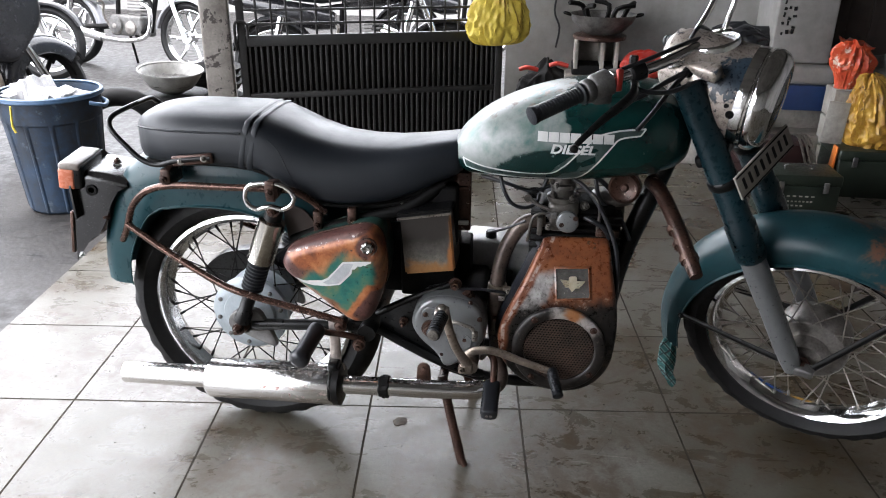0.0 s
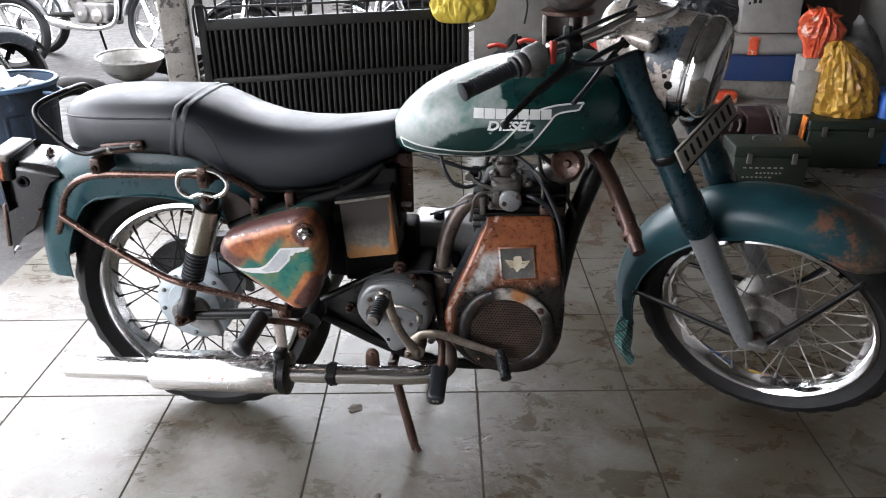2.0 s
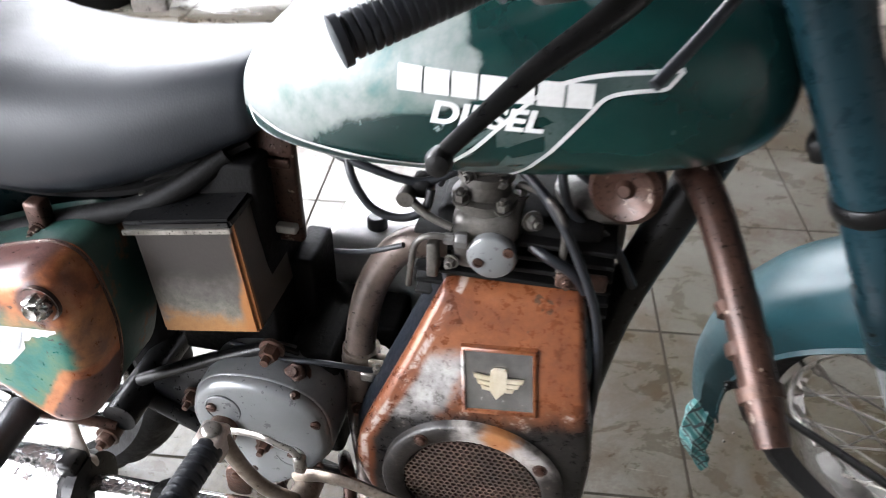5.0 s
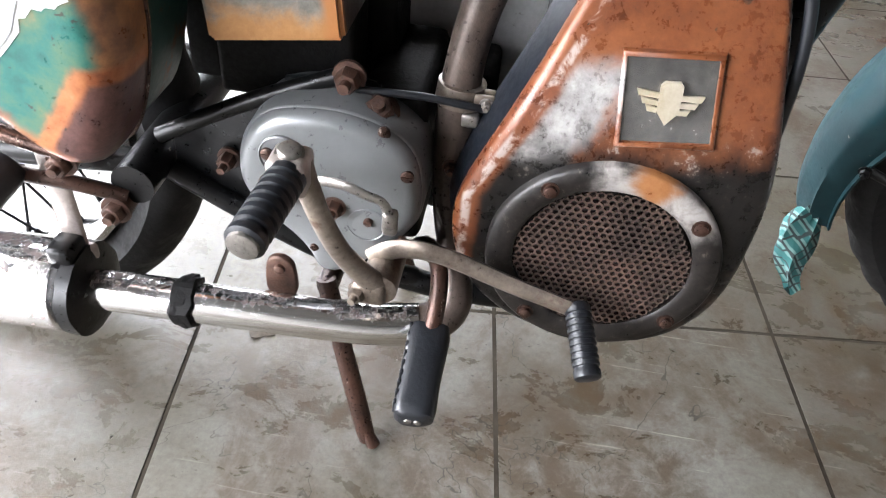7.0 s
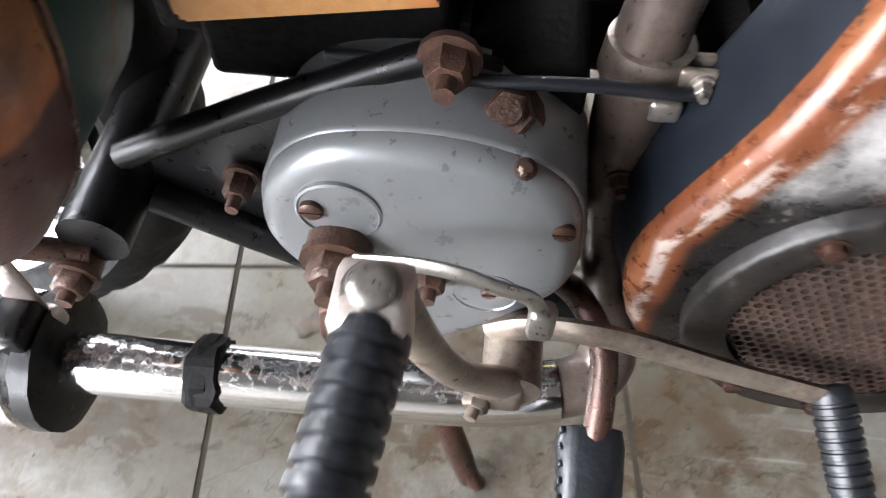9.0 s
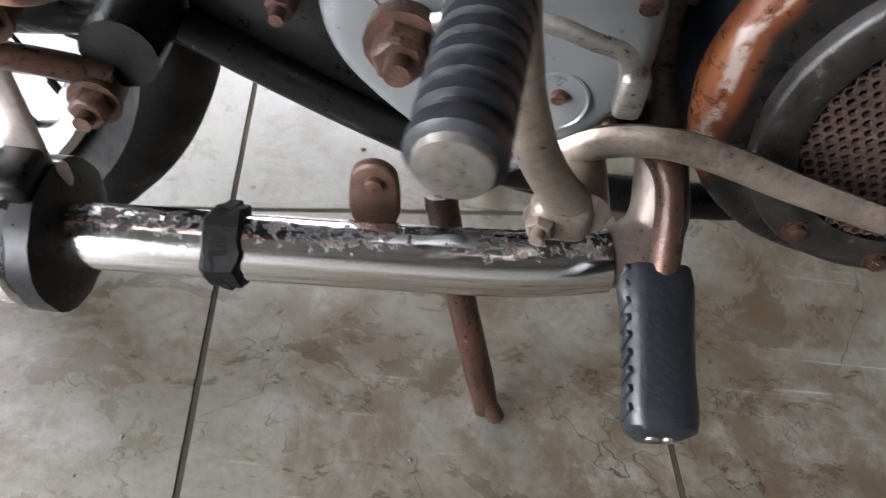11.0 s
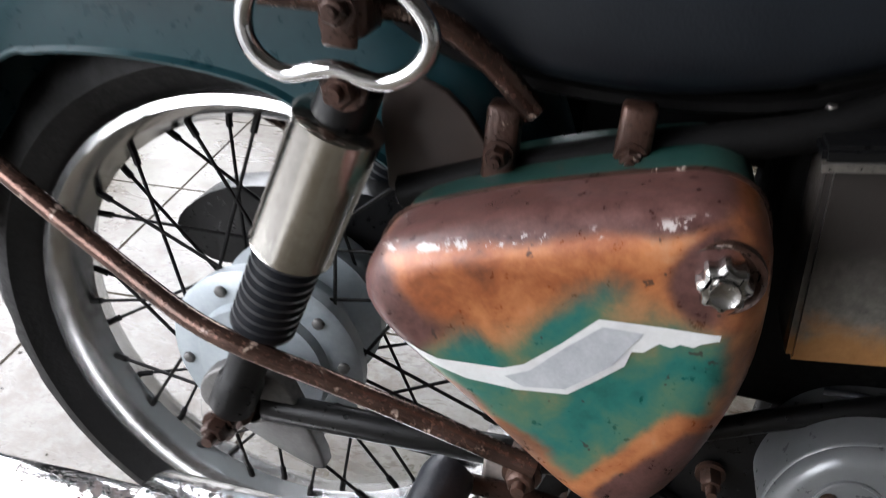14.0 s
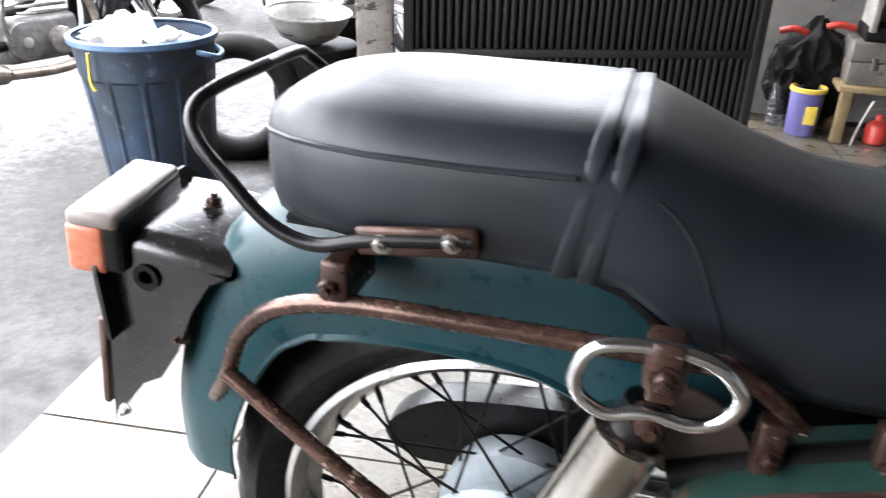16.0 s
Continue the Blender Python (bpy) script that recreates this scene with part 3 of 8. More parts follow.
def rough(bm, amount, scale):
    """Uneven, lumpy surface."""
    for v in bm.verts:
        q = v.co * scale
        v.co += Vector((noise.noise(q), noise.noise(q + Vector((7, 0, 0))), noise.noise(q + Vector((0, 7, 0))))) * amount
    return bm


def nut(bm, p, d, r, h, seg=6):
    lathe(bm, [(0, r), (h * 0.8, r), (h, r * 0.82)], p, d, seg)
    return bm


def bolt(bm, p, d, r, h):
    """A washer, a hexagon head and a thread end."""
    lathe(bm, [(0, r * 1.35), (h * 0.2, r * 1.35)], p, d, 14)
    q = Vector(p) + Vector(d).normalized() * h * 0.2
    nut(bm, q, d, r, h * 0.7)
    lathe(bm, [(h * 0.6, r * 0.5), (h * 1.15, r * 0.46)], q, d, 10)
    return bm


def sweep(bm, line, section, side=(0, 1, 0)):
    """An open section of (side, out) pairs carried along a line in a plane; gives a thin double skin."""
    sd = Vector(side)
    k = len(line)
    rings = []
    for i, p in enumerate(line):
        d = (Vector(line[min(i + 1, k - 1)]) - Vector(line[max(i - 1, 0)])).normalized()
        out = d.cross(sd).normalized()
        sec = section(i / (k - 1)) if callable(section) else section
        rings.append([Vector(p) + sd * a + out * b for a, b in sec])
    loft(bm, rings)
    return bm


def skin(sec, t):
    """Doubles an open section into a closed one of thickness t."""
    n = len(sec)
    inner = []
    for i in range(n):
        a, b = Vector(sec[max(i - 1, 0)]), Vector(sec[min(i + 1, n - 1)])
        d = (b - a).normalized()
        inner.append((sec[i][0] + d.y * t, sec[i][1] - d.x * t))
    return list(sec) + inner[::-1]


# ---- ground, walls and yard ----
b = BM()
n = 60
vs = {}
for i in range(n + 1):
    for j in range(n + 1):
        f = lambda k: math.copysign(abs(k / (n / 2) - 1) ** 2.5 * 300, k - n / 2)
        x, y = f(i) - 1.0, f(j) + 1.0
        vs[i, j] = b.verts.new((x, y, -0.022 + 0.008 * noise.noise((x * 0.9, y * 0.9, 0))))
for i in range(n):
    for j in range(n):
        b.faces.new((vs[i, j], vs[i + 1, j], vs[i + 1, j + 1], vs[i, j + 1]))
tagged(part("ground", b, M_CONC), "rough damp grey concrete yard", "ground", kind="structure")

GRID = Matrix.Translation((1.121, 0.156, 0)) @ Matrix.Rotation(radians(6.5), 4, "Z")
TILE = 0.425
b = BM()
box(b, (-2.03, -9 * TILE, -0.06), (4.0, 9 * TILE, -0.0008), 0.0005, GRID)
for at, out in (((3.65, 0, 0), (1, 0, 0)), ((0, -3.4, 0), (0, -1, 0))):
    bmesh.ops.bisect_plane(b, geom=b.verts[:] + b.edges[:] + b.faces[:], plane_co=at, plane_no=out, clear_outer=True)
    bmesh.ops.holes_fill(b, edges=[e for e in b.edges if e.is_boundary])
FLOOR = tagged(part("floor", b, M_GROUT), "grouted bed of a worn tiled porch floor", "floor", kind="structure")

# gate line runs slightly away from the camera
GATE = Matrix.Translation((-0.875, 2.21, 0)) @ Matrix.Rotation(radians(20.5), 4, "Z")
b = BM()
box(b, (-0.20, -0.06, -0.05), (-0.055, 0.16, 2.44), 0.012, GATE)
for v in b.verts:
    v.co += Vector((noise.noise(v.co * 3), noise.noise(v.co * 3 + Vector((5, 0, 0))), 0)) * 0.006
tagged(part("wall_pillar", b, M_PILLAR), "chipped plaster pillar beside the gate", "pillar", kind="structure")
b = BM()
box(b, (0.45, 3.22, -0.05), (4.2, 3.4, 2.45))
tagged(part("wall_back", b, M_WALL), "grimy pale plaster back wall", "wall", kind="structure")
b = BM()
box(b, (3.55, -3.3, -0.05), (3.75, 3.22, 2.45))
tagged(part("wall_right", b, M_LOWBOUNCE), "unseen plaster side wall, kept dark to limit bounced light", "wall", kind="structure")
b = BM()
box(b, (1.935, 2.80, 0.545), (2.25, 3.22, 2.45), 0.01)
PIER = tagged(part("wall_pier", b, M_WALL), "pale wall pier with black scrawled marks", "pillar", kind="structure")
random.seed(41)
for i in range(13):
    b = BM()
    x, z, w, h = 1.965 + (i % 3) * 0.026, 0.70 + (i // 3) * 0.042 + random.uniform(-0.01, 0.01), random.uniform(0.008, 0.022), random.uniform(0.012, 0.03)
    box(b, (x, 2.7965, z), (x + w, 2.80, z + h), 0.001, Matrix.Translation((x, 0, z)) @ Matrix.Rotation(random.uniform(-0.3, 0.3), 4, "Y") @ Matrix.Translation((-x, 0, -z)))
    part("painted_mark", b, M_BLACK, PIER)
b = BM()
box(b, (2.3, 3.1, 0.0), (2.66, 3.14, 2.3), 0.004)
box(b, (2.34, 3.085, 0.0), (2.4, 3.1, 2.3), 0.003)
box(b, (2.53, 3.085, 0.0), (2.57, 3.1, 2.3), 0.003)
tagged(part("wooden_board", b, surf("dark_brown_board", (0.012, 0.008, 0.007), (0.05, 0.035, 0.03), (0.5, 0.8), 0, 5, 0.4, 60)), "tall dark brown board standing against the back wall", "board")
# Out of view: its left edge sets where daylight fades across the floor.
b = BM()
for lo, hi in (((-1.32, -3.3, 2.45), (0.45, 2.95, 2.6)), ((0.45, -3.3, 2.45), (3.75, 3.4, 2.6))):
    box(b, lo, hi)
tagged(part("ceiling", b, M_LOWBOUNCE), "unseen dark porch ceiling, sized to shape the daylight", "ceiling", kind="structure")
# Added out of view below the ceiling edge, to steepen that fade.
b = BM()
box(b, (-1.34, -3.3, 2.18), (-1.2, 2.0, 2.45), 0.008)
tagged(part("trim_beam", b, M_LOWBOUNCE), "unseen dark beam added along the open side to cut light", "beam", kind="structure")
# Unseen pale wall, there to brighten what the seat top reflects.
b = BM()
box(b, (-9.0, 9.0, -0.1), (6.0, 9.2, 2.0))
tagged(part("wall_yard", b, M_WALL), "unseen pale yard wall, added to brighten reflections", "wall", kind="structure")
# Added behind the camera: keeps sky light and reflections off the near side.
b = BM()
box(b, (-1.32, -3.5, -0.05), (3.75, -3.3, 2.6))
tagged(part("wall_front", b, M_LOWBOUNCE), "unseen dark wall added behind the camera to block light", "wall", kind="structure")


# ---- the motorcycle ----
bike = thing("motorcycle", "old teal-green single-seat-cover motorcycle, rusty and worn, standing on its centre stand", "motorcycle")
RW, FW = Vector((-0.002, 0.0, 0.339)), Vector((1.411, 0.049, 0.321))
HEAD, RAKE = Vector((1.03, 0.0, 0.93)), Vector((-0.4226, 0.0, 0.9063))
STEER = Matrix.Translation(HEAD) @ Matrix.Rotation(radians(-27), 4, RAKE) @ Matrix.Translation(-HEAD)
AX = STEER.inverted() @ FW
AX.y = 0.0
# the front wheel leans with the steered fork
wy = Vector((0.428, 0.858, 0.283)).normalized()
wx = (STEER.to_3x3() @ Vector((1, 0, 0)))
wx = (wx - wy * wx.dot(wy)).normalized()
WHEEL = Matrix.Translation(FW) @ Matrix((wx, wy, wx.cross(wy))).transposed().to_4x4() @ Matrix.Translation(-AX)


def steered(bm):
    bm.transform(STEER)
    return bm


def tyre(c, r, w, notch):
    """A tyre whose tread is cut into blocks round its shoulders."""
    bm = BM()
    seg = 132
    rings = []
    for j in range(seg):
        a = 2 * math.pi * j / seg
        u = Vector((math.cos(a), 0, math.sin(a)))
        cut = notch if j % 4 < 2 else 0.0
        ring = []
        for k in range(18):
            b = 2 * math.pi * k / 18
            y, h = math.cos(b), math.sin(b)
            rad = r - 0.046 + 0.046 * h * (1.0 if h > 0 else 0.75)
            if h > 0.45 and abs(y) > 0.25:
                rad -= cut
            ring.append(c + u * rad + Vector((0, y * w * (1.0 if h > -0.3 else 0.8), 0)))
        rings.append(ring)
    loft(bm, rings, loop=True)
    return bm


def rim(c, r, w):
    bm = BM()
    prof = [(-w, r), (-w * 0.92, r + 0.008), (-w * 0.8, r), (-w * 0.72, r - 0.006), (-w * 0.5, r - 0.009), (0, r - 0.018), (w * 0.5, r - 0.009), (w * 0.72, r - 0.006), (w * 0.8, r), (w * 0.92, r + 0.008), (w, r),
            (w * 0.72, r - 0.011), (w * 0.45, r - 0.015), (0, r - 0.024), (-w * 0.45, r - 0.015), (-w * 0.72, r - 0.011)]
    rings = [[c + Vector((math.cos(a) * q, y, math.sin(a) * q)) for y, q in prof] for a in (2 * math.pi * j / 72 for j in range(72))]
    loft(bm, rings, loop=True)
    return bm


def wheel(name, c, hub_prof, rim_mat, spoke_mat, hub_mat, flange, m, label):
    """Rim, tyre, hub and forty crossed spokes with their nipples."""
    rr = 0.244 if m is WHEEL else 0.254
    r = rim(c, rr, 0.034 if m is WHEEL else 0.038)
    r.transform(m)
    w = part(name, r, rim_mat, bike, label)
    t = tyre(c, 0.321 if m is WHEEL else 0.338, 0.046 if m is WHEEL else 0.05, 0.005)
    t.transform(m)
    part("tyre", t, M_TYRE, w, "black tyre with a blocky worn tread", 28)
    h = BM()
    lathe(h, hub_prof, c, (0, -1, 0), 40)
    h.transform(m)
    part("hub", h, hub_mat, w)
    for i in range(40):
        s = 1 if i % 2 else -1
        a = 2 * math.pi * (i + 0.5) / 40
        lead = (0.62 if (i // 2) % 2 else -0.62)
        fr, fy = flange
        p = c + Vector((math.cos(a + lead) * fr, s * fy, math.sin(a + lead) * fr))
        q = c + Vector((math.cos(a) * (rr - 0.0195), s * 0.006, math.sin(a) * (rr - 0.0195)))
        b = BM()
        tube(b, [p, q], 0.0019, 6)
        tube(b, [q + (p - q).normalized() * 0.017, q - (p - q).normalized() * 0.004], 0.0036, 6)
        b.transform(m)
        part("spoke", b, spoke_mat, w)
    return w


ID = Matrix.Identity(4)
rear = wheel("rear_wheel", RW, [(-0.08, 0.03), (-0.075, 0.085), (-0.03, 0.09), (-0.02, 0.06), (0.03, 0.06), (0.035, 0.098), (0.052, 0.1), (0.056, 0.096), (0.058, 0.07), (0.066, 0.066), (0.07, 0.03), (0.10, 0.02)], M_RIM, M_DARK, M_HUB, (0.088, 0.04), ID, "spoked rear wheel with a dull steel rim")
for i in range(10):
    a = 2 * math.pi * (i + 0.3) / 10
    b = BM()
    nut(b, RW + Vector((math.cos(a) * 0.084, -0.056, math.sin(a) * 0.084)), (0, -1, 0), 0.006, 0.005, 8)
    part("rivet", b, M_GREASE, rear)
front = wheel("front_wheel", AX, [(-0.06, 0.03), (-0.055, 0.085), (-0.03, 0.09), (0.02, 0.09), (0.03, 0.088), (0.033, 0.084), (0.03, 0.06), (0.036, 0.05), (0.06, 0.046), (0.068, 0.04), (0.066, 0.03), (0.07, 0.018)], M_CHROME, M_STEEL, M_FHUB, (0.088, 0.035), WHEEL, "spoked front wheel with a chromed rim")

# axles
b = BM()
tube(b, [RW + Vector((0, 0.15, 0)), RW + Vector((0, -0.135, 0))], 0.009, 12)
bolt(b, RW + Vector((0.01, -0.118, 0.007)), (0, -1, 0), 0.017, 0.03)
part("rear_axle", b, M_RUSTO, bike, "rusty axle and nut")
b = BM()
tube(b, [AX + Vector((0, 0.12, 0)), AX + Vector((0, -0.115, 0))], 0.009, 12)
bolt(b, AX + Vector((0, -0.086, 0)), (0, -1, 0), 0.015, 0.024)
b.transform(WHEEL)
part("front_axle", b, M_RUST, bike)

# rear mudguard, deep-skirted
def guard_section(w, depth, lip=0.006):
    return [(-w - lip, -depth), (-w, -depth + 0.003), (-w, -depth * 0.55), (-w * 0.93, -0.032), (-w * 0.75, -0.012), (-w * 0.4, -0.002), (0, 0), (w * 0.4, -0.002), (w * 0.75, -0.012), (w * 0.93, -0.032), (w, -depth * 0.55), (w, -depth + 0.003), (w + lip, -depth)]


back_line = curve([(-0.384, 0, 0.415), (-0.377, 0, 0.5), (-0.352, 0, 0.6), (-0.31, 0, 0.69), (-0.235, 0, 0.755), (-0.12, 0, 0.778), (0.02, 0, 0.775), (0.12, 0, 0.745), (0.21, 0, 0.67), (0.262, 0, 0.57), (0.28, 0, 0.46)], 6)


def back_section(t):
    u, w = min(1, max(0, (t - 0.02) / 0.42)), max(0, (t - 0.68) / 0.32)
    d = 0.085 + 0.055 * u * u * (3 - 2 * u) - 0.06 * w * w * (3 - 2 * w)
    return skin(guard_section(0.086 - 0.012 * max(0, 0.12 - t) / 0.12, d), 0.003)


b = BM()
sweep(b, back_line, back_section)
part("rear_mudguard", b, M_GREEN, bike, "deep-skirted teal rear mudguard with worn edges")

# front mudguard
def make_nose():
    """Teal paint scraped to orange and brown along the crown towards the nose."""
    m, nt, bs, vec = base("teal_paint_scraped_nose")
    x, y, z = nd(nt, "ShaderNodeSeparateXYZ", {0: vec}).outputs
    n1, n2 = noise_at(nt, vec, 11.0, 6.0, 0.6, 0.4), noise_at(nt, vec, 85.0, 7.0, 0.7)
    teal = ramp(nt, n1, [(0.3, (0.005, 0.024, 0.03)), (0.7, (0.011, 0.046, 0.054))])
    u = fmath(nt, "ADD", fmath(nt, "MULTIPLY_ADD", x, 1.0, fmath(nt, "MULTIPLY", y, 0.25)), fmath(nt, "MULTIPLY", n1, 0.22))
    brown = mix(nt, n2, (0.018, 0.02, 0.017), (0.07, 0.06, 0.046))
    c = mix(nt, step(nt, u, 1.545, 1.6), teal, brown)
    o = fmath(nt, "MULTIPLY", step(nt, u, 1.5, 1.54), step(nt, u, 1.68, 1.63))
    o = fmath(nt, "MULTIPLY", o, step(nt, fmath(nt, "MULTIPLY_ADD", n2, 0.6, n1), 0.8, 0.95))
    c = mix(nt, fmath(nt, "MULTIPLY", o, 0.7), c, (0.17, 0.07, 0.035))
    chips = step(nt, noise_at(nt, vec, 34.0, 8.0, 0.7), 0.7, 0.72)
    c = mix(nt, chips, c, (0.16, 0.14, 0.12))
    finish(nt, bs, vec, c, ramp(nt, n2, [(0.3, 0.26), (0.7, 0.45)]), 0.0, 0.08, 200.0)
    bs.inputs["Specular IOR Level"].default_value = 0.3
    return m


arc = [AX + Vector((math.cos(a), 0, math.sin(a))) * (0.366 + 0.012 * max(0, a - 2.4)) for a in (radians(197 - 149 * i / 46) for i in range(47))]
b = BM()


def front_section(t):
    k = max(0.0, (t - 0.88) / 0.12)
    f = math.sqrt(max(0.06, 1 - 0.94 * k * k))
    return skin(guard_section(0.074 * f, (0.06 + 0.02 * math.sin(math.pi * t)) * f, 0.006 * f), 0.003)


sweep(b, arc, front_section)
b.transform(WHEEL)
FG = part("front_mudguard", b, make_nose(), bike, "teal front mudguard, paint scraped to rust at the nose")
for s in (-1, 1):
    for e, top in ((0.3, 3.05), (-0.2, 0.93)):
        b = BM()
        p = AX + Vector((math.cos(top), 0, math.sin(top))) * 0.305 + Vector((0, s * 0.078, 0))
        q = AX + Vector((-0.03 if top > 2 else 0.02, s * 0.098, 0.0))
        tube(b, [p, p + (q - p) * 0.08, p + (q - p) * 0.9, q], [0.008, 0.007, 0.009, 0.009], 8, flat=0.6)
        bolt(b, p + Vector((0, s * 0.004, 0)), (0, s, 0), 0.006, 0.008)
        b.transform(WHEEL)
        part("stay", b, M_BLACK, FG, "dark steel mudguard stay")

# dual seat
def seat_ring(x, w, zt, zb, zp, crown):
    """Half the outline from the bottom up, mirrored; zp is the piping's height."""
    half = [(w * 0.86, zb + 0.001), (w * 0.95, zb + 0.004), (w * 0.995, zb + 0.016), (w, zb + (zp - zb) * 0.5), (w * 0.985, zp - 0.012), (w * 0.965, zp - 0.002), (w * 0.93, zp + (zt - zp) * 0.42), (w * 0.82, zp + (zt - zp) * (0.76 + crown)), (w * 0.46, zp + (zt - zp) * (0.95 + crown * 0.3))]
    return [(x, -a, z) for a, z in half] + [(x, 0, zt)] + [(x, a, z) for a, z in half[::-1]]


SEAT = [(-0.232, 0.04, 0.826, 0.775, 0.814, 0), (-0.229, 0.058, 0.840, 0.768, 0.822, 0), (-0.22, 0.08, 0.853, 0.762, 0.829, 0), (-0.205, 0.1, 0.862, 0.758, 0.833, 0), (-0.18, 0.118, 0.868, 0.756, 0.835, 0), (-0.15, 0.129, 0.871, 0.755, 0.836, 0), (-0.11, 0.136, 0.872, 0.754, 0.836, 0), (-0.03, 0.138, 0.871, 0.753, 0.836, 0), (0.05, 0.138, 0.871, 0.752, 0.838, 0),
        (0.09, 0.138, 0.866, 0.748, 0.824, 0.05), (0.13, 0.138, 0.850, 0.722, 0.80, 0.08), (0.18, 0.137, 0.828, 0.694, 0.77, 0.1), (0.24, 0.135, 0.810, 0.676, 0.748, 0.1), (0.31, 0.13, 0.803, 0.674, 0.742, 0.1), (0.38, 0.122, 0.804, 0.686, 0.746, 0.1), (0.44, 0.11, 0.811, 0.706, 0.758, 0.1), (0.50, 0.094, 0.82, 0.733, 0.778, 0.1), (0.53, 0.086, 0.824, 0.745, 0.786, 0.1), (0.54, 0.078, 0.818, 0.752, 0.788, 0.1)]


def seat_at(x):
    for p, q in zip(SEAT, SEAT[1:]):
        if p[0] <= x <= q[0]:
            f = (x - p[0]) / (q[0] - p[0])
            return [a + (c - a) * f for a, c in zip(p, q)]


b = BM()
fine = []
for p, q in zip(SEAT, SEAT[1:]):
    for k in range(3):
        fine.append([a + (c - a) * k / 3 for a, c in zip(p, q)])
fine.append(SEAT[-1])
loft(b, [seat_ring(*s) for s in fine])
for _ in range(2):
    bmesh.ops.smooth_vert(b, verts=b.verts, factor=0.35, use_axis_x=False, use_axis_y=True, use_axis_z=True)
SEAT_OB = part("seat", b, M_VINYL, bike, "black vinyl dual seat with a raised pillion pad", 60)
seat_tree = BVHTree.FromPolygons([v.co.copy() for v in SEAT_OB.data.vertices], [tuple(p.vertices) for p in SEAT_OB.data.polygons])


def on_tree(tree, x, z, lift=0.001):
    hit, nrm, _, _ = tree.ray_cast(Vector((x, -0.6, z)), Vector((0, 1, 0)))
    return None if hit is None else hit + Vector((0, -lift, 0))


# stitched seam curving down behind the straps
b = BM()
seam = [on_tree(seat_tree, x, z, 0.0004) for x, z in ((0.108, 0.825), (0.118, 0.818), (0.128, 0.808), (0.137, 0.795), (0.145, 0.78), (0.152, 0.763), (0.16, 0.745), (0.167, 0.727), (0.173, 0.712))]
tube(b, [p for p in seam if p is not None], 0.0014, 6, 3)
part("seat_seam", b, M_VINYL, SEAT_OB)
# piping round the pillion pad
b = BM()
pts = [Vector((s[0], -s[1] * 0.972, s[4] - 0.001)) for s in fine if s[0] < 0.06][1:]
line = pts[::-1] + [Vector((-0.2335, -0.02, 0.818)), Vector((-0.234, 0, 0.818)), Vector((-0.2335, 0.02, 0.818))] + [Vector((p.x, -p.y, p.z)) for p in pts]
tube(b, line, 0.0026, 6)
part("piping", b, M_VINYL, SEAT_OB)
# two raised straps across the step, leaning forward to the skirt
for x0 in (0.066, 0.086):
    b = BM()
    rings = []
    s = seat_at(x0)
    ring = seat_ring(*s)
    for i in range(1, len(ring) - 1):
        p = Vector(ring[i])
        lean = -0.022 * (0.87 - p.z) / 0.12
        n = Vector((0, p.y * 4, (p.z - 0.80) * 6)).normalized() * 0.0008
        rings.append([p + Vector((lean + a, 0, 0)) + n * h for a, h in ((-0.0072, -1.5), (-0.006, -0.4), (-0.0035, 0.05), (0, 0.15), (0.0035, 0.05), (0.006, -0.4), (0.0072, -1.5))])
    loft(b, rings)
    part("seat_strap", b, M_VINYL, SEAT_OB)
b = BM()
tube(b, [(-0.2, -0.09, 0.752), (0.06, -0.1, 0.746), (0.15, -0.1, 0.69), (0.26, -0.1, 0.668), (0.4, -0.09, 0.68), (0.52, -0.06, 0.735)], 0.006, 6, 4)
part("seat_pan", b, M_DARK, SEAT_OB)

# fuel tank
TANK = [(0.515, 0.03, 0.80, 0.775), (0.525, 0.066, 0.825, 0.762), (0.55, 0.1, 0.855, 0.752), (0.60, 0.131, 0.893, 0.746), (0.67, 0.15, 0.926, 0.744), (0.75, 0.158, 0.950, 0.747), (0.83, 0.157, 0.963, 0.752), (0.90, 0.148, 0.965, 0.759), (0.96, 0.13, 0.957, 0.768), (1.0, 0.108, 0.94, 0.78), (1.025, 0.08, 0.915, 0.80), (1.035, 0.045, 0.885, 0.825)]


def tank_ring(x, w, zt, zb):
    out = []
    for i in range(28):
        a = 2 * math.pi * i / 28
        c, s = math.cos(a), math.sin(a)
        h = (zt - zb) / 2
        zm = zb + h * 0.86
        up = zt - zm if s > 0 else zm - zb
        out.append((x, math.copysign(abs(c) ** 0.72, c) * w, zm + math.copysign(abs(s) ** 0.8, s) * up))
    return out


b = BM()
rings = []
for i in range(len(TANK) - 1):
    for k in range(4):
        t = k / 4
        p, q, r, u = (TANK[min(max(i + j, 0), len(TANK) - 1)] for j in (-1, 0, 1, 2))
        rings.append(tank_ring(*[0.5 * (2 * bb + (cc - aa) * t + (2 * aa - 5 * bb + 4 * cc - dd) * t * t + (3 * bb - aa - 3 * cc + dd) * t ** 3) for aa, bb, cc, dd in zip(p, q, r, u)]))
rings.append(tank_ring(*TANK[-1]))
loft(b, rings)
TANK_OB = part("fuel_tank", b, M_TANK, bike, "teardrop fuel tank, green paint rubbed to grey primer", 50)
tank_tree = BVHTree.FromPolygons([v.co.copy() for v in TANK_OB.data.vertices], [tuple(p.vertices) for p in TANK_OB.data.polygons])


def bike_tube(name, pts, r, mat, n=5, seg=10, label="", m=None, flat=1.0, parent=None):
    b = BM()
    tube(b, pts, r, seg, n, flat=flat)
    if m is not None:
        b.transform(m)
    return part(name, b, mat, parent or bike, label)


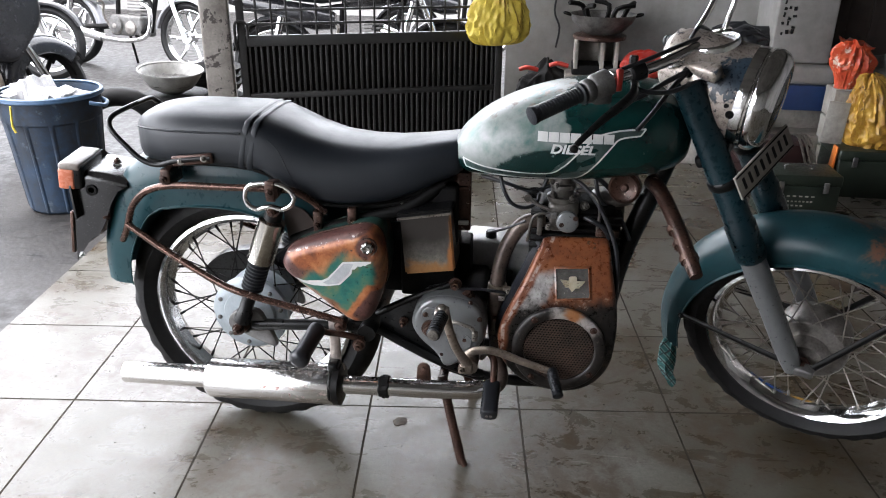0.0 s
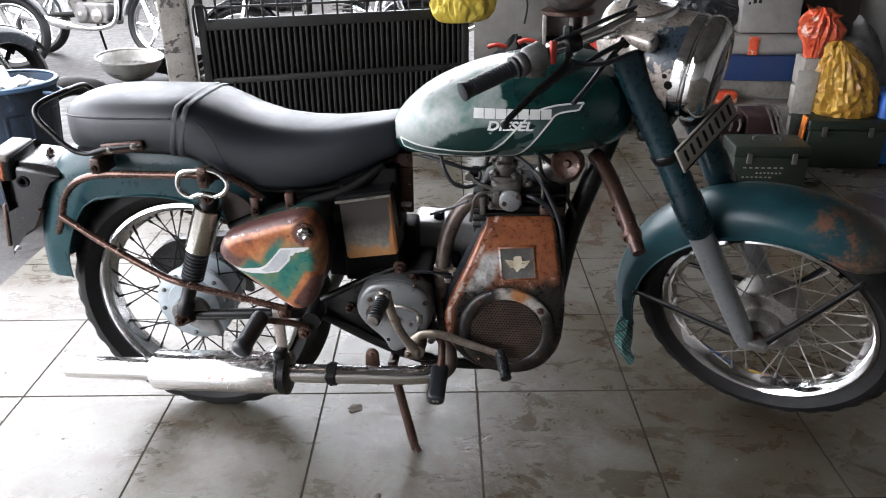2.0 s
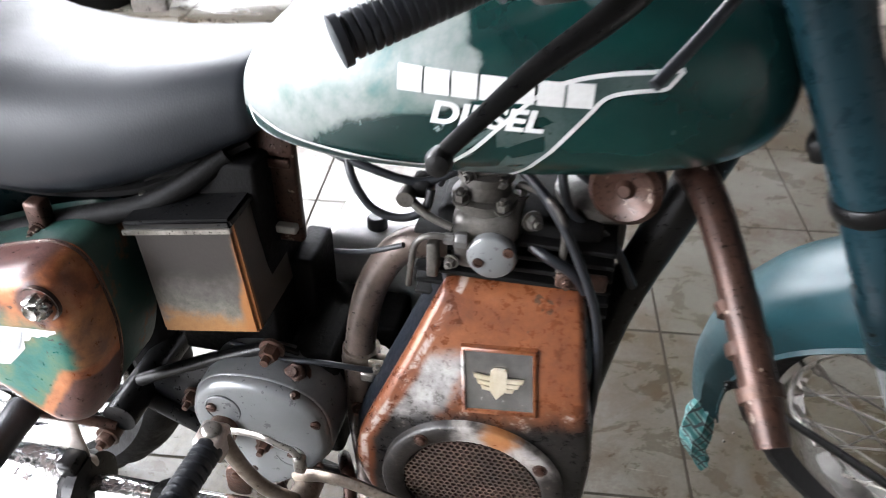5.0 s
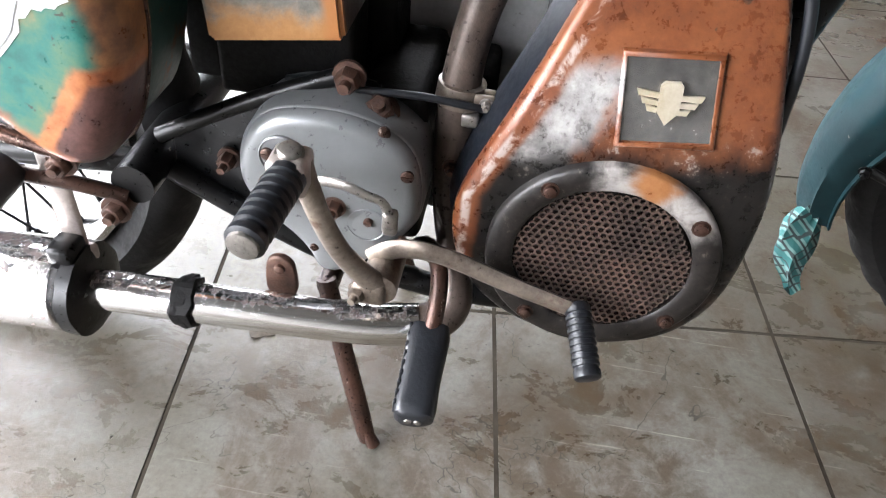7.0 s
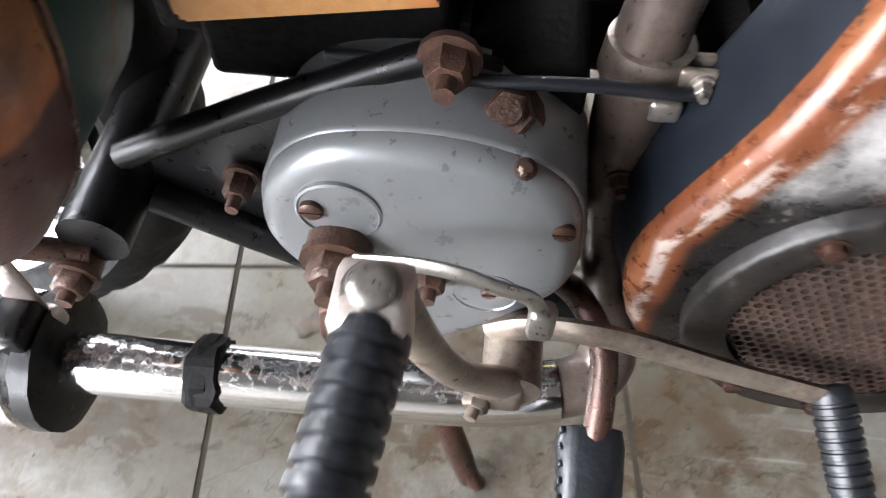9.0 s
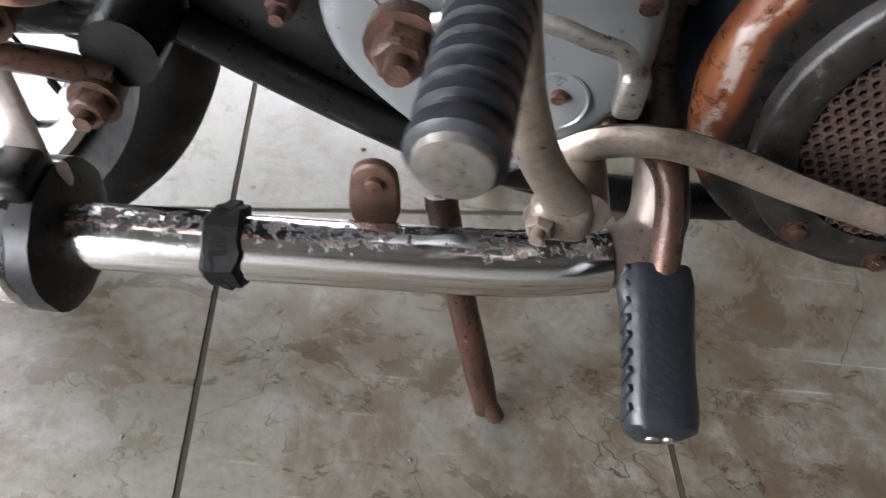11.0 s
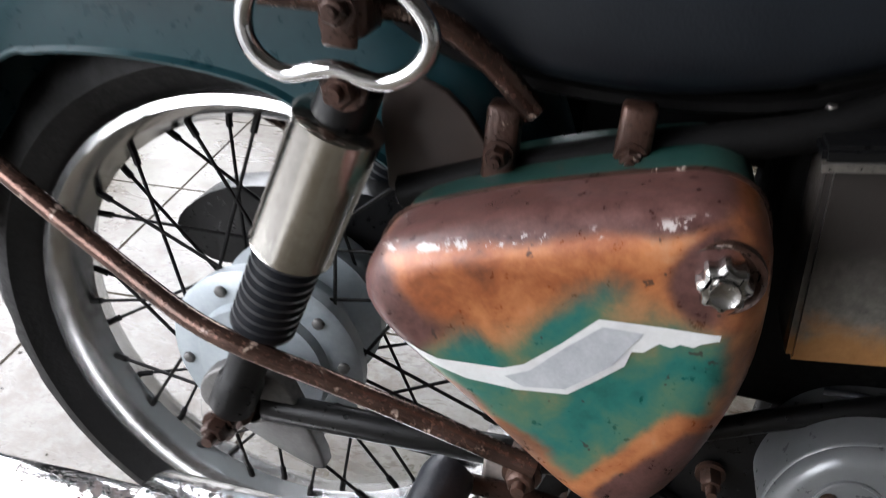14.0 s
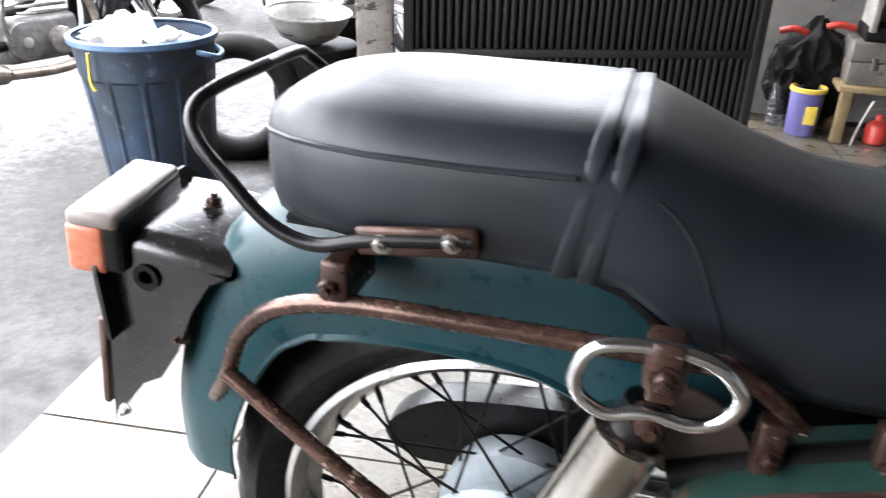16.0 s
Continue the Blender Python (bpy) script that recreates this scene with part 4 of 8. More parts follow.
def ribbed(p, q, r, ribs, deep=0.0022, cap=True):
    """A ribbed rubber sleeve from p to q."""
    p, q = Vector(p), Vector(q)
    d = (q - p)
    L = d.length
    prof = [(0, r * 0.8), (0.004, r)]
    for i in range(ribs):
        a, w = 0.006 + (L - 0.016) * i / ribs, (L - 0.016) / ribs
        prof += [(a, r), (a + w * 0.55, r), (a + w * 0.65, r - deep), (a + w * 0.9, r - deep)]
    prof += [(L - 0.008, r), (L - 0.002, r), (L, r * 0.8)]
    b = BM()
    lathe(b, prof, p, d, 20)
    return b


# ---- frame ----
bike_tube("down_tube", [(1.02, 0, 0.86), (0.97, 0, 0.70), (0.918, 0, 0.53), (0.885, 0, 0.32), (0.86, 0, 0.24)], 0.024, M_BLACK, 5, 14)
bike_tube("top_tube", [(1.02, 0, 0.87), (0.8, 0, 0.80), (0.52, 0, 0.745), (0.36, 0, 0.70)], 0.017, M_BLACK)
bike_tube("seat_tube", [(0.50, 0, 0.745), (0.485, 0, 0.6), (0.47, 0, 0.36), (0.50, 0, 0.24)], 0.018, M_BLACK)
b = BM()
lathe(b, [(-0.085, 0.024), (-0.08, 0.032), (0.07, 0.032), (0.075, 0.026)], HEAD, RAKE, 20)
part("steering_head", b, M_BLACK, bike)
# The seat rails take the near-black so the space under the seat stays dark.
for s in (-1, 1):
    bike_tube("seat_rail", [(0.5, s * 0.07, 0.725), (0.42, s * 0.10, 0.672), (0.31, s * 0.115, 0.642), (0.22, s * 0.12, 0.612), (0.15, s * 0.12, 0.582)], 0.013, M_DARK)
    bike_tube("swinging_arm", [(0.34, s * 0.11, 0.362), (0.2, s * 0.118, 0.356), (0.03, s * 0.118, 0.345)], 0.0145, M_BLACK, 3, 12, flat=0.8)
    b = BM()
    pillow(b, [(0.045, 0.385), (0.068, 0.345), (0.088, 0.29), (0.05, 0.298), (0.005, 0.318), (-0.03, 0.335), (-0.028, 0.365), (0.0, 0.385)], s * 0.108, s * 0.124, 0.003, 3, 2)
    part("axle_plate", b, M_GREASE, bike)
    bike_tube("cradle_tube", [(0.50, s * 0.07, 0.245), (0.62, s * 0.08, 0.222), (0.78, s * 0.06, 0.215), (0.86, 0, 0.235)], 0.014, M_BLACK)
b = BM()
pillow(b, [(0.35, 0.398), (0.44, 0.445), (0.525, 0.486), (0.56, 0.478), (0.56, 0.29), (0.53, 0.262), (0.45, 0.29), (0.348, 0.345)], -0.094, -0.1, 0.002, 0, 2)
part("engine_plate", b, M_BLACK, bike, "black triangular engine plate")
bike_tube("plate_stay", [(0.345, -0.115, 0.4), (0.42, -0.114, 0.442), (0.475, -0.112, 0.468), (0.535, -0.108, 0.493)], 0.0085, M_BLACK)
bike_tube("lower_stay", [(0.345, -0.105, 0.352), (0.45, -0.105, 0.296), (0.53, -0.1, 0.258), (0.6, -0.08, 0.23)], 0.012, M_BLACK)
for p, r in (((0.535, -0.112, 0.493), 0.0115), ((0.409, -0.104, 0.378), 0.0088)):
    b = BM()
    bolt(b, p, (0, -1, 0), r, 0.02)
    part("frame_bolt", b, M_RUSTO, bike, "rusty hexagon bolt")
bike_tube("swing_pivot", [(0.325, 0.12, 0.36), (0.325, -0.15, 0.36)], 0.022, M_BLACK, 0, 16)
bike_tube("leg_guard_stub", [(0.965, -0.02, 0.74), (0.985, -0.06, 0.725), (1.01, -0.14, 0.685), (1.03, -0.2, 0.645), (1.046, -0.245, 0.612)], [0.019, 0.017, 0.0165, 0.0165, 0.014], M_RUST, 4, 12, "rusty cut-off leg guard tube")
for f in (0.45, 0.62, 0.8):
    b = BM()
    p = Vector((0.985, -0.06, 0.725)).lerp(Vector((1.046, -0.245, 0.612)), f)
    lathe(b, [(-0.006, 0.02), (0.006, 0.0195)], p, (0.27, -0.82, -0.5), 14)
    part("clamp_band", b, M_RUSTO, bike)

# ---- rear carrier rail, stay, loop and grab rail ----
for s in (-1, 1):
    bike_tube("carrier_rail", [(-0.292, s * 0.1, 0.545), (-0.262, s * 0.12, 0.59), (-0.235, s * 0.13, 0.648), (-0.185, s * 0.143, 0.693), (-0.115, s * 0.15, 0.712), (0.0, s * 0.153, 0.716), (0.12, s * 0.155, 0.718), (0.17, s * 0.153, 0.716), (0.205, s * 0.143, 0.693), (0.235, s * 0.13, 0.66)], 0.0085, M_RAIL, 5, 10, "rusty carrier rail")
    bike_tube("carrier_stay", [(-0.258, s * 0.128, 0.6), (-0.165, s * 0.142, 0.545), (-0.07, s * 0.156, 0.496), (0.0, s * 0.171, 0.47), (0.05, s * 0.174, 0.456), (0.1, s * 0.168, 0.44), (0.19, s * 0.165, 0.418), (0.275, s * 0.165, 0.398)], 0.0085, M_RAIL, 5)
    bike_tube("grab_rail", [(-0.02, s * 0.142, 0.78), (-0.1, s * 0.144, 0.77), (-0.15, s * 0.142, 0.757), (-0.19, s * 0.14, 0.768), (-0.228, s * 0.134, 0.80), (-0.258, s * 0.126, 0.828), (-0.27, s * 0.11, 0.846), (-0.268, s * 0.08, 0.857), (-0.26, s * 0.0, 0.862)], [0.0062] * 9, M_BLACK, 5, 10, "black tubular pillion grab rail")
    b = BM()
    box(b, (-0.052, -0.004, -0.0125), (0.047, 0.004, 0.0125), 0.0035, Matrix.Translation((-0.062, s * 0.142, 0.7735)) @ Matrix.Rotation(radians(-7), 4, "Y"))
    part("grab_rail_plate", b, M_RUST, bike)
    for x, z in ((-0.092, 0.769), (-0.036, 0.778)):
        b = BM()
        bolt(b, (x, s * 0.146, z), (0, s, 0), 0.0062, 0.008)
        part("grab_rail_bolt", b, M_STEEL, bike)
    b = BM()
    bolt(b, (-0.134, s * 0.15, 0.727), (0, s, 0), 0.009, 0.012)
    box(b, (-0.142, min(s * 0.09, s * 0.155), 0.71), (-0.118, max(s * 0.09, s * 0.155), 0.75), 0.004)
    part("rail_bracket", b, M_RUST, bike)
RING = [(0.074, 0.716), (0.083, 0.738), (0.105, 0.747), (0.14, 0.749), (0.168, 0.742), (0.186, 0.722), (0.18, 0.702), (0.158, 0.690), (0.128, 0.694), (0.1, 0.687), (0.08, 0.697)]
b = BM()
tube(b, [(x - 0.006, -0.182, z - 0.008) for x, z in RING], 0.0058, 10, 5, True)
part("footrest_loop", b, M_CHROME, bike, "chromed oval wire loop, rust-flecked")
b = BM()
box(b, (0.118, -0.19, 0.70), (0.14, -0.184, 0.748), 0.003)
box(b, (0.114, -0.187, 0.705), (0.144, -0.15, 0.743), 0.006)
bolt(b, (0.129, -0.19, 0.722), (0, -1, 0), 0.008, 0.01)
part("loop_clamp", b, M_RUST, bike, "rusty strap clamp")

# ---- rear dampers ----
M_SHROUD = surf("yellowed_chrome", (0.42, 0.4, 0.36), (0.58, 0.56, 0.51), (0.12, 0.24), 1.0, 16, 0.04, 220, ((0.2, 0.14, 0.1), 0.26, 60, 0.6))
for s in (-1, 1):
    top, bot = Vector((0.125, s * 0.148, 0.672)), Vector((0.008, s * 0.145, 0.352))
    d = (bot - top).normalized()
    b = BM()
    lathe(b, [(0.0, 0.012), (0.004, 0.02), (0.03, 0.021), (0.034, 0.027)], top, d, 24)
    DT = part("rear_damper", b, M_BLACK, bike, "rear damper with a chromed shroud")
    b = BM()
    lathe(b, [(0.03, 0.028), (0.034, 0.032), (0.038, 0.0312), (0.14, 0.0312), (0.143, 0.032), (0.146, 0.028)], top, d, 28)
    part("shroud", b, M_SHROUD, DT, "scuffed chrome shroud")
    b = BM()
    prof = [(0.14, 0.02)]
    for i in range(9):
        a = 0.144 + i * 0.0092
        prof += [(a, 0.021), (a + 0.003, 0.0265), (a + 0.006, 0.0265), (a + 0.009, 0.021)]
    lathe(b, prof + [(0.235, 0.016)], top, d, 24)
    part("bellows", b, M_RUBBER, DT, "ribbed black rubber bellows")
    b = BM()
    lathe(b, [(0.225, 0.017), (0.29, 0.017), (0.295, 0.02), (0.325, 0.02), (0.33, 0.012)], top, d, 20)
    part("damper_foot", b, M_BLACK, DT)
    for q in (top + Vector((0, s * 0.02, 0)), bot + Vector((0, s * 0.014, 0))):
        b = BM()
        bolt(b, q, (0, s, 0), 0.0115, 0.017)
        part("damper_bolt", b, M_RUST, DT)

# ---- side cover (tool box) ----
COVER = [(0.154, 0.555), (0.156, 0.58), (0.176, 0.602), (0.24, 0.629), (0.315, 0.652), (0.348, 0.657), (0.372, 0.645), (0.383, 0.61), (0.386, 0.55), (0.374, 0.488), (0.354, 0.442), (0.328, 0.426), (0.30, 0.434), (0.24, 0.478), (0.178, 0.528)]
M_KHAKI = surf("patchy_green_box_paint", (0.006, 0.03, 0.026), (0.02, 0.05, 0.038), (0.35, 0.5), 0, 16, 0.1, 200, ((0.12, 0.055, 0.025), 0.42, 14, 0.6))
for s in (-1, 1):
    b = BM()
    pillow(b, COVER, s * 0.165, s * 0.227, 0.03, 4, 6)
    cv = part("side_cover", b, M_COVER, bike, "pear-shaped side cover, green paint burnt to orange and brown rust", 50)
    b = BM()
    pillow(b, inset(COVER, 0.003), s * 0.085, s * 0.17, 0.004, 3, 2)
    part("cover_box", b, M_KHAKI, cv, "green box behind the cover")
    b = BM()
    tube(b, [(x, s * 0.17, z) for x, z in COVER], 0.0022, 6, 4, True)
    part("cover_seam", b, M_RUST, cv)
    b = BM()
    lathe(b, [(-0.002, 0.0215), (0.0025, 0.021), (0.0015, 0.0185), (-0.001, 0.0165)], (0.354, s * 0.224, 0.622), (0, s, 0), 28)
    part("knob_cup", b, M_RUST, cv)
    b = BM()
    pr = [(math.cos(2 * math.pi * i / 32) * (0.0142 if i % 4 < 2 else 0.0122), math.sin(2 * math.pi * i / 32) * (0.0142 if i % 4 < 2 else 0.0122)) for i in range(32)]
    pillow(b, [(0.354 + x, 0.622 + z) for x, z in pr], s * 0.222, s * 0.238, 0.004, 0, 3)
    lathe(b, [(0, 0.008), (0.004, 0.0075), (0.002, 0.004)], (0.354, s * 0.238, 0.622), (0, s, 0), 12)
    part("knob", b, surf("dulled_chrome", (0.36, 0.35, 0.34), (0.54, 0.53, 0.51), (0.14, 0.3), 1.0, 14, 0.05, 220, ((0.16, 0.12, 0.1), 0.3, 60, 0.5)), cv, "scalloped dull chrome knob")
    if s < 0:
        cover_tree = BVHTree.FromPolygons([v.co.copy() for v in cv.data.vertices], [tuple(p.vertices) for p in cv.data.polygons])
        COVER_OB = cv


def decal(name, tree, outline, mat, parent, lift=0.0012, cuts=4, label=""):
    """A flat film with an outline in x, z, laid on a surface from the right-hand side."""
    b = BM()
    ring = []
    for p, q in zip(outline, outline[1:] + outline[:1]):
        ring += [(p[0] + (q[0] - p[0]) * k / cuts, p[1] + (q[1] - p[1]) * k / cuts) for k in range(cuts)]
    f = b.faces.new([b.verts.new((x, 0, z)) for x, z in ring])
    bmesh.ops.triangulate(b, faces=[f])
    bmesh.ops.subdivide_edges(b, edges=b.edges[:], cuts=2, use_grid_fill=True)
    for v in b.verts:
        h = on_tree(tree, v.co.x, v.co.z, lift)
        if h is not None:
            v.co = h
    for v in [v for v in b.verts if v.co.y > -0.02]:
        b.verts.remove(v)
    return part(name, b, mat, parent, label)


def band(line, w):
    """The outline of a stripe of width w along a line."""
    n = len(line)
    l, r = [], []
    for i in range(n):
        a, c = Vector(line[max(i - 1, 0)]), Vector(line[min(i + 1, n - 1)])
        t = (c - a).normalized()
        l.append((line[i][0] - t.y * w / 2, line[i][1] + t.x * w / 2))
        r.append((line[i][0] + t.y * w / 2, line[i][1] - t.x * w / 2))
    return l + r[::-1]


FLASH = [(0.184, 0.538), (0.208, 0.532), (0.248, 0.536), (0.26, 0.542), (0.279, 0.562), (0.297, 0.584), (0.33, 0.587), (0.361, 0.589), (0.361, 0.585), (0.354, 0.583), (0.349, 0.578), (0.344, 0.58), (0.338, 0.575), (0.331, 0.576), (0.324, 0.568), (0.318, 0.567), (0.316, 0.556), (0.302, 0.541), (0.288, 0.527), (0.258, 0.522), (0.227, 0.522), (0.199, 0.527)]
decal("flash_decal", cover_tree, FLASH, M_WHITE, COVER_OB, 0.0008, 3, "torn white flash decal")
decal("flash_decal_fill", cover_tree, [(0.25, 0.531), (0.264, 0.539), (0.283, 0.562), (0.3, 0.58), (0.322, 0.581), (0.316, 0.57), (0.31, 0.556), (0.298, 0.543), (0.286, 0.531), (0.262, 0.526)], M_FILM, COVER_OB, 0.0016, 3)

# ---- battery box ----
b = BM()
ring0 = [(0.408, -0.134, 0.66), (0.522, -0.130, 0.68), (0.536, -0.134, 0.535), (0.421, -0.142, 0.522)]
vs = loft(b, [[(x, -0.03, z) for x, _, z in ring0], ring0])
bmesh.ops.bevel(b, geom=b.edges[:], offset=0.004, segments=2, affect="EDGES")
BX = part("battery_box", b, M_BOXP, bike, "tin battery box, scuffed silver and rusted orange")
b = BM()
loft(b, [[(0.403, y, 0.658), (0.527, y, 0.679), (0.525, y, 0.69), (0.401, y, 0.669)] for y in (-0.025, -0.139)])
bmesh.ops.bevel(b, geom=b.edges[:], offset=0.003, segments=2, affect="EDGES")
part("lid", b, M_BLACK, BX)
b = BM()
loft(b, [[(0.4035, y, 0.655), (0.5265, y, 0.676), (0.526, y, 0.681), (0.4025, y, 0.66)] for y in (-0.1385, -0.142)])
part("lid_lip", b, M_STEEL, BX, "rubbed bright lip of the lid")
for p in ((0.5, -0.06, 0.688), (0.44, -0.045, 0.679)):
    b = BM()
    bolt(b, p, (0, 0, 1), 0.006, 0.012)
    part("lid_stud", b, M_GREASE, BX)
b = BM()
bolt(b, (0.408, -0.1, 0.663), (0, 0, 1), 0.008, 0.014)
part("lid_bolt", b, M_STEEL, BX)
# Plain near-black boxes fill the hollows here, standing in for shade.
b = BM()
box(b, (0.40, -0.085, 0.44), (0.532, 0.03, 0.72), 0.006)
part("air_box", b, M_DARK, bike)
# Added sheet: hides the bright floor seen through the gap below the seat.
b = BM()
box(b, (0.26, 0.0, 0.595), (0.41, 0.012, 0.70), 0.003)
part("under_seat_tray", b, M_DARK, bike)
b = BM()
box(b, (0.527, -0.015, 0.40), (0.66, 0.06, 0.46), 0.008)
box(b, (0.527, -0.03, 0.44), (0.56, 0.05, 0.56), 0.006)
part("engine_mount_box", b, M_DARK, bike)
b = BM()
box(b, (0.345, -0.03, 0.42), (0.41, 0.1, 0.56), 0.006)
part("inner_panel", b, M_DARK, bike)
M_UNDER = surf("dull_brown_undercoat", (0.03, 0.02, 0.016), (0.055, 0.038, 0.03), (0.5, 0.7), 0, 12, 0.1, 200)
for s in (-1, 1):
    b = BM()
    pillow(b, [(0.132, 0.665), (0.175, 0.66), (0.2, 0.635), (0.208, 0.618), (0.2, 0.606), (0.145, 0.58), (0.136, 0.6)], s * 0.112, s * 0.118, 0.002, 2, 2)
    part("mudguard_valance", b, M_UNDER, bike)
    for x, z in ((0.217, 0.633), (0.298, 0.645)):
        b = BM()
        box(b, (x - 0.011, min(s * 0.118, s * 0.138), z - 0.024), (x + 0.011, max(s * 0.118, s * 0.138), z + 0.03), 0.004)
        bolt(b, (x, s * 0.137, z - 0.002), (0, s, 0), 0.0075, 0.012)
        part("seat_hanger", b, M_RUST, bike)
b = BM()
pillow(b, [(-0.18, 0.38), (-0.15, 0.42), (-0.08, 0.45), (0.1, 0.46), (0.1, 0.37), (-0.1, 0.345), (-0.15, 0.35)], 0.085, 0.13, 0.006, 3, 3)
part("chain_guard", b, M_BLACK, bike, "black chain guard on the far side")
b = BM()
box(b, (0.515, -0.045, 0.60), (0.56, -0.03, 0.745), 0.004)
box(b, (0.53, -0.05, 0.70), (0.556, -0.04, 0.712), 0.002)
part("seat_bracket", b, M_RUST, bike)
b = BM()
box(b, (0.532, -0.055, 0.618), (0.556, -0.04, 0.628), 0.002)
part("white_clip", b, M_WHITE, bike)
b = BM()
box(b, (0.515, 0.07, 0.40), (0.69, 0.19, 0.545), 0.016, Matrix.Rotation(radians(2), 4, "Y"), 3)
OT = part("oil_tank", rough(b, 0.002, 25), surf("dull_white_alloy", (0.36, 0.355, 0.35), (0.52, 0.515, 0.51), (0.3, 0.5), 0.2, 14, 0.1, 150, ((0.14, 0.1, 0.08), 0.34, 24, 0.6)), bike, "whitish scuffed alloy oil tank with a black cap")
b = BM()
lathe(b, [(0, 0.014), (0.014, 0.014), (0.018, 0.011)], (0.6, 0.11, 0.524), (0, 0, 1), 18)
part("cap", b, M_RUBBER, OT)

# ---- engine ----
COWL = [(0.728, 0.600), (0.742, 0.613), (0.80, 0.617), (0.862, 0.620), (0.880, 0.612), (0.892, 0.55), (0.904, 0.49), (0.912, 0.43), (0.908, 0.34), (0.885, 0.285), (0.845, 0.252), (0.79, 0.240), (0.735, 0.250), (0.69, 0.273), (0.655, 0.313), (0.641, 0.36), (0.643, 0.405), (0.668, 0.47), (0.70, 0.54)]


def lean_back(bm):
    """The cowl's face falls back above the fan."""
    for v in bm.verts:
        if v.co.y < -0.03:
            v.co.y += 0.052 * max(0.0, (v.co.z - 0.48) / 0.13) ** 1.5
    return bm


b = BM()
pillow(b, COWL, -0.134, -0.150, 0.012, 3, 5)
CW = part("engine_cowl", lean_back(b), M_COWL, bike, "fan cowl rusted orange above and sooty black below", 50)
b = BM()
edge = [(p.x, p.y) for p in curve([(x, z, 0) for x, z in COWL], 3, True)]
wide = [(x - 0.009 * min(1, max(0, (0.775 - x) / 0.04)) * min(1, max(0, (z - 0.3) / 0.1)), z) for x, z in edge]
loft(b, [[(x, -0.082, z) for x, z in wide], [(x, -0.11, z) for x, z in wide], [(x, -0.139, z) for x, z in inset(edge, 0.0015)]])
part("cowl_body", lean_back(b), surf("navy_black_flank", (0.003, 0.0045, 0.0075), (0.006, 0.0085, 0.013), (0.4, 0.6), 0, 14, 0.1, 200, ((0.12, 0.12, 0.115), 0.25, 34, 0.6), spec=0.25), CW, "flat black flank of the cowl")
FAN = Vector((0.783, 0, 0.362))
b = BM()
lathe(b, [(0.14, 0.108), (0.158, 0.108), (0.161, 0.105), (0.161, 0.086), (0.158, 0.082), (0.15, 0.082), (0.146, 0.086)], FAN, (0, -1, 0), 56)
M_RING = make_ring()
FR = part("fan_ring", b, M_RING, CW, "round fan guard ring, soot-black and scuffed")
b = BM()
lathe(b, [(0.1, 0.09), (0.1505, 0.09)], FAN, (0, -1, 0), 40)
part("fan_backing", b, M_DARK, CW)
b = BM()
pitch, hole = 0.0072, 0.00285
rows = int(0.083 / (pitch * 0.866)) + 1
for j in range(-rows, rows + 1):
    for i in range(-rows - 1, rows + 2):
        cx, cz = (i + (j % 2) * 0.5) * pitch, j * pitch * 0.866
        if math.hypot(cx, cz) > 0.081:
            continue
        out = [b.verts.new((FAN.x + cx + math.cos(a) * pitch * 0.578, -0.157, FAN.z + cz + math.sin(a) * pitch * 0.578)) for a in (math.pi / 6 + k * math.pi / 3 for k in range(6))]
        inn = [b.verts.new((FAN.x + cx + math.cos(a) * hole, -0.157, FAN.z + cz + math.sin(a) * hole)) for a in (math.pi / 6 + k * math.pi / 3 for k in range(6))]
        low = [b.verts.new((v.co.x, -0.154, v.co.z)) for v in inn]
        for k in range(6):
            b.faces.new((out[k], out[(k + 1) % 6], inn[(k + 1) % 6], inn[k]))
            b.faces.new((inn[k], inn[(k + 1) % 6], low[(k + 1) % 6], low[k]))
M_GRILLE = surf("rusty_dark_grille", (0.024, 0.018, 0.015), (0.085, 0.052, 0.04), (0.4, 0.7), 0.3, 18, 0.2, 200, ((0.18, 0.13, 0.105), 0.36, 26, 0.5))
part("fan_grille", b, M_GRILLE, CW, "perforated steel fan grille", 20)
for a in (128, 38, -38, -128, -90):
    b = BM()
    p = FAN + Vector((math.cos(radians(a)) * 0.096, -0.16, math.sin(radians(a)) * 0.096))
    lathe(b, [(0, 0.0085), (0.002, 0.0085), (0.002, 0.006), (0.006, 0.0058), (0.007, 0.004)], p, (0, -1, 0), 12)
    part("ring_screw", b, M_RUST, FR)
M_PLATE = surf("dark_scuffed_plate", (0.1, 0.095, 0.088), (0.3, 0.29, 0.275), (0.14, 0.28), 0.75, 14, 0.06, 200)
# badge in its raised frame
b = BM()
EM = [(0.760, 0.560), (0.840, 0.566), (0.848, 0.494), (0.768, 0.486)]
outer = [(x, z) for x, z in EM]
inn = [(0.764, 0.5562), (0.8362, 0.5615), (0.8438, 0.4982), (0.7716, 0.4905)]
loft(b, [[(x, -0.140, z) for x, z in outer], [(x, -0.1535, z) for x, z in outer], [(x, -0.1548, z) for x, z in inset(outer, 0.0015)], [(x, -0.1548, z) for x, z in inn], [(x, -0.151, z) for x, z in inset(inn, 0.001)]], caps=False)
BF = part("badge_frame", lean_back(b), M_COWL, CW, "raised badge frame with a rubbed rim")
b = BM()
loft(b, [[(x, -0.149, z) for x, z in EM], [(x, -0.1525, z) for x, z in inset(EM, 0.002)]])
part("badge_plate", lean_back(b), M_PLATE, BF, "dark polished badge plate")
M_BRASS = surf("worn_brass", (0.5, 0.42, 0.28), (0.66, 0.6, 0.48), (0.3, 0.45), 0.6, 30, 0.05, 200)
BC = Vector((0.8035, 0, 0.527))


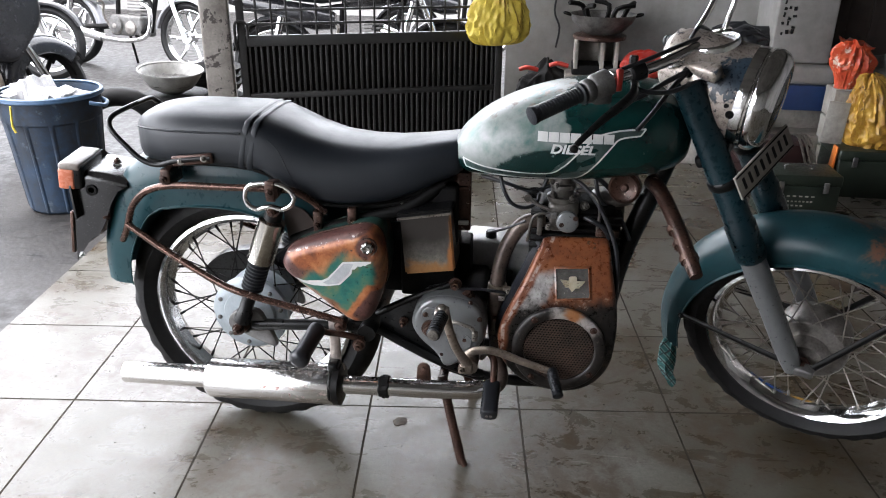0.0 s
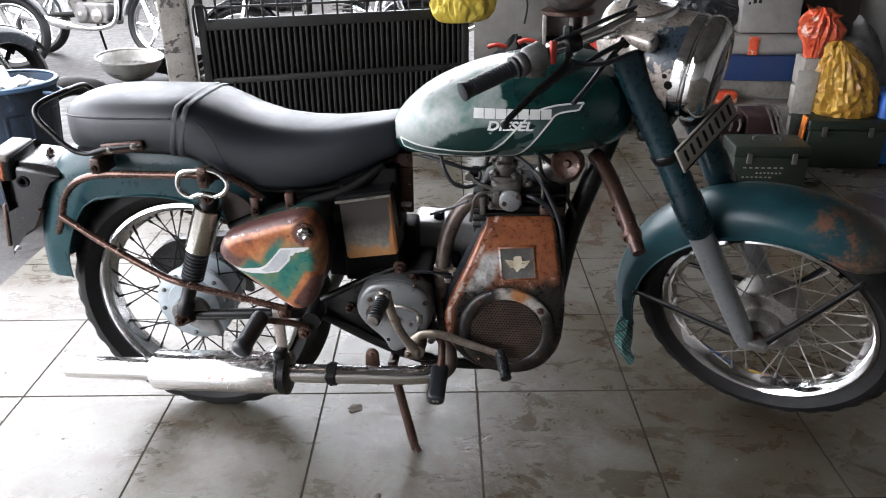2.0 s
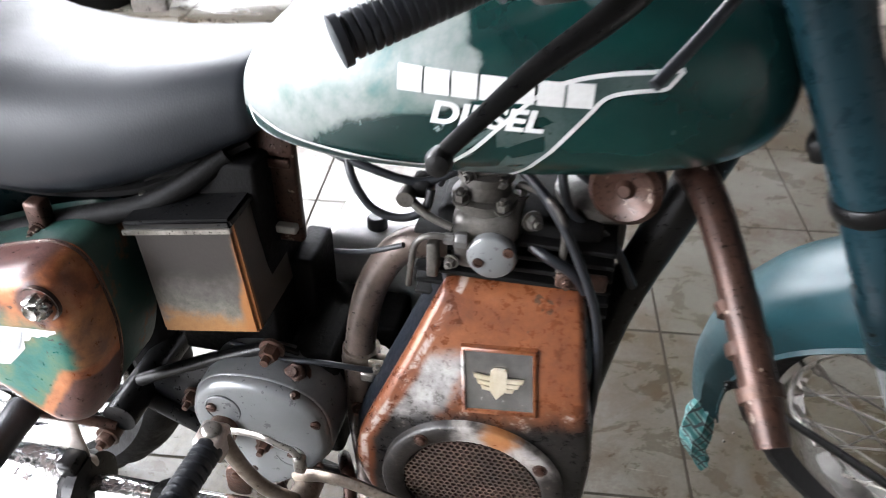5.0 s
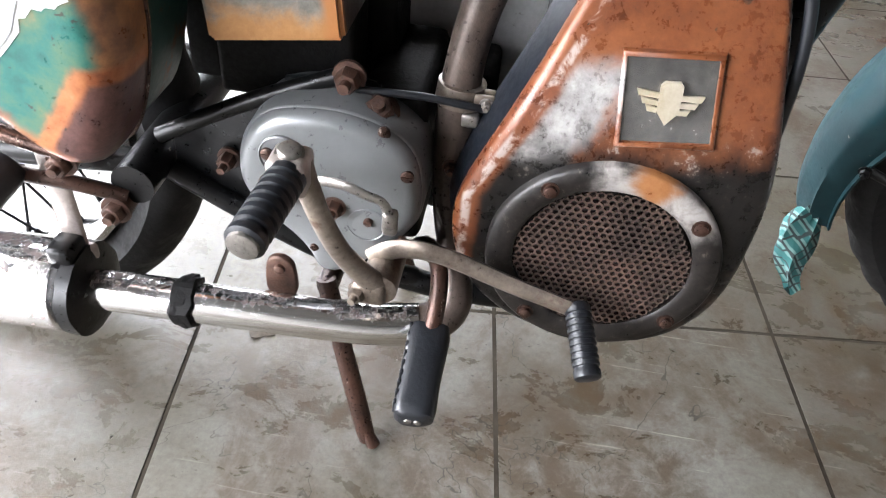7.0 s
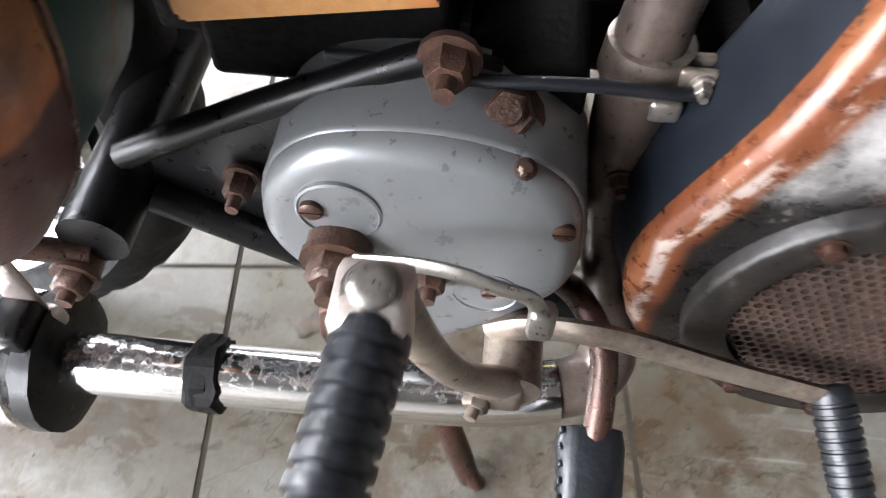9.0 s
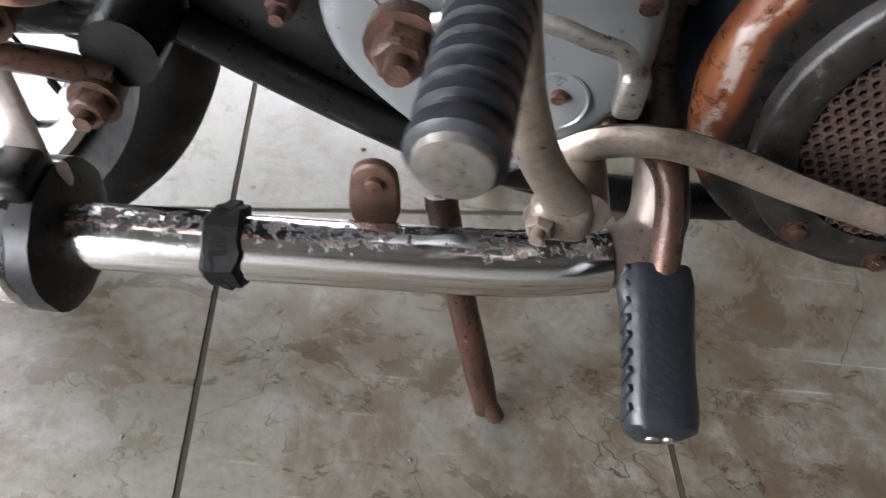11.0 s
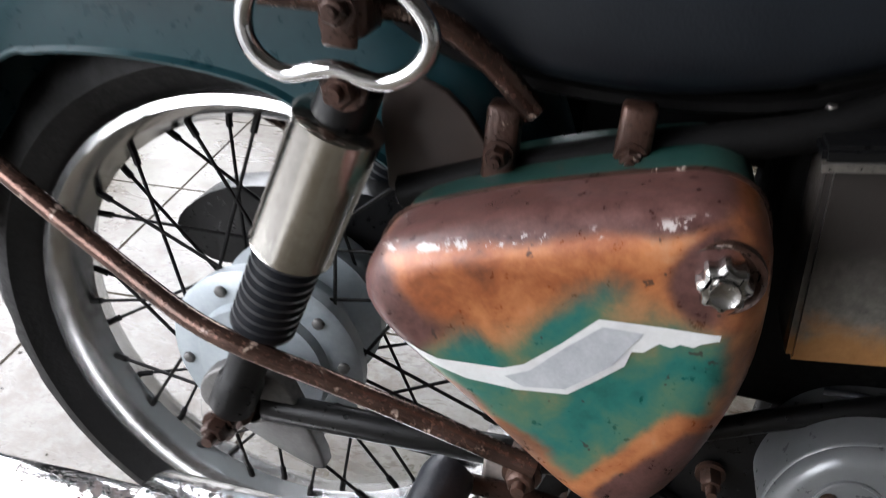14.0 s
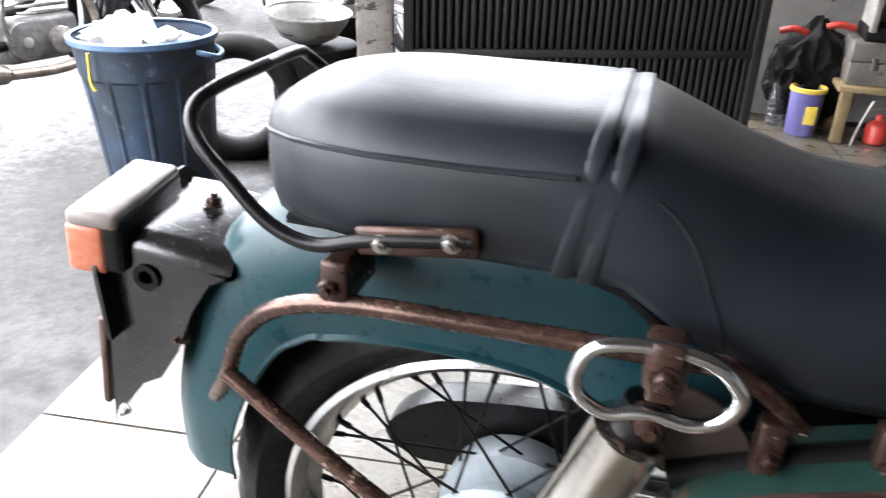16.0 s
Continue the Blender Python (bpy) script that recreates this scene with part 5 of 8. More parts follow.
def raised(name, outline, h, label=""):
    b = BM()
    f = b.faces.new([b.verts.new((BC.x + x, -0.1528, BC.z + z)) for x, z in outline])
    r = bmesh.ops.extrude_face_region(b, geom=[f])
    for v in [g for g in r["geom"] if isinstance(g, bmesh.types.BMVert)]:
        v.co.y = -0.1528 - h
    part(name, lean_back(b), M_BRASS, BF, label)


raised("badge_shield", [(-0.009, 0.012), (-0.006, 0.015), (0.006, 0.016), (0.009, 0.013), (0.0095, -0.006), (0.0, -0.017), (-0.0085, -0.007)], 0.0032, "plain shield badge")
for s in (-1, 1):
    for k, (x1, z0) in enumerate(((0.027, 0.006), (0.023, 0.0005), (0.018, -0.005))):
        raised("badge_wing", [(s * 0.0085, z0), (s * x1, z0 + 0.0015), (s * (x1 - 0.002), z0 - 0.003), (s * 0.0085, z0 - 0.0036)], 0.0022)

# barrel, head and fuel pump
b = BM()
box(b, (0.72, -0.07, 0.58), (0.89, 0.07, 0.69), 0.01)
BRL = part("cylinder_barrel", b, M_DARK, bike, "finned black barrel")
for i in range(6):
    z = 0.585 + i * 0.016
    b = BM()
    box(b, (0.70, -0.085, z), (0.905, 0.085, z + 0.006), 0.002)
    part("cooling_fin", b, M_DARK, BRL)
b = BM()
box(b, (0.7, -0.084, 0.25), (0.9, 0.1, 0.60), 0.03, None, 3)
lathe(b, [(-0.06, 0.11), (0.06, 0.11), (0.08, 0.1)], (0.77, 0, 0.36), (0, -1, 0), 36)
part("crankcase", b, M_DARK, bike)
M_PUMP = surf("oily_brown_grey_casting", (0.035, 0.031, 0.027), (0.12, 0.11, 0.098), (0.3, 0.5), 0.4, 30, 0.35, 180, ((0.025, 0.02, 0.017), 0.4, 40, 0.5))
b = BM()
box(b, (0.738, -0.09, 0.628), (0.808, -0.02, 0.70), 0.014, None, 3)
lathe(b, [(0, 0.032), (0.006, 0.034), (0.012, 0.034), (0.014, 0.026), (0.03, 0.024), (0.032, 0.029), (0.04, 0.029), (0.042, 0.02), (0.06, 0.018)], (0.768, -0.055, 0.695), (0, 0, 1), 20)
FP = part("fuel_pump", rough(b, 0.0022, 70), M_PUMP, bike, "greasy grey fuel pump casting")
b = BM()
lathe(b, [(0, 0.024), (0.012, 0.0255), (0.0145, 0.0245), (0.016, 0.0225), (0.016, 0.001)], (0.783, -0.086, 0.658), (0, -1, 0), 28)
part("pump_cover", b, M_ALU, FP, "round alloy cover disc")
for dx, dz in ((-0.013, -0.006), (0.017, 0.011)):
    b = BM()
    lathe(b, [(0, 0.0055), (0.003, 0.0055), (0.0035, 0.003), (0.002, 0.0028)], (0.783 + dx, -0.101, 0.658 + dz), (0, -1, 0), 14)
    part("pump_screw", b, M_RUST, FP)
for x, y, z, d, r in ((0.748, -0.08, 0.71, (0, -0.3, 1), 0.007), (0.79, -0.082, 0.705, (0, -0.3, 1), 0.007), (0.802, -0.05, 0.704, (0, 0, 1), 0.007), (0.742, -0.092, 0.642, (-0.3, -1, 0), 0.006), (0.755, -0.075, 0.735, (-0.4, -1, 0.2), 0.006), (0.785, -0.07, 0.73, (0.4, -1, 0.2), 0.006), (0.818, -0.072, 0.69, (0.5, -0.8, 0.2), 0.008)):
    b = BM()
    bolt(b, (x, y, z), d, r, r * 1.6)
    part("pump_bolt", b, M_PUMP, FP)
b = BM()
nut(b, (0.757, -0.095, 0.672), (-1, -0.1, 0.05), 0.0085, 0.012)
nut(b, (0.744, -0.097, 0.673), (-1, -0.1, 0.05), 0.0062, 0.01)
part("union_nut", b, M_GREASE, FP)
bike_tube("injector_pipe", [(0.745, -0.098, 0.674), (0.722, -0.1, 0.676), (0.706, -0.1, 0.664), (0.7, -0.098, 0.635), (0.696, -0.095, 0.605)], 0.0036, M_PUMP, 5, 8, parent=FP)
b = BM()
tube(b, [(0.692, -0.08, 0.706), (0.715, -0.088, 0.692), (0.742, -0.093, 0.684)], [0.006, 0.0045, 0.004], 8, 3)
lathe(b, [(-0.008, 0.009), (0.008, 0.009)], (0.692, -0.08, 0.706), (0, -1, 0), 12)
part("rack_lever", b, M_PUMP, FP)
b = BM()
box(b, (0.695, -0.075, 0.70), (0.716, -0.05, 0.722), 0.005)
part("cable_stop", b, M_DARK, FP)
for pts, r, mt in (([(0.805, -0.055, 0.72), (0.83, -0.075, 0.722), (0.85, -0.085, 0.70), (0.853, -0.085, 0.66), (0.85, -0.08, 0.63)], 0.004, M_PUMP), ([(0.79, -0.04, 0.755), (0.815, -0.05, 0.76), (0.85, -0.05, 0.745), (0.875, -0.04, 0.72)], 0.0055, M_RUBBER),
                   ([(0.82, -0.08, 0.665), (0.84, -0.09, 0.66), (0.865, -0.09, 0.645), (0.88, -0.085, 0.62)], 0.006, M_RUBBER), ([(0.74, -0.05, 0.76), (0.73, -0.06, 0.74), (0.722, -0.065, 0.715)], 0.005, M_RUBBER)):
    bike_tube("fuel_line", pts, r, mt, 5, 8)
b = BM()
box(b, (0.848, -0.088, 0.622), (0.9, -0.078, 0.64), 0.003)
bolt(b, (0.86, -0.088, 0.631), (0, -1, 0), 0.006, 0.008)
part("engine_bracket", b, M_RUSTO, bike)
DP = bike_tube("down_pipe", [(0.605, -0.16, 0.237), (0.635, -0.152, 0.242), (0.65, -0.136, 0.258), (0.643, -0.112, 0.3), (0.63, -0.092, 0.36), (0.629, -0.083, 0.41), (0.63, -0.079, 0.45), (0.632, -0.077, 0.5), (0.643, -0.073, 0.56), (0.664, -0.071, 0.61), (0.692, -0.072, 0.642), (0.735, -0.07, 0.65)], [0.021, 0.021, 0.02, 0.0165, 0.016, 0.019, 0.0205, 0.018, 0.018, 0.018, 0.018, 0.018], M_DPIPE, 6, 18, "heat-browned exhaust down pipe")
b = BM()
lathe(b, [(-0.011, 0.0215), (-0.01, 0.0235), (0.01, 0.0225), (0.011, 0.02)], (0.6312, -0.078, 0.474), (0.06, 0.04, 1), 24)
box(b, (0.645, -0.097, 0.466), (0.664, -0.092, 0.482), 0.002)
box(b, (0.645, -0.086, 0.466), (0.664, -0.081, 0.482), 0.002)
part("pipe_clamp", b, M_LEVER, DP, "stained steel band clamp")
b = BM()
bolt(b, (0.657, -0.097, 0.474), (0, -1, 0), 0.005, 0.008)
part("clamp_bolt", b, M_STEEL, DP)
b = BM()
bolt(b, (0.63, -0.101, 0.404), (0.1, -1, 0), 0.006, 0.01)
part("pipe_bolt", b, M_RUSTO, DP)
b = BM()
lathe(b, [(-0.006, 0.022), (0.006, 0.022)], (0.643, -0.069, 0.455), (0, 0, 1), 18)
box(b, (0.635, -0.1, 0.448), (0.652, -0.084, 0.462), 0.003)
part("hose_clip", b, M_STEEL, bike)
b = BM()
box(b, (0.716, -0.1, 0.622), (0.728, -0.075, 0.665), 0.003)
part("pipe_flange", b, M_PUMP, bike)
b = BM()
lathe(b, [(0, 0.03), (0.05, 0.03), (0.055, 0.045), (0.062, 0.05), (0.07, 0.05), (0.078, 0.035), (0.082, 0.012)], (0.885, -0.01, 0.63), (0, 0, 1), 24)
part("breather_cap", b, M_PUMP, bike, "brown-grey mushroom breather")
b = BM()
lathe(b, [(-0.02, 0.02), (-0.015, 0.034), (0.01, 0.036), (0.016, 0.03), (0.012, 0.024), (0.008, 0.01), (0.014, 0.006)], (0.905, -0.06, 0.735), (-0.3, -1, 0.1), 22)
part("horn", b, M_RUST, bike, "rusty round horn")
for pts, r in (([(0.625, -0.06, 0.76), (0.635, -0.08, 0.725), (0.655, -0.085, 0.692), (0.685, -0.085, 0.682), (0.71, -0.08, 0.692), (0.716, -0.075, 0.715)], 0.0046), ([(0.585, -0.06, 0.745), (0.64, -0.075, 0.735), (0.70, -0.07, 0.718), (0.74, -0.06, 0.73)], 0.0046),
               ([(0.78, -0.05, 0.75), (0.82, -0.07, 0.73), (0.86, -0.09, 0.68), (0.895, -0.105, 0.60), (0.905, -0.11, 0.5), (0.90, -0.12, 0.42)], 0.0052), ([(0.47, -0.09, 0.468), (0.5, -0.105, 0.48), (0.545, -0.115, 0.482), (0.6, -0.112, 0.482), (0.645, -0.104, 0.474), (0.675, -0.09, 0.464), (0.7, -0.078, 0.456)], 0.0036),
               ([(0.84, -0.05, 0.745), (0.855, -0.06, 0.70), (0.90, -0.05, 0.66), (0.93, -0.04, 0.60)], 0.005),
               ([(0.60, -0.05, 0.60), (0.645, -0.075, 0.625), (0.69, -0.09, 0.652)], 0.003)):
    bike_tube("hose", pts, r, M_RUBBER, 6, 8)

# ---- gearbox ----
GB = [(0.437, 0.400), (0.442, 0.432), (0.457, 0.458), (0.485, 0.474), (0.535, 0.478), (0.58, 0.466), (0.604, 0.442), (0.612, 0.405), (0.609, 0.37), (0.588, 0.338), (0.558, 0.308), (0.53, 0.290), (0.512, 0.293), (0.503, 0.310), (0.49, 0.328), (0.466, 0.350), (0.446, 0.374)]
b = BM()
pillow(b, GB, -0.085, -0.148, 0.004, 4, 2)
GBX = part("gearbox", b, M_ALU, bike, "grey alloy gearbox with rusty screws", 50)
b = BM()
pillow(b, inset(GB, 0.0015), -0.14, -0.160, 0.014, 4, 5, dome=0.004)
part("outer_cover", b, M_ALU, GBX, sharp=50)
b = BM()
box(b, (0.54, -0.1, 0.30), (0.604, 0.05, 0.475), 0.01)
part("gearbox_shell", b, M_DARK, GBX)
for x, z, r, h in ((0.485, 0.43, 0.0225, -0.018), (0.562, 0.367, 0.0195, -0.018)):
    b = BM()
    lathe(b, [(0.15, r), (0.1628, r), (0.1635, r * 0.94), (0.1625, r * 0.9), (0.164, r * 0.3)], (x, 0, z), (0, -1, 0), 26)
    part("inspection_cap", b, M_ALU, GBX)
for p, r, mt in (((0.472, -0.1632, 0.433), 0.0062, M_RUSTO), ((0.564, -0.1632, 0.372), 0.0045, M_RUSTO), ((0.598, -0.1575, 0.427), 0.0062, M_RUST), ((0.51, -0.159, 0.327), 0.0045, M_RUST), ((0.596, -0.156, 0.35), 0.0048, M_RUST)):
    b = BM()
    lathe(b, [(0, r), (0.003, r), (0.004, r * 0.8)], p, (0, -1, 0), 14)
    box(b, (p[0] - r * 0.85, p[1] - 0.0048, p[2] - 0.0008), (p[0] + r * 0.85, p[1] - 0.0035, p[2] + 0.0008))
    part("gearbox_screw", b, mt, GBX)
b = BM()
bolt(b, (0.483, -0.172, 0.402), (0, -1, 0), 0.0145, 0.02)
lathe(b, [(0, 0.018), (0.014, 0.018)], (0.483, -0.16, 0.402), (0, -1, 0), 20)
part("shaft_nut", b, M_RUSTO, GBX, "large rusty shaft nut")
b = BM()
bolt(b, (0.532, -0.161, 0.384), (0, -1, 0), 0.0085, 0.016)
part("clutch_adjuster", b, M_RUSTO, GBX)
b = BM()
bolt(b, (0.565, -0.12, 0.464), (0, -0.6, 0.8), 0.0132, 0.017)
part("filler_plug", b, M_RUSTO, GBX, "rusty hexagon filler plug")
b = BM()
nut(b, (0.575, -0.143, 0.452), (0, -0.6, 0.8), 0.0085, 0.011)
lathe(b, [(0.01, 0.0055), (0.014, 0.0055), (0.016, 0.0035), (0.02, 0.0055), (0.0245, 0.003)], (0.575, -0.143, 0.452), (0, -0.6, 0.8), 14)
part("grease_nipple", b, M_RUST, GBX)
bike_tube("clutch_arm", [(0.498, -0.186, 0.424), (0.527, -0.19, 0.432), (0.55, -0.194, 0.434), (0.568, -0.197, 0.43), (0.584, -0.198, 0.425), (0.591, -0.198, 0.408)], 0.0052, M_STEEL, 5, 8, flat=0.6)
b = BM()
box(b, (0.584, -0.204, 0.392), (0.598, -0.192, 0.418), 0.004)
part("cable_end", b, M_STEEL, bike)
# kick-starter: cranked arm and a folding ribbed pedal
KA = bike_tube("kick_lever", [(0.582, -0.195, 0.322), (0.568, -0.205, 0.345), (0.552, -0.22, 0.382), (0.54, -0.229, 0.42), (0.532, -0.235, 0.455), (0.525, -0.238, 0.485)], [0.014, 0.012, 0.0105, 0.01, 0.0105, 0.012], M_LEVER, 5, 12, "brown-stained bare steel kick-start lever", flat=0.72)
b = BM()
box(b, (0.505, -0.26, 0.464), (0.536, -0.227, 0.495), 0.005)
PJ = part("pedal_joint", b, M_JOINT, KA, "pale worn steel pedal joint")
b = BM()
lathe(b, [(0, 0.0118), (0.0012, 0.0118), (0.0012, 0.0095), (0.005, 0.0095), (0.0068, 0.0078), (0.0072, 0.004)], (0.5205, -0.2425, 0.4945), (0, -0.2, 1), 20)
part("joint_bolt", b, M_STEEL, PJ)
part("pedal_rubber", ribbed((0.522, -0.25, 0.482), (0.514, -0.33, 0.477), 0.0155, 7, 0.0026), M_RUBBER, KA, "ribbed black pedal rubber")
b = BM()
lathe(b, [(0, 0.0125), (0.004, 0.012), (0.005, 0.008)], (0.514, -0.329, 0.4771), (-0.1, -0.99, -0.085), 18)
part("pedal_end", b, M_STEEL, KA)
b = BM()
lathe(b, [(-0.03, 0.018), (0.02, 0.018), (0.022, 0.014)], (0.582, -0.18, 0.322), (0, -1, 0), 20)
box(b, (0.557, -0.208, 0.305), (0.59, -0.188, 0.332), 0.006)
bolt(b, (0.565, -0.2, 0.318), (-0.25, -0.95, 0), 0.0085, 0.014)
part("lever_clamp", b, M_LEVER, KA)
GLV = bike_tube("gear_lever", [(0.57, -0.168, 0.332), (0.59, -0.172, 0.35), (0.618, -0.176, 0.358), (0.65, -0.177, 0.353), (0.70, -0.178, 0.336), (0.745, -0.178, 0.322), (0.771, -0.178, 0.314)], [0.011, 0.0112, 0.0112, 0.011, 0.0105, 0.0098, 0.0095], M_LEVER, 5, 10, "flat brown-stained steel gear lever", flat=0.55)
part("lever_rubber", ribbed((0.77, -0.172, 0.318), (0.788, -0.236, 0.286), 0.0128, 9, 0.0014), M_RUBBER, GLV)
# rider's footrest
bike_tube("footrest_bar", [(0.60, -0.09, 0.285), (0.618, -0.13, 0.325), (0.635, -0.165, 0.325), (0.638, -0.195, 0.3), (0.636, -0.215, 0.283)], 0.0088, M_RUST)
b = BM()
fd = Vector((0.0, -0.095, -0.024)).normalized()
fs, fu = Vector((1, 0, 0)), Vector((1, 0, 0)).cross(fd)
rings = []
for a, w, h in ((0.0, 0.012, 0.01), (0.002, 0.0185, 0.0145), (0.012, 0.0205, 0.016), (0.03, 0.0195, 0.0155), (0.06, 0.0185, 0.015), (0.085, 0.019, 0.0155), (0.094, 0.018, 0.0145), (0.098, 0.012, 0.01)):
    c = Vector((0.6355, -0.2, 0.282)) + fd * a
    rings.append([c + fs * math.copysign(abs(math.cos(q)) ** 0.6, math.cos(q)) * w + fu * math.copysign(abs(math.sin(q)) ** 0.6, math.sin(q)) * h for q in (2 * math.pi * k / 24 for k in range(24))])
loft(b, rings)
FRB = part("footrest_rubber", rough(b, 0.0018, 55), M_RUBBER, bike, "worn black block footrest rubber")
for k in range(9):
    b = BM()
    c = Vector((0.617, -0.207, 0.284)) + fd * (0.01 * k)
    box(b, c - Vector((0.0016, 0.0022, 0.008)), c + Vector((0.0016, 0.0022, 0.008)), 0.0008)
    part("rubber_rib", b, M_RUBBER, FRB)
for k in range(2):
    b = BM()
    lathe(b, [(0, 0.004), (0.003, 0.0035)], Vector((0.631 + 0.009 * k, -0.2, 0.282)) + fd * 0.096, fd, 10)
    part("rubber_stud", b, M_STEEL, FRB)
# pillion footrest
PB = bike_tube("pillion_bracket", [(0.318, -0.15, 0.345), (0.27, -0.16, 0.36), (0.235, -0.165, 0.365), (0.215, -0.17, 0.372)], 0.008, M_RUST)
b = BM()
lathe(b, [(0, 0.012), (0.003, 0.019), (0.012, 0.0215), (0.03, 0.0205), (0.088, 0.0205), (0.094, 0.0235), (0.108, 0.0235), (0.114, 0.019), (0.116, 0.01)], (0.213, -0.165, 0.378), (-0.022, -0.113, -0.036), 24)
part("pillion_rubber", rough(b, 0.0012, 60), M_RUBBER, PB, "smooth black pillion peg rubber")
for p in ((0.309, -0.16, 0.335), (0.266, -0.16, 0.385)):
    b = BM()
    lathe(b, [(-0.03, 0.012), (0.0, 0.014)], p, (0, -1, 0), 14)
    bolt(b, p, (0, -1, 0), 0.0115, 0.016)
    part("peg_bolt", b, M_RUSTO, PB)
b = BM()
box(b, (0.235, -0.158, 0.265), (0.262, -0.152, 0.40), 0.004)
box(b, (0.228, -0.16, 0.255), (0.27, -0.15, 0.275), 0.004)
part("silencer_hanger", b, M_JOINT, bike, "pale scraped steel hanger strap")

# ---- exhaust ----
EXZ = lambda x: 0.208 + 0.03 * (x + 0.3) / 0.95
b = BM()
d = Vector((1, 0, 0.03 / 0.95)).normalized()
o = Vector((-0.30, -0.172, EXZ(-0.30)))
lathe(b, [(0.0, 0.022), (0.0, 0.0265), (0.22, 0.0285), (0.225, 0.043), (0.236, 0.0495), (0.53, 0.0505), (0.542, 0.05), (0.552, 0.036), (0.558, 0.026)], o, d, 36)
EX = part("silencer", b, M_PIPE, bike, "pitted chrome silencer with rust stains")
b = BM()
lathe(b, [(0.548, 0.046), (0.551, 0.0518), (0.566, 0.0518), (0.57, 0.036)], o, d, 30)
box(b, (0.235, -0.19, 0.262), (0.262, -0.155, 0.29), 0.005)
part("silencer_clamp", rough(b, 0.002, 60), M_BLACK, EX)
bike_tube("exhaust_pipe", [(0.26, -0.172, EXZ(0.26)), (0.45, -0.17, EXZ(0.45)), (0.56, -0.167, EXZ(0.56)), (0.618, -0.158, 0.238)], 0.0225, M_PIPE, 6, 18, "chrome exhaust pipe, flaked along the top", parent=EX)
b = BM()
lathe(b, [(-0.012, 0.024), (-0.01, 0.0275), (0.01, 0.0275), (0.012, 0.024)], (0.372, -0.171, EXZ(0.372)), d, 24)
lathe(b, [(-0.004, 0.029), (0.004, 0.029)], (0.372, -0.171, EXZ(0.372)), d, 12)
part("pipe_band", rough(b, 0.004, 90), M_DARK, EX, "", 20)
b = BM()
pillow(b, [(0.447, 0.225), (0.446, 0.262), (0.451, 0.275), (0.462, 0.28), (0.473, 0.275), (0.478, 0.262), (0.477, 0.225)], -0.128, -0.135, 0.0025, 3, 2)
lathe(b, [(0, 0.006), (0.004, 0.006), (0.005, 0.004)], (0.462, -0.135, 0.264), (0, -1, 0), 12)
part("pipe_lug", b, M_RUSTO, bike, "rusty round-ended bracket ear")

# ---- centre stand ----
for s in (-1, 1):
    b = BM()
    tube(b, [(0.505, s * 0.11, 0.235), (0.525, s * 0.125, 0.15), (0.553, s * 0.145, 0.045), (0.563, s * 0.152, 0.004)], [0.012, 0.012, 0.0125, 0.011], 10, 4, flat=0.8)
    tube(b, [(0.558, s * 0.15, 0.03), (0.572, s * 0.156, 0.001)], [0.006, 0.009], 8)
    part("centre_stand_leg", b, M_RUST, bike)
bike_tube("stand_crossbar", [(0.507, -0.115, 0.225), (0.507, 0.115, 0.225)], 0.012, M_RUST, 0)

# ---- front fork, lamp and bars ----
# The teal paint again, darkened to carry the fork's dim reflections.
M_FORK = surf("shaded_teal_fork_paint", (0.003, 0.012, 0.017), (0.006, 0.024, 0.031), (0.22, 0.38), 0, 8, 0.06, 200, ((0.07, 0.06, 0.05), 0.27, 34, 0.5), edge=0.03, spec=0.3)
PERP = Vector((RAKE.z, 0, -RAKE.x))
for s in (-1, 1):
    top = STEER @ (HEAD + PERP * 0.043 + Vector((0, s * 0.095, 0)))
    foot = WHEEL @ (AX + Vector((-0.022, s * 0.1, 0.0)))
    down = (foot - top).normalized()
    L = (foot - top).length
    b = BM()
    lathe(b, [(-0.05, 0.026), (-0.06, 0.031), (0.29, 0.031), (0.293, 0.034), (0.385, 0.034), (0.39, 0.03)], top, down, 24)
    FK = part("fork_shroud", b, M_FORK, bike, "teal fork leg shroud, coloured darker for its dim reflections")
    b = BM()
    lathe(b, [(0.385, 0.027), (0.395, 0.0285), (0.52, 0.028), (0.521, 0.0265), (L - 0.05, 0.0255), (L - 0.01, 0.0235), (L + 0.012, 0.021), (L + 0.016, 0.014)], top, down, 24)
    part("fork_slider", b, M_ALU, FK, "dull grey fork slider")
    b = BM()
    lathe(b, [(0.17, 0.033), (0.173, 0.0355), (0.187, 0.0355), (0.19, 0.033)], top, down, 20)
    part("fork_clip", b, M_BLACK, FK)
    b = BM()
    box(b, (-0.02, -0.02, -0.012), (0.03, 0.012, 0.012), 0.005, WHEEL @ Matrix.Translation(AX + Vector((0.0, s * 0.1, 0.0))))
    part("axle_cap", b, M_GREASE, FK)
for h, w in ((0.1, 0.03), (-0.12, 0.02)):
    b = BM()
    c = HEAD + RAKE * h
    if h < 0:
        box(b, (0.0, -0.098, -0.014), (0.06, 0.098, 0.014), 0.008, Matrix.Translation(c) @ Matrix.Rotation(radians(-25), 4, "Y"))
        part("fork_yoke", steered(b), M_BLACK, bike)

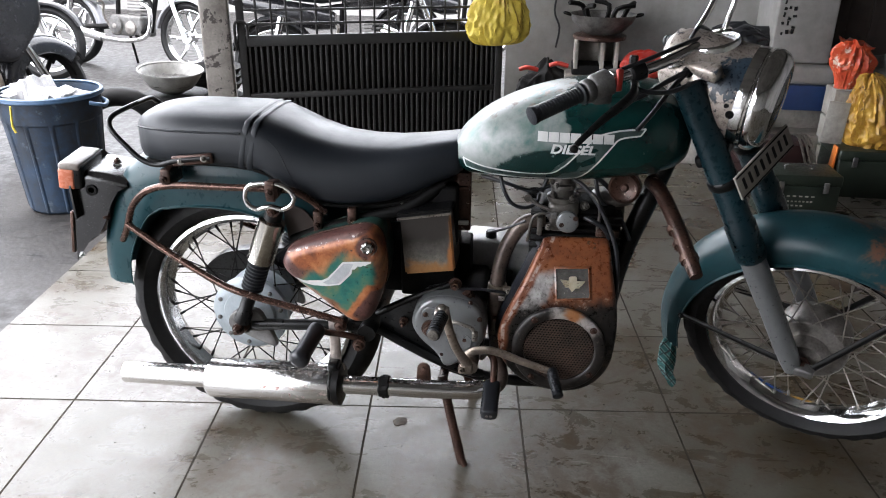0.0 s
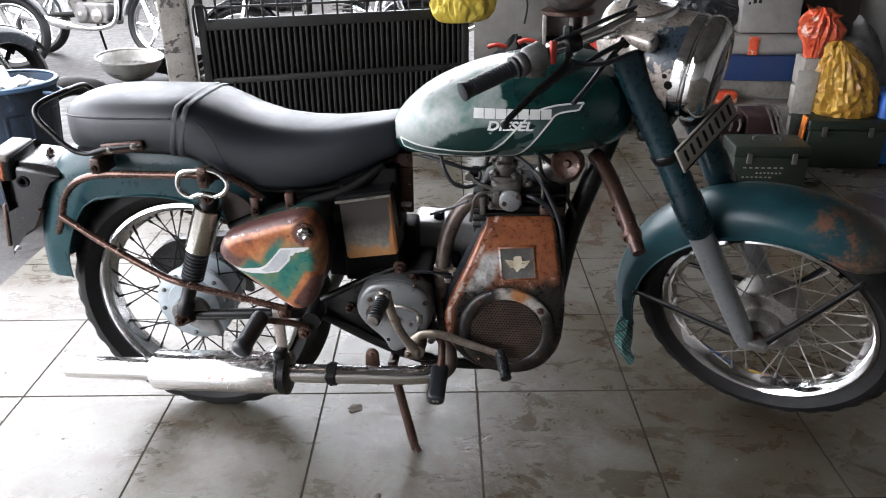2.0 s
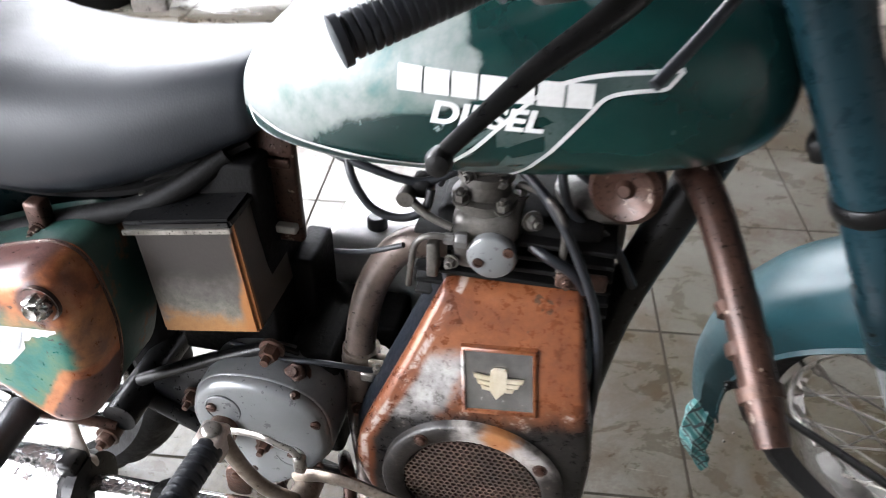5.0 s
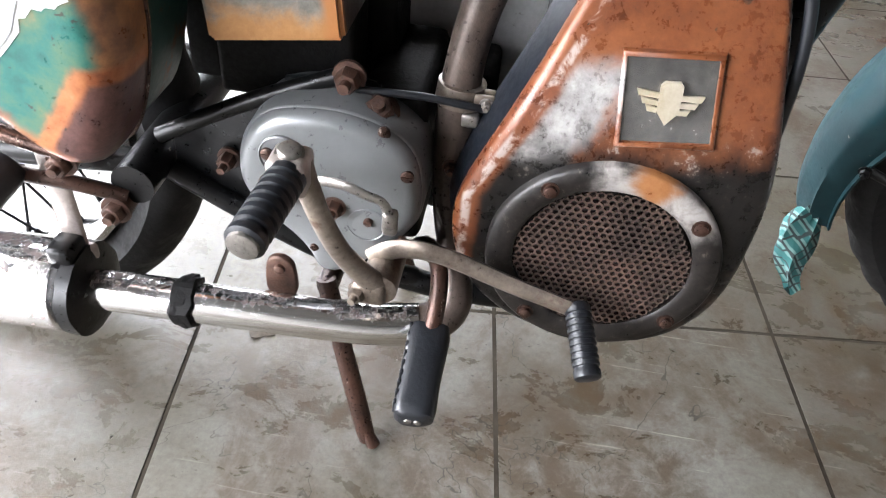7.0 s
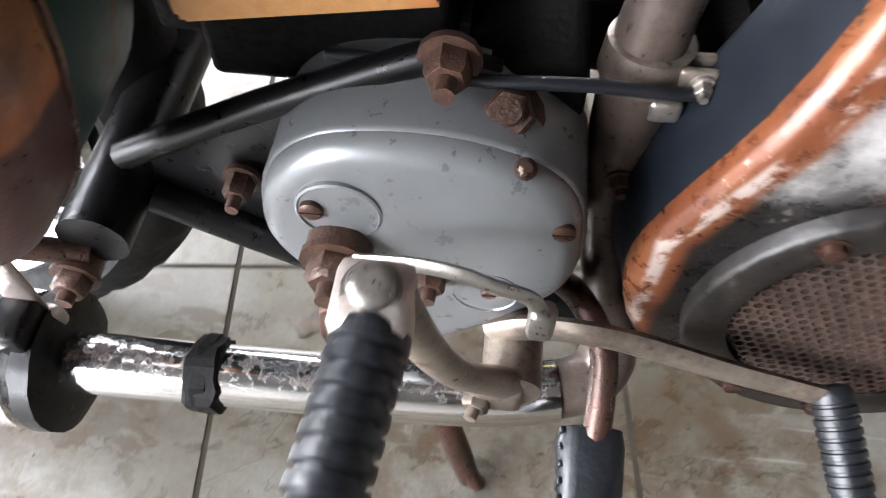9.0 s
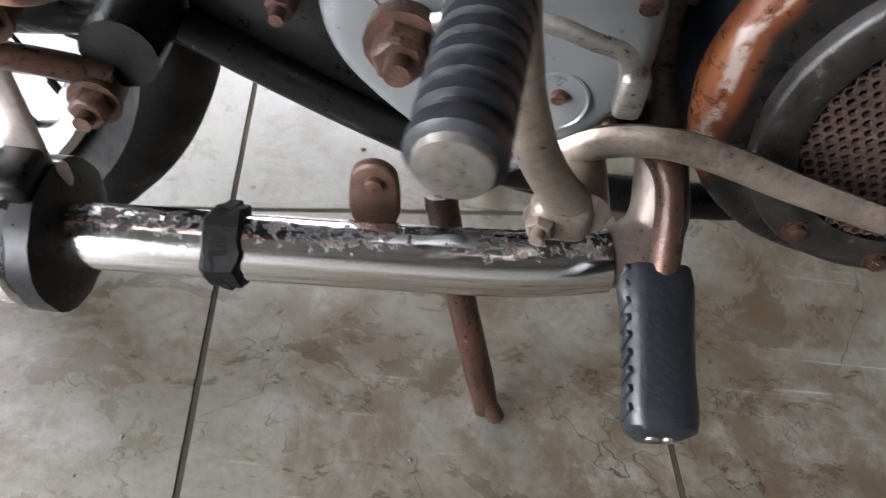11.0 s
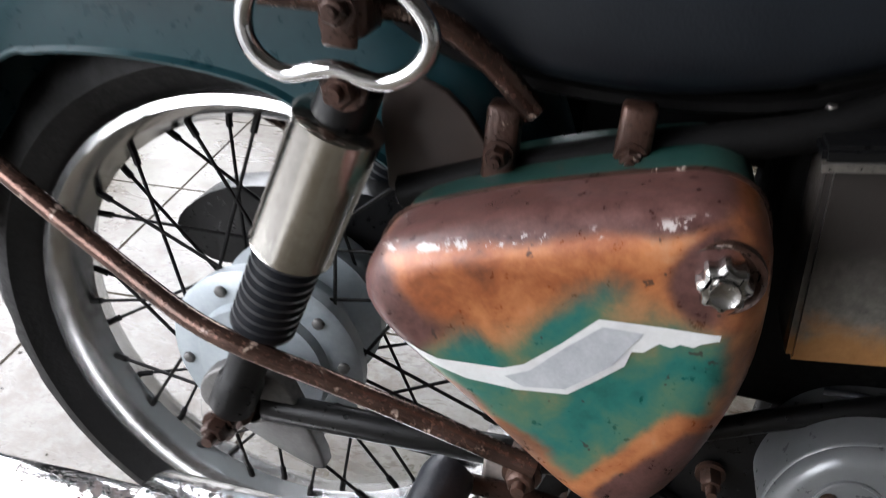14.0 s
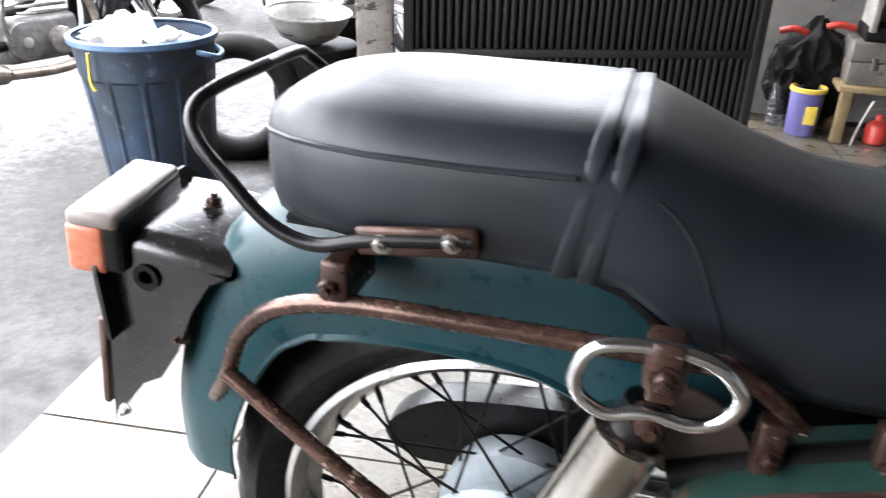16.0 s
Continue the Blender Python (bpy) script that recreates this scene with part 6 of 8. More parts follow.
# lamp nacelle: hollow shell tapering back to the yoke
def make_nacelle():
    """Bare warm-grey tin with brown specks; dark blue paint left in ragged patches on the flanks."""
    m, nt, bs, vec = base("flaked_nacelle_paint")
    n1, n2 = noise_at(nt, vec, 26.0, 9.0, 0.65, 0.3), noise_at(nt, vec, 120.0, 6.0, 0.7)
    away = []
    for p in ((1.085, -0.12, 0.985), (1.082, -0.139, 0.928), (1.02, -0.1, 0.90)):
        d = nt.nodes.new("ShaderNodeVectorMath")
        d.operation = "DISTANCE"
        nt.links.new(vec, d.inputs[0])
        d.inputs[1].default_value = p
        away.append(d.outputs["Value"])
    jit = fmath(nt, "MULTIPLY_ADD", n1, 0.16, -0.08)
    patch = step(nt, fmath(nt, "ADD", fmath(nt, "SUBTRACT", 0.052, away[0]), jit), 0.0, 0.003)
    low = step(nt, fmath(nt, "ADD", fmath(nt, "SUBTRACT", 0.045, away[2]), jit), 0.0, 0.003)
    rubbed = step(nt, fmath(nt, "ADD", fmath(nt, "SUBTRACT", 0.03, away[1]), jit), 0.0, 0.003)
    k = fmath(nt, "MULTIPLY", fmath(nt, "MAXIMUM", patch, low), fmath(nt, "SUBTRACT", 1.0, rubbed))
    tin = ramp(nt, noise_at(nt, vec, 14.0, 8.0, 0.6, 0.3), [(0.34, (0.16, 0.13, 0.11)), (0.62, (0.4, 0.35, 0.31))])
    tin = mix(nt, step(nt, n2, 0.6, 0.64), tin, (0.05, 0.035, 0.028))
    tin = mix(nt, step(nt, noise_at(nt, vec, 34.0, 9.0, 0.7, 0.3), 0.6, 0.625), tin, (0.02, 0.022, 0.028))
    paint = ramp(nt, n2, [(0.3, (0.008, 0.011, 0.018)), (0.7, (0.03, 0.05, 0.07))])
    finish(nt, bs, vec, mix(nt, k, tin, paint), ramp(nt, n2, [(0.3, 0.2), (0.7, 0.42)]), fmath(nt, "MULTIPLY", fmath(nt, "SUBTRACT", 1.0, k), 0.4), 0.12, 160)
    return m


M_NAC = make_nacelle()
LC, LD = Vector((1.138, 0, 0.952)), Vector((0.985, 0, -0.12)).normalized()
b = BM()
rings = []
for a, r, dz, sq in ((-0.175, 0.045, 0.035, 0.9), (-0.16, 0.066, 0.034, 0.92), (-0.125, 0.083, 0.026, 0.97), (-0.085, 0.094, 0.012, 1.0), (-0.05, 0.1, 0.004, 1.0), (-0.02, 0.103, 0, 1.0), (0.0, 0.103, 0, 1.0)):
    c = LC + LD * a + Vector((0, 0, dz))
    u, v = Vector((0, 1, 0)), LD.cross(Vector((0, 1, 0)))
    rings.append([c + u * math.cos(t) * r * sq + v * math.sin(t) * r for t in (2 * math.pi * j / 36 for j in range(36))])
loft(b, rings)
NC = part("lamp_nacelle", steered(b), M_NAC, bike, "headlamp nacelle, black paint flaked to bare grey", 40)
b = BM()
lathe(b, [(-0.004, 0.0965), (-0.004, 0.1023), (0.012, 0.1042), (0.02, 0.1042), (0.022, 0.09939), (0.025, 0.09939), (0.027, 0.1042), (0.033, 0.1066), (0.041, 0.1071), (0.05, 0.1052), (0.058, 0.1008), (0.065, 0.09457), (0.07, 0.08685), (0.072, 0.08009), (0.068, 0.0772), (0.05, 0.0772)], LC, LD, 48, caps=False)
part("headlamp_rim", steered(b), M_CHROME, NC, "chromed double headlamp rim")
mg, gnt, gbs, _ = base("lamp_glass")
gbs.inputs["Base Color"].default_value = (0.9, 0.92, 0.92, 1)
gbs.inputs["Roughness"].default_value = 0.05
gbs.inputs["Transmission Weight"].default_value = 1.0
b = BM()
lathe(b, [(0.06, 0.083), (0.067, 0.078), (0.073, 0.055), (0.077, 0.028), (0.078, 0.0)], LC, LD, 40)
part("headlamp_glass", steered(b), mg, NC, "clear fluted headlamp glass")
b = BM()
lathe(b, [(0.0, 0.0), (0.002, 0.03), (0.02, 0.058), (0.05, 0.079)], LC, LD, 32, caps=False)
part("reflector", steered(b), M_CHROME, NC)
M_HOLE = surf("black_opening", (0.002, 0.002, 0.002), (0.004, 0.004, 0.004), (0.8, 0.9), 0, 10, 0.0, 100, spec=0.1)
for p, n, r in (((1.075, -0.138, 0.942), (-0.4, -0.91, -0.11), 0.005), ((1.0835, -0.139, 0.9245), (-0.42, -0.87, -0.27), 0.0085), ((1.0, -0.093, 0.998), (-0.5, -0.84, 0.2), 0.0115), ((1.006, -0.102, 0.972), (-0.5, -0.85, 0.0), 0.009)):
    b = BM()
    lathe(b, [(-0.004, r), (0.0012, r), (0.0016, r * 0.8), (0.0012, 0.0)], Vector(p), n, 16)
    part("nacelle_hole", rough(b, 0.0008, 140), M_HOLE, NC)
PD = Vector((0.89, -0.42, -0.17)).normalized()
b = BM()
PL = Vector((1.05, -0.133, 1.003))
lathe(b, [(-0.062, 0.003), (-0.05, 0.01), (-0.036, 0.0155), (-0.02, 0.0185), (-0.006, 0.019), (0.0, 0.0188), (0.002, 0.017), (-0.002, 0.0155)], PL, PD, 24)
PS = part("pilot_lamp_stub", b, M_NAC, NC, "teardrop pilot lamp pod")
b = BM()
lathe(b, [(-0.002, 0.0157), (0.003, 0.0145), (0.007, 0.009), (0.0085, 0.0)], PL, PD, 20)
part("pilot_lens", b, M_STEEL, PS, "dull grey pilot lens")
b = BM()
lathe(b, [(-0.01, 0.056), (0.006, 0.0565), (0.011, 0.055), (0.012, 0.053), (0.01, 0.0512), (0.003, 0.0508), (0.003, 0.0492), (0.008, 0.0488), (0.009, 0.0475), (0.007, 0.0462), (-0.006, 0.0456)], Vector((1.06, 0, 1.047)), Vector((-0.22, 0, 0.97)), 40, caps=False)
part("speedometer_ring", steered(b), M_CHROME, NC, "empty chrome speedometer ring")
b = BM()
lathe(b, [(-0.016, 0.046), (-0.012, 0.046), (-0.0115, 0.0)], Vector((1.06, 0, 1.047)), Vector((-0.22, 0, 0.97)), 32)
part("speedometer_well", steered(b), M_HOLE, NC)
for y in (-0.055, 0.055):
    b = BM()
    lathe(b, [(-0.01, 0.03), (0.004, 0.03), (0.01, 0.024), (0.014, 0.012)], Vector((1.0, y, 1.03)), Vector((-0.35, 0, 0.93)), 24)
    part("fork_cap", steered(b), M_CHROME, NC)

# handlebar
BAR = [(1.03, -0.03, 1.045), (1.005, -0.075, 1.04), (0.94, -0.115, 1.015), (0.87, -0.145, 0.995), (0.79, -0.185, 0.967), (0.70, -0.245, 0.935)]
HB = bike_tube("handlebar", [(1.04, 0.42, 0.985), (1.1, 0.34, 1.01), (1.13, 0.22, 1.04), (1.1, 0.1, 1.05), (1.05, 0.02, 1.045)] + BAR, 0.011, M_CHROME, 5, 12, "chromed handlebar turned to the right")
for lo, hi in (((0.79, -0.185, 0.967), (0.692, -0.25, 0.932)), ((1.1, 0.34, 1.01), (1.03, 0.435, 0.98))):
    p, q = Vector(lo), Vector(hi)
    b = BM()
    L = (q - p).length
    prof = [(0, 0.016), (0.003, 0.022), (0.008, 0.022), (0.01, 0.0165)]
    for i in range(16):
        a = 0.012 + (L - 0.02) * i / 16
        prof += [(a, 0.0165), (a + 0.004, 0.0165), (a + 0.005, 0.0148), (a + 0.0068, 0.0148)]
    prof += [(L - 0.006, 0.0185), (L, 0.0185), (L + 0.001, 0.012)]
    lathe(b, prof, p, q - p, 24)
    part("grip", b, M_RUBBER, HB, "black knurled rubber grip")
b = BM()
d = Vector((0.098, 0.062, 0.035)).normalized()
p = Vector((0.79, -0.185, 0.967))
lathe(b, [(0.0, 0.02), (0.004, 0.024), (0.016, 0.024), (0.02, 0.021), (0.026, 0.027), (0.058, 0.028), (0.062, 0.02), (0.07, 0.014)], p, d, 24)
box(b, (-0.02, -0.02, -0.035), (0.02, 0.02, 0.0), 0.006, Matrix.Translation(p + d * 0.04) @ Matrix.Rotation(radians(32), 4, "Z"))
part("throttle_housing", b, M_GREASE, HB, "grey throttle and switch housing")
b = BM()
box(b, (-0.008, -0.028, -0.018), (0.006, -0.018, 0.026), 0.003, Matrix.Translation(p + d * 0.07) @ Matrix.Rotation(radians(32), 4, "Z"))
part("red_switch", b, M_RED, HB)
b = BM()
tube(b, [(0.89, -0.165, 0.985), (0.885, -0.21, 0.975), (0.86, -0.25, 0.96), (0.825, -0.28, 0.938), (0.795, -0.302, 0.912), (0.778, -0.313, 0.896)], [0.011, 0.011, 0.0095, 0.0075, 0.006, 0.0055], 10, 5, flat=0.6)
lathe(b, [(-0.009, 0.003), (-0.007, 0.0075), (0, 0.009), (0.007, 0.0075), (0.009, 0.003)], (0.775, -0.314, 0.89), (0, -1, 0), 14)
part("brake_lever", b, M_BLACK, HB, "black brake lever with a ball end")
b = BM()
lathe(b, [(-0.016, 0.016), (-0.013, 0.019), (0.013, 0.019), (0.016, 0.016)], Vector((0.895, -0.135, 1.003)), (0.8, 0.35, 0.25), 18)
nut(b, (0.885, -0.14, 1.02), (0, 0, 1), 0.009, 0.016)
part("lever_clamp", b, M_BLACK, HB)
for pts, r in (([(0.88, -0.19, 0.985), (0.91, -0.19, 0.975), (0.96, -0.16, 0.97), (1.02, -0.12, 0.985), (1.06, -0.1, 0.98)], 0.005), ([(0.86, -0.16, 1.01), (0.92, -0.13, 1.03), (0.98, -0.09, 1.05), (1.03, -0.04, 1.06)], 0.0045),
               ([(0.86, -0.2, 0.95), (0.91, -0.17, 0.965), (0.96, -0.13, 0.987), (1.0, -0.093, 0.999)], 0.0055), ([(0.9, -0.2, 0.9), (0.935, -0.165, 0.935), (0.97, -0.125, 0.975), (1.0, -0.093, 0.997)], 0.005), ([(1.0, -0.05, 1.05), (1.02, -0.04, 1.08), (1.06, 0.02, 1.06), (1.1, 0.05, 1.02)], 0.004)):
    bike_tube("control_cable", pts, r, M_RUBBER, 6, 8, parent=HB)
for pts in ([(1.02, 0.03, 1.05), (1.05, 0.05, 1.10), (1.07, 0.06, 1.16), (1.08, 0.08, 1.24)], [(1.12, 0.2, 1.05), (1.13, 0.19, 1.1), (1.15, 0.2, 1.17), (1.2, 0.22, 1.25)]):
    bike_tube("mirror_stalk", pts, 0.0065, M_CHROME, 5, 10, parent=HB)

# number plate across the nacelle's underside
b = BM()
pu, pw = Vector((0.118, 0.131, 0.082)).normalized(), Vector((0.03, 0.011, -0.048)).normalized()
pw = (pw - pu * pw.dot(pu)).normalized()
pn = pu.cross(-pw).normalized()
PM = Matrix.Translation((1.18, -0.093, 0.818)) @ Matrix((pu, -pn, -pw)).transposed().to_4x4()
box(b, (-0.1, -0.003, -0.028), (0.1, 0.003, 0.028), 0.002, PM)
NP = part("number_plate", b, M_CARD, bike, "white front number plate with black bars")
for i in range(8):
    x = -0.083 + i * 0.0225
    b = BM()
    box(b, (x, -0.0042, -0.012), (x + 0.0075, 0.0042, 0.014), 0, PM)
    part("plate_bar", b, M_DARK, NP)
b = BM()
for z in (-0.024, 0.024):
    box(b, (-0.097, -0.0042, z - 0.0015), (0.097, 0.0042, z + 0.0015), 0, PM)
part("plate_border", b, M_DARK, NP)

# rag tied to the tail of the front mudguard
b = BM()
rag_c = Vector((1.108, 0.185, 0.182))
rings = []
for i in range(9):
    f = i / 8
    w = 0.013 + 0.017 * math.sin(math.pi * min(1, f * 1.15)) * (1 if f < 0.8 else (1 - f) * 5)
    c = rag_c + Vector((-0.012 - 0.012 * math.sin(2.5 * f) + 0.03 * f * f, -0.02, 0.06 - 0.15 * f))
    ring = []
    for k in range(14):
        a = 2 * math.pi * k / 14
        q = 1 + 0.22 * math.sin(k * 2.4 + i * 0.6)
        ring.append(c + Vector((math.cos(a) * w * 0.75 * q, math.sin(a) * w * 0.9 * q, 0.008 * math.sin(k * 1.7))))
    rings.append(ring)
loft(b, rings)


def make_rag():
    m, nt, bs, vec = base("teal_checked_cloth")
    x, y, z = nd(nt, "ShaderNodeSeparateXYZ", {0: vec}).outputs
    lines = []
    for sx in (1.0, -1.0):
        u = fmath(nt, "MULTIPLY_ADD", fmath(nt, "ADD", x, fmath(nt, "MULTIPLY", y, 0.5)), sx * 42.0, fmath(nt, "MULTIPLY", z, 38.0))
        lines.append(fmath(nt, "ABSOLUTE", fmath(nt, "SUBTRACT", fmath(nt, "FRACT", u), 0.5)))
    c = mix(nt, step(nt, lines[0], 0.2, 0.26), (0.012, 0.12, 0.115), (0.17, 0.3, 0.28))
    c = mix(nt, step(nt, fmath(nt, "MAXIMUM", lines[0], lines[1]), 0.4, 0.43), c, (0.012, 0.014, 0.014))
    c = mix(nt, noise_at(nt, vec, 60.0), c, mix(nt, 0.5, c, (0.03, 0.06, 0.06)))
    finish(nt, bs, vec, c, 0.85, 0.0, 0.3, 400.0)
    return m


part("rag", b, make_rag(), FG, "teal checked cloth knotted on the mudguard", 60)

# ---- tail lamp and number plate bracket ----
b = BM()
rings = []
for x, w, zt, zl in ((-0.392, 0.1, 0.716, 0.478), (-0.382, 0.1, 0.7155, 0.5), (-0.362, 0.1, 0.7145, 0.538), (-0.345, 0.099, 0.7125, 0.55), (-0.328, 0.0975, 0.7095, 0.585), (-0.31, 0.0955, 0.706, 0.635), (-0.29, 0.093, 0.701, 0.667), (-0.266, 0.09, 0.694, 0.68)):
    slope = 0.14 * min(1.0, max(0.0, (-0.3 - x) / 0.09))
    skins = []
    for inner in (0.0, 0.0028):
        r, lo, hi, top = 0.02 - inner, -w + inner, 0.062 - inner, zt - inner
        arc = [(lo, zl)] + [(lo + r - r * math.cos(a), top - r + r * math.sin(a)) for a in (math.pi * k / 12 for k in range(7))]
        arc += [(hi - r + r * math.sin(a), top - r + r * math.cos(a)) for a in (math.pi * k / 12 for k in range(7))] + [(hi, zl)]
        skins.append(arc)
    rings.append([(x - slope * (zt - z), y, z) for y, z in skins[0] + skins[1][::-1]])
loft(b, rings)
TB = part("tail_bracket", b, surf("glossy_worn_black", (0.004, 0.004, 0.0045), (0.012, 0.011, 0.0105), (0.15, 0.3), 0.0, 18, 0.08, 160, ((0.16, 0.1, 0.08), 0.33, 22, 0.6), spec=0.7), bike, "black pressed tail lamp bracket with a rounded glossy top")
b = BM()
pillow(b, [(-0.118, 0.6), (-0.12, 0.68), (-0.105, 0.715), (-0.07, 0.73), (0.04, 0.73), (0.066, 0.71), (0.07, 0.6)], 0.0, 0.006, 0.002, 1, 2)
bmesh.ops.transform(b, matrix=Matrix.Translation((-0.392, 0, 0)) @ Matrix.Rotation(radians(90), 4, "Z"), verts=b.verts)
part("bracket_flange", b, M_BLACK, TB)
b = BM()
TM = Matrix.Translation((-0.396, -0.048, 0.708)) @ Matrix.Rotation(radians(6), 4, "Y") @ Matrix.Rotation(radians(9), 4, "Z") @ Matrix.Diagonal((0.95, 0.93, 0.9, 1))
box(b, (-0.008, -0.072, -0.036), (0.022, 0.07, 0.031), 0.008, TM, 3)
TL = part("tail_lamp", b, M_BLACK, bike, "rectangular tail lamp with a faded orange lens")
b = BM()
box(b, (-0.036, -0.075, -0.037), (0.004, 0.073, 0.02), 0.006, TM, 3)
part("lens", b, M_ORANGE, TL, "faded orange lens")
b = BM()
box(b, (-0.034, -0.076, 0.017), (0.019, 0.072, 0.036), 0.007, TM, 3)
part("lens_top", b, M_CREAM, TL, "milky white top of the lens")
b = BM()
RM = Matrix.Translation((-0.424, 0, 0.56)) @ Matrix.Rotation(radians(8), 4, "Y")
box(b, (-0.004, -0.1, -0.06), (0.004, 0.065, 0.05), 0.0015, RM)
part("rear_plate", b, M_RUSTO, TB, "rusty yellowed edge of the rear number plate")
for p, dd, r in (((-0.329, -0.009, 0.713), (0.15, 0, 1), 0.008), ((-0.33, -0.088, 0.60), (-0.2, -1, 0), 0.007), ((-0.352, -0.101, 0.67), (0, -1, 0), 0.014), ((-0.408, -0.1, 0.498), (0, -1, 0), 0.005)):
    b = BM()
    if r > 0.01:
        lathe(b, [(0, r), (0.002, r), (0.002, r * 0.6), (0.0, r * 0.5)], p, dd, 16)
        part("bracket_hole", b, M_DARK, TB)
    else:
        bolt(b, p, dd, r, 0.01)
        part("bracket_bolt", b, M_RUST if r > 0.006 else M_WHITE, TB)

# ---- tank trim ----
LINE = [(0.545, 0.797), (0.60, 0.787), (0.68, 0.782), (0.735, 0.785), (0.765, 0.806), (0.80, 0.845), (0.83, 0.872), (0.87, 0.884), (0.925, 0.888)]
LOWL = [(0.552, 0.778), (0.60, 0.771), (0.68, 0.767), (0.77, 0.768), (0.80, 0.778), (0.83, 0.812), (0.858, 0.85), (0.875, 0.868), (0.915, 0.874)]
fill = [(p.x, p.y) for p in curve([(x, z, 0) for x, z in LINE], 4)] + [(p.x, p.y) for p in curve([(x, z, 0) for x, z in LOWL], 4)][::-1]
decal("tank_flash", tank_tree, fill, M_GHOST, TANK_OB, 0.0008, 2, "dark green flash between white lines")
for ln in (LINE, LOWL, [LINE[-1], LOWL[-1]], [LINE[0], LOWL[0]]):
    pts = [(p.x, p.y) for p in curve([(x, z, 0) for x, z in ln], 5)] if len(ln) > 2 else ln
    decal("tank_stripe", tank_tree, band(pts, 0.0034), M_WHITE, TANK_OB, 0.0015, 1, "white pinstripe")
# the maker's name as plain white blocks
for i in range(7):
    x = 0.706 + i * 0.0225
    decal("name_block", tank_tree, [(x, 0.877), (x + 0.0205, 0.877), (x + 0.0205, 0.857), (x, 0.857)], M_WHITE, TANK_OB, 0.0022, 3)
txt = bpy.data.curves.new("word", "FONT")
txt.body, txt.size, txt.shear, txt.offset = "DIESEL", 0.026, 0.2, 0.0009
tob = bpy.data.objects.new("word", txt)
scene.collection.objects.link(tob)
dg = bpy.context.evaluated_depsgraph_get()
tme = bpy.data.meshes.new_from_object(tob.evaluated_get(dg))
b = BM()
b.from_mesh(tme)
bpy.data.objects.remove(tob)
bmesh.ops.triangulate(b, faces=b.faces[:])
for v in b.verts:
    h = on_tree(tank_tree, 0.733 + v.co.x * 1.2, 0.834 + v.co.y, 0.0024)
    if h is not None:
        v.co = h
part("word_diesel", b, M_WHITE, TANK_OB, "white lettering DIESEL")
b = BM()
lathe(b, [(-0.004, 0.036), (0.006, 0.036), (0.012, 0.032), (0.015, 0.012)], (0.88, 0.0, 0.967), (0, 0, 1), 28)
part("filler_cap", b, M_CHROME, TANK_OB)


# ---- gate ----
gate = thing("slatted_gate", "dark grey steel slatted gate with an open grid above", "gate", GATE)
GW = 1.40
for x in (0.0, GW):
    b = BM()
    box(b, (x - 0.02, -0.02, 0.03), (x + 0.02, 0.02, 1.6), 0.004)
    part("gate_post", b, M_GATE, gate)
for z, h in ((0.055, 0.03), (0.375, 0.03), (0.665, 0.055), (1.55, 0.04)):
    b = BM()
    box(b, (0.02, -0.015, z - h / 2), (GW - 0.02, 0.015, z + h / 2), 0.003)
    part("gate_rail", b, M_GATE, gate)
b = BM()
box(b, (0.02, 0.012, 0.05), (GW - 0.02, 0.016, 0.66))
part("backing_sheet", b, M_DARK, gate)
b = BM()
box(b, (-0.0072, -0.007, 0.0), (0.0072, 0.006, 0.3), 0.003)
me = part("slat", b, M_GATE, gate).data
first = [o for o in gate.children if o.name.startswith("slat")][0]
k = 44
for i in range(k):
    x = 0.035 + (GW - 0.07) * i / (k - 1)
    for j, (z0, z1) in enumerate(((0.07, 0.36), (0.39, 0.638))):
        m = Matrix.Translation((x, 0, z0)) @ Matrix.Diagonal((1, 1, (z1 - z0) / 0.3, 1))
        if i == 0 and j == 0:
            first.matrix_basis = m
        else:
            shared("slat", me, gate, m)
b = BM()
box(b, (0.02, -0.006, -0.006), (GW - 0.02, 0.006, 0.006), 0.002)
me = part("grid_bar", b, M_GATE, gate).data
o = [o for o in gate.children if o.name.startswith("grid_bar")][0]
o.matrix_basis = Matrix.Translation((0, 0, 0.75))
for z in (0.82, 0.9, 0.98):
    shared("grid_bar", me, gate, Matrix.Translation((0, 0, z)))
b = BM()
tube(b, [(0, 0, 0.69), (0, 0, 1.53)], 0.006, 8)
me = part("upright", b, M_GATE, gate).data
o = [o for o in gate.children if o.name.startswith("upright")][0]
o.matrix_basis = Matrix.Translation((0.08, 0, 0))
for i in range(1, 17):
    shared("upright", me, gate, Matrix.Translation((0.08 + i * 0.0775, 0, 0)))
b = BM()
tube(b, [(-0.03, -0.03, 0.62), (-0.03, -0.035, 0.75), (0.0, -0.04, 0.77), (0.03, -0.035, 0.75), (0.03, -0.03, 0.68)], 0.007, 8, 4)
part("gate_hook", b, M_GATE, gate)

# ---- blue bin ----
bn = thing("rubbish_bin", "scuffed dark blue plastic bin with a bright blue rim", "bin", pose(-1.55, 1.52, -0.02) @ Matrix.Diagonal((0.87, 0.87, 0.96, 1)))
b = BM()
rings = []
for z, r in ((0, 0.19), (0.01, 0.2), (0.3, 0.225), (0.44, 0.24), (0.45, 0.247), (0.47, 0.247), (0.56, 0.257)):
    rings.append([(math.cos(a) * (r + rib), math.sin(a) * (r + rib), z) for a, rib in ((2 * math.pi * j / 168, 0.0055 if j % 14 in (0, 1) and z < 0.445 else 0.0) for j in range(168))])
for z, r in ((0.56, 0.25), (0.3, 0.215), (0.02, 0.19)):
    rings.append([(math.cos(a) * r, math.sin(a) * r, z) for a in (2 * math.pi * j / 168 for j in range(168))])
loft(b, rings)
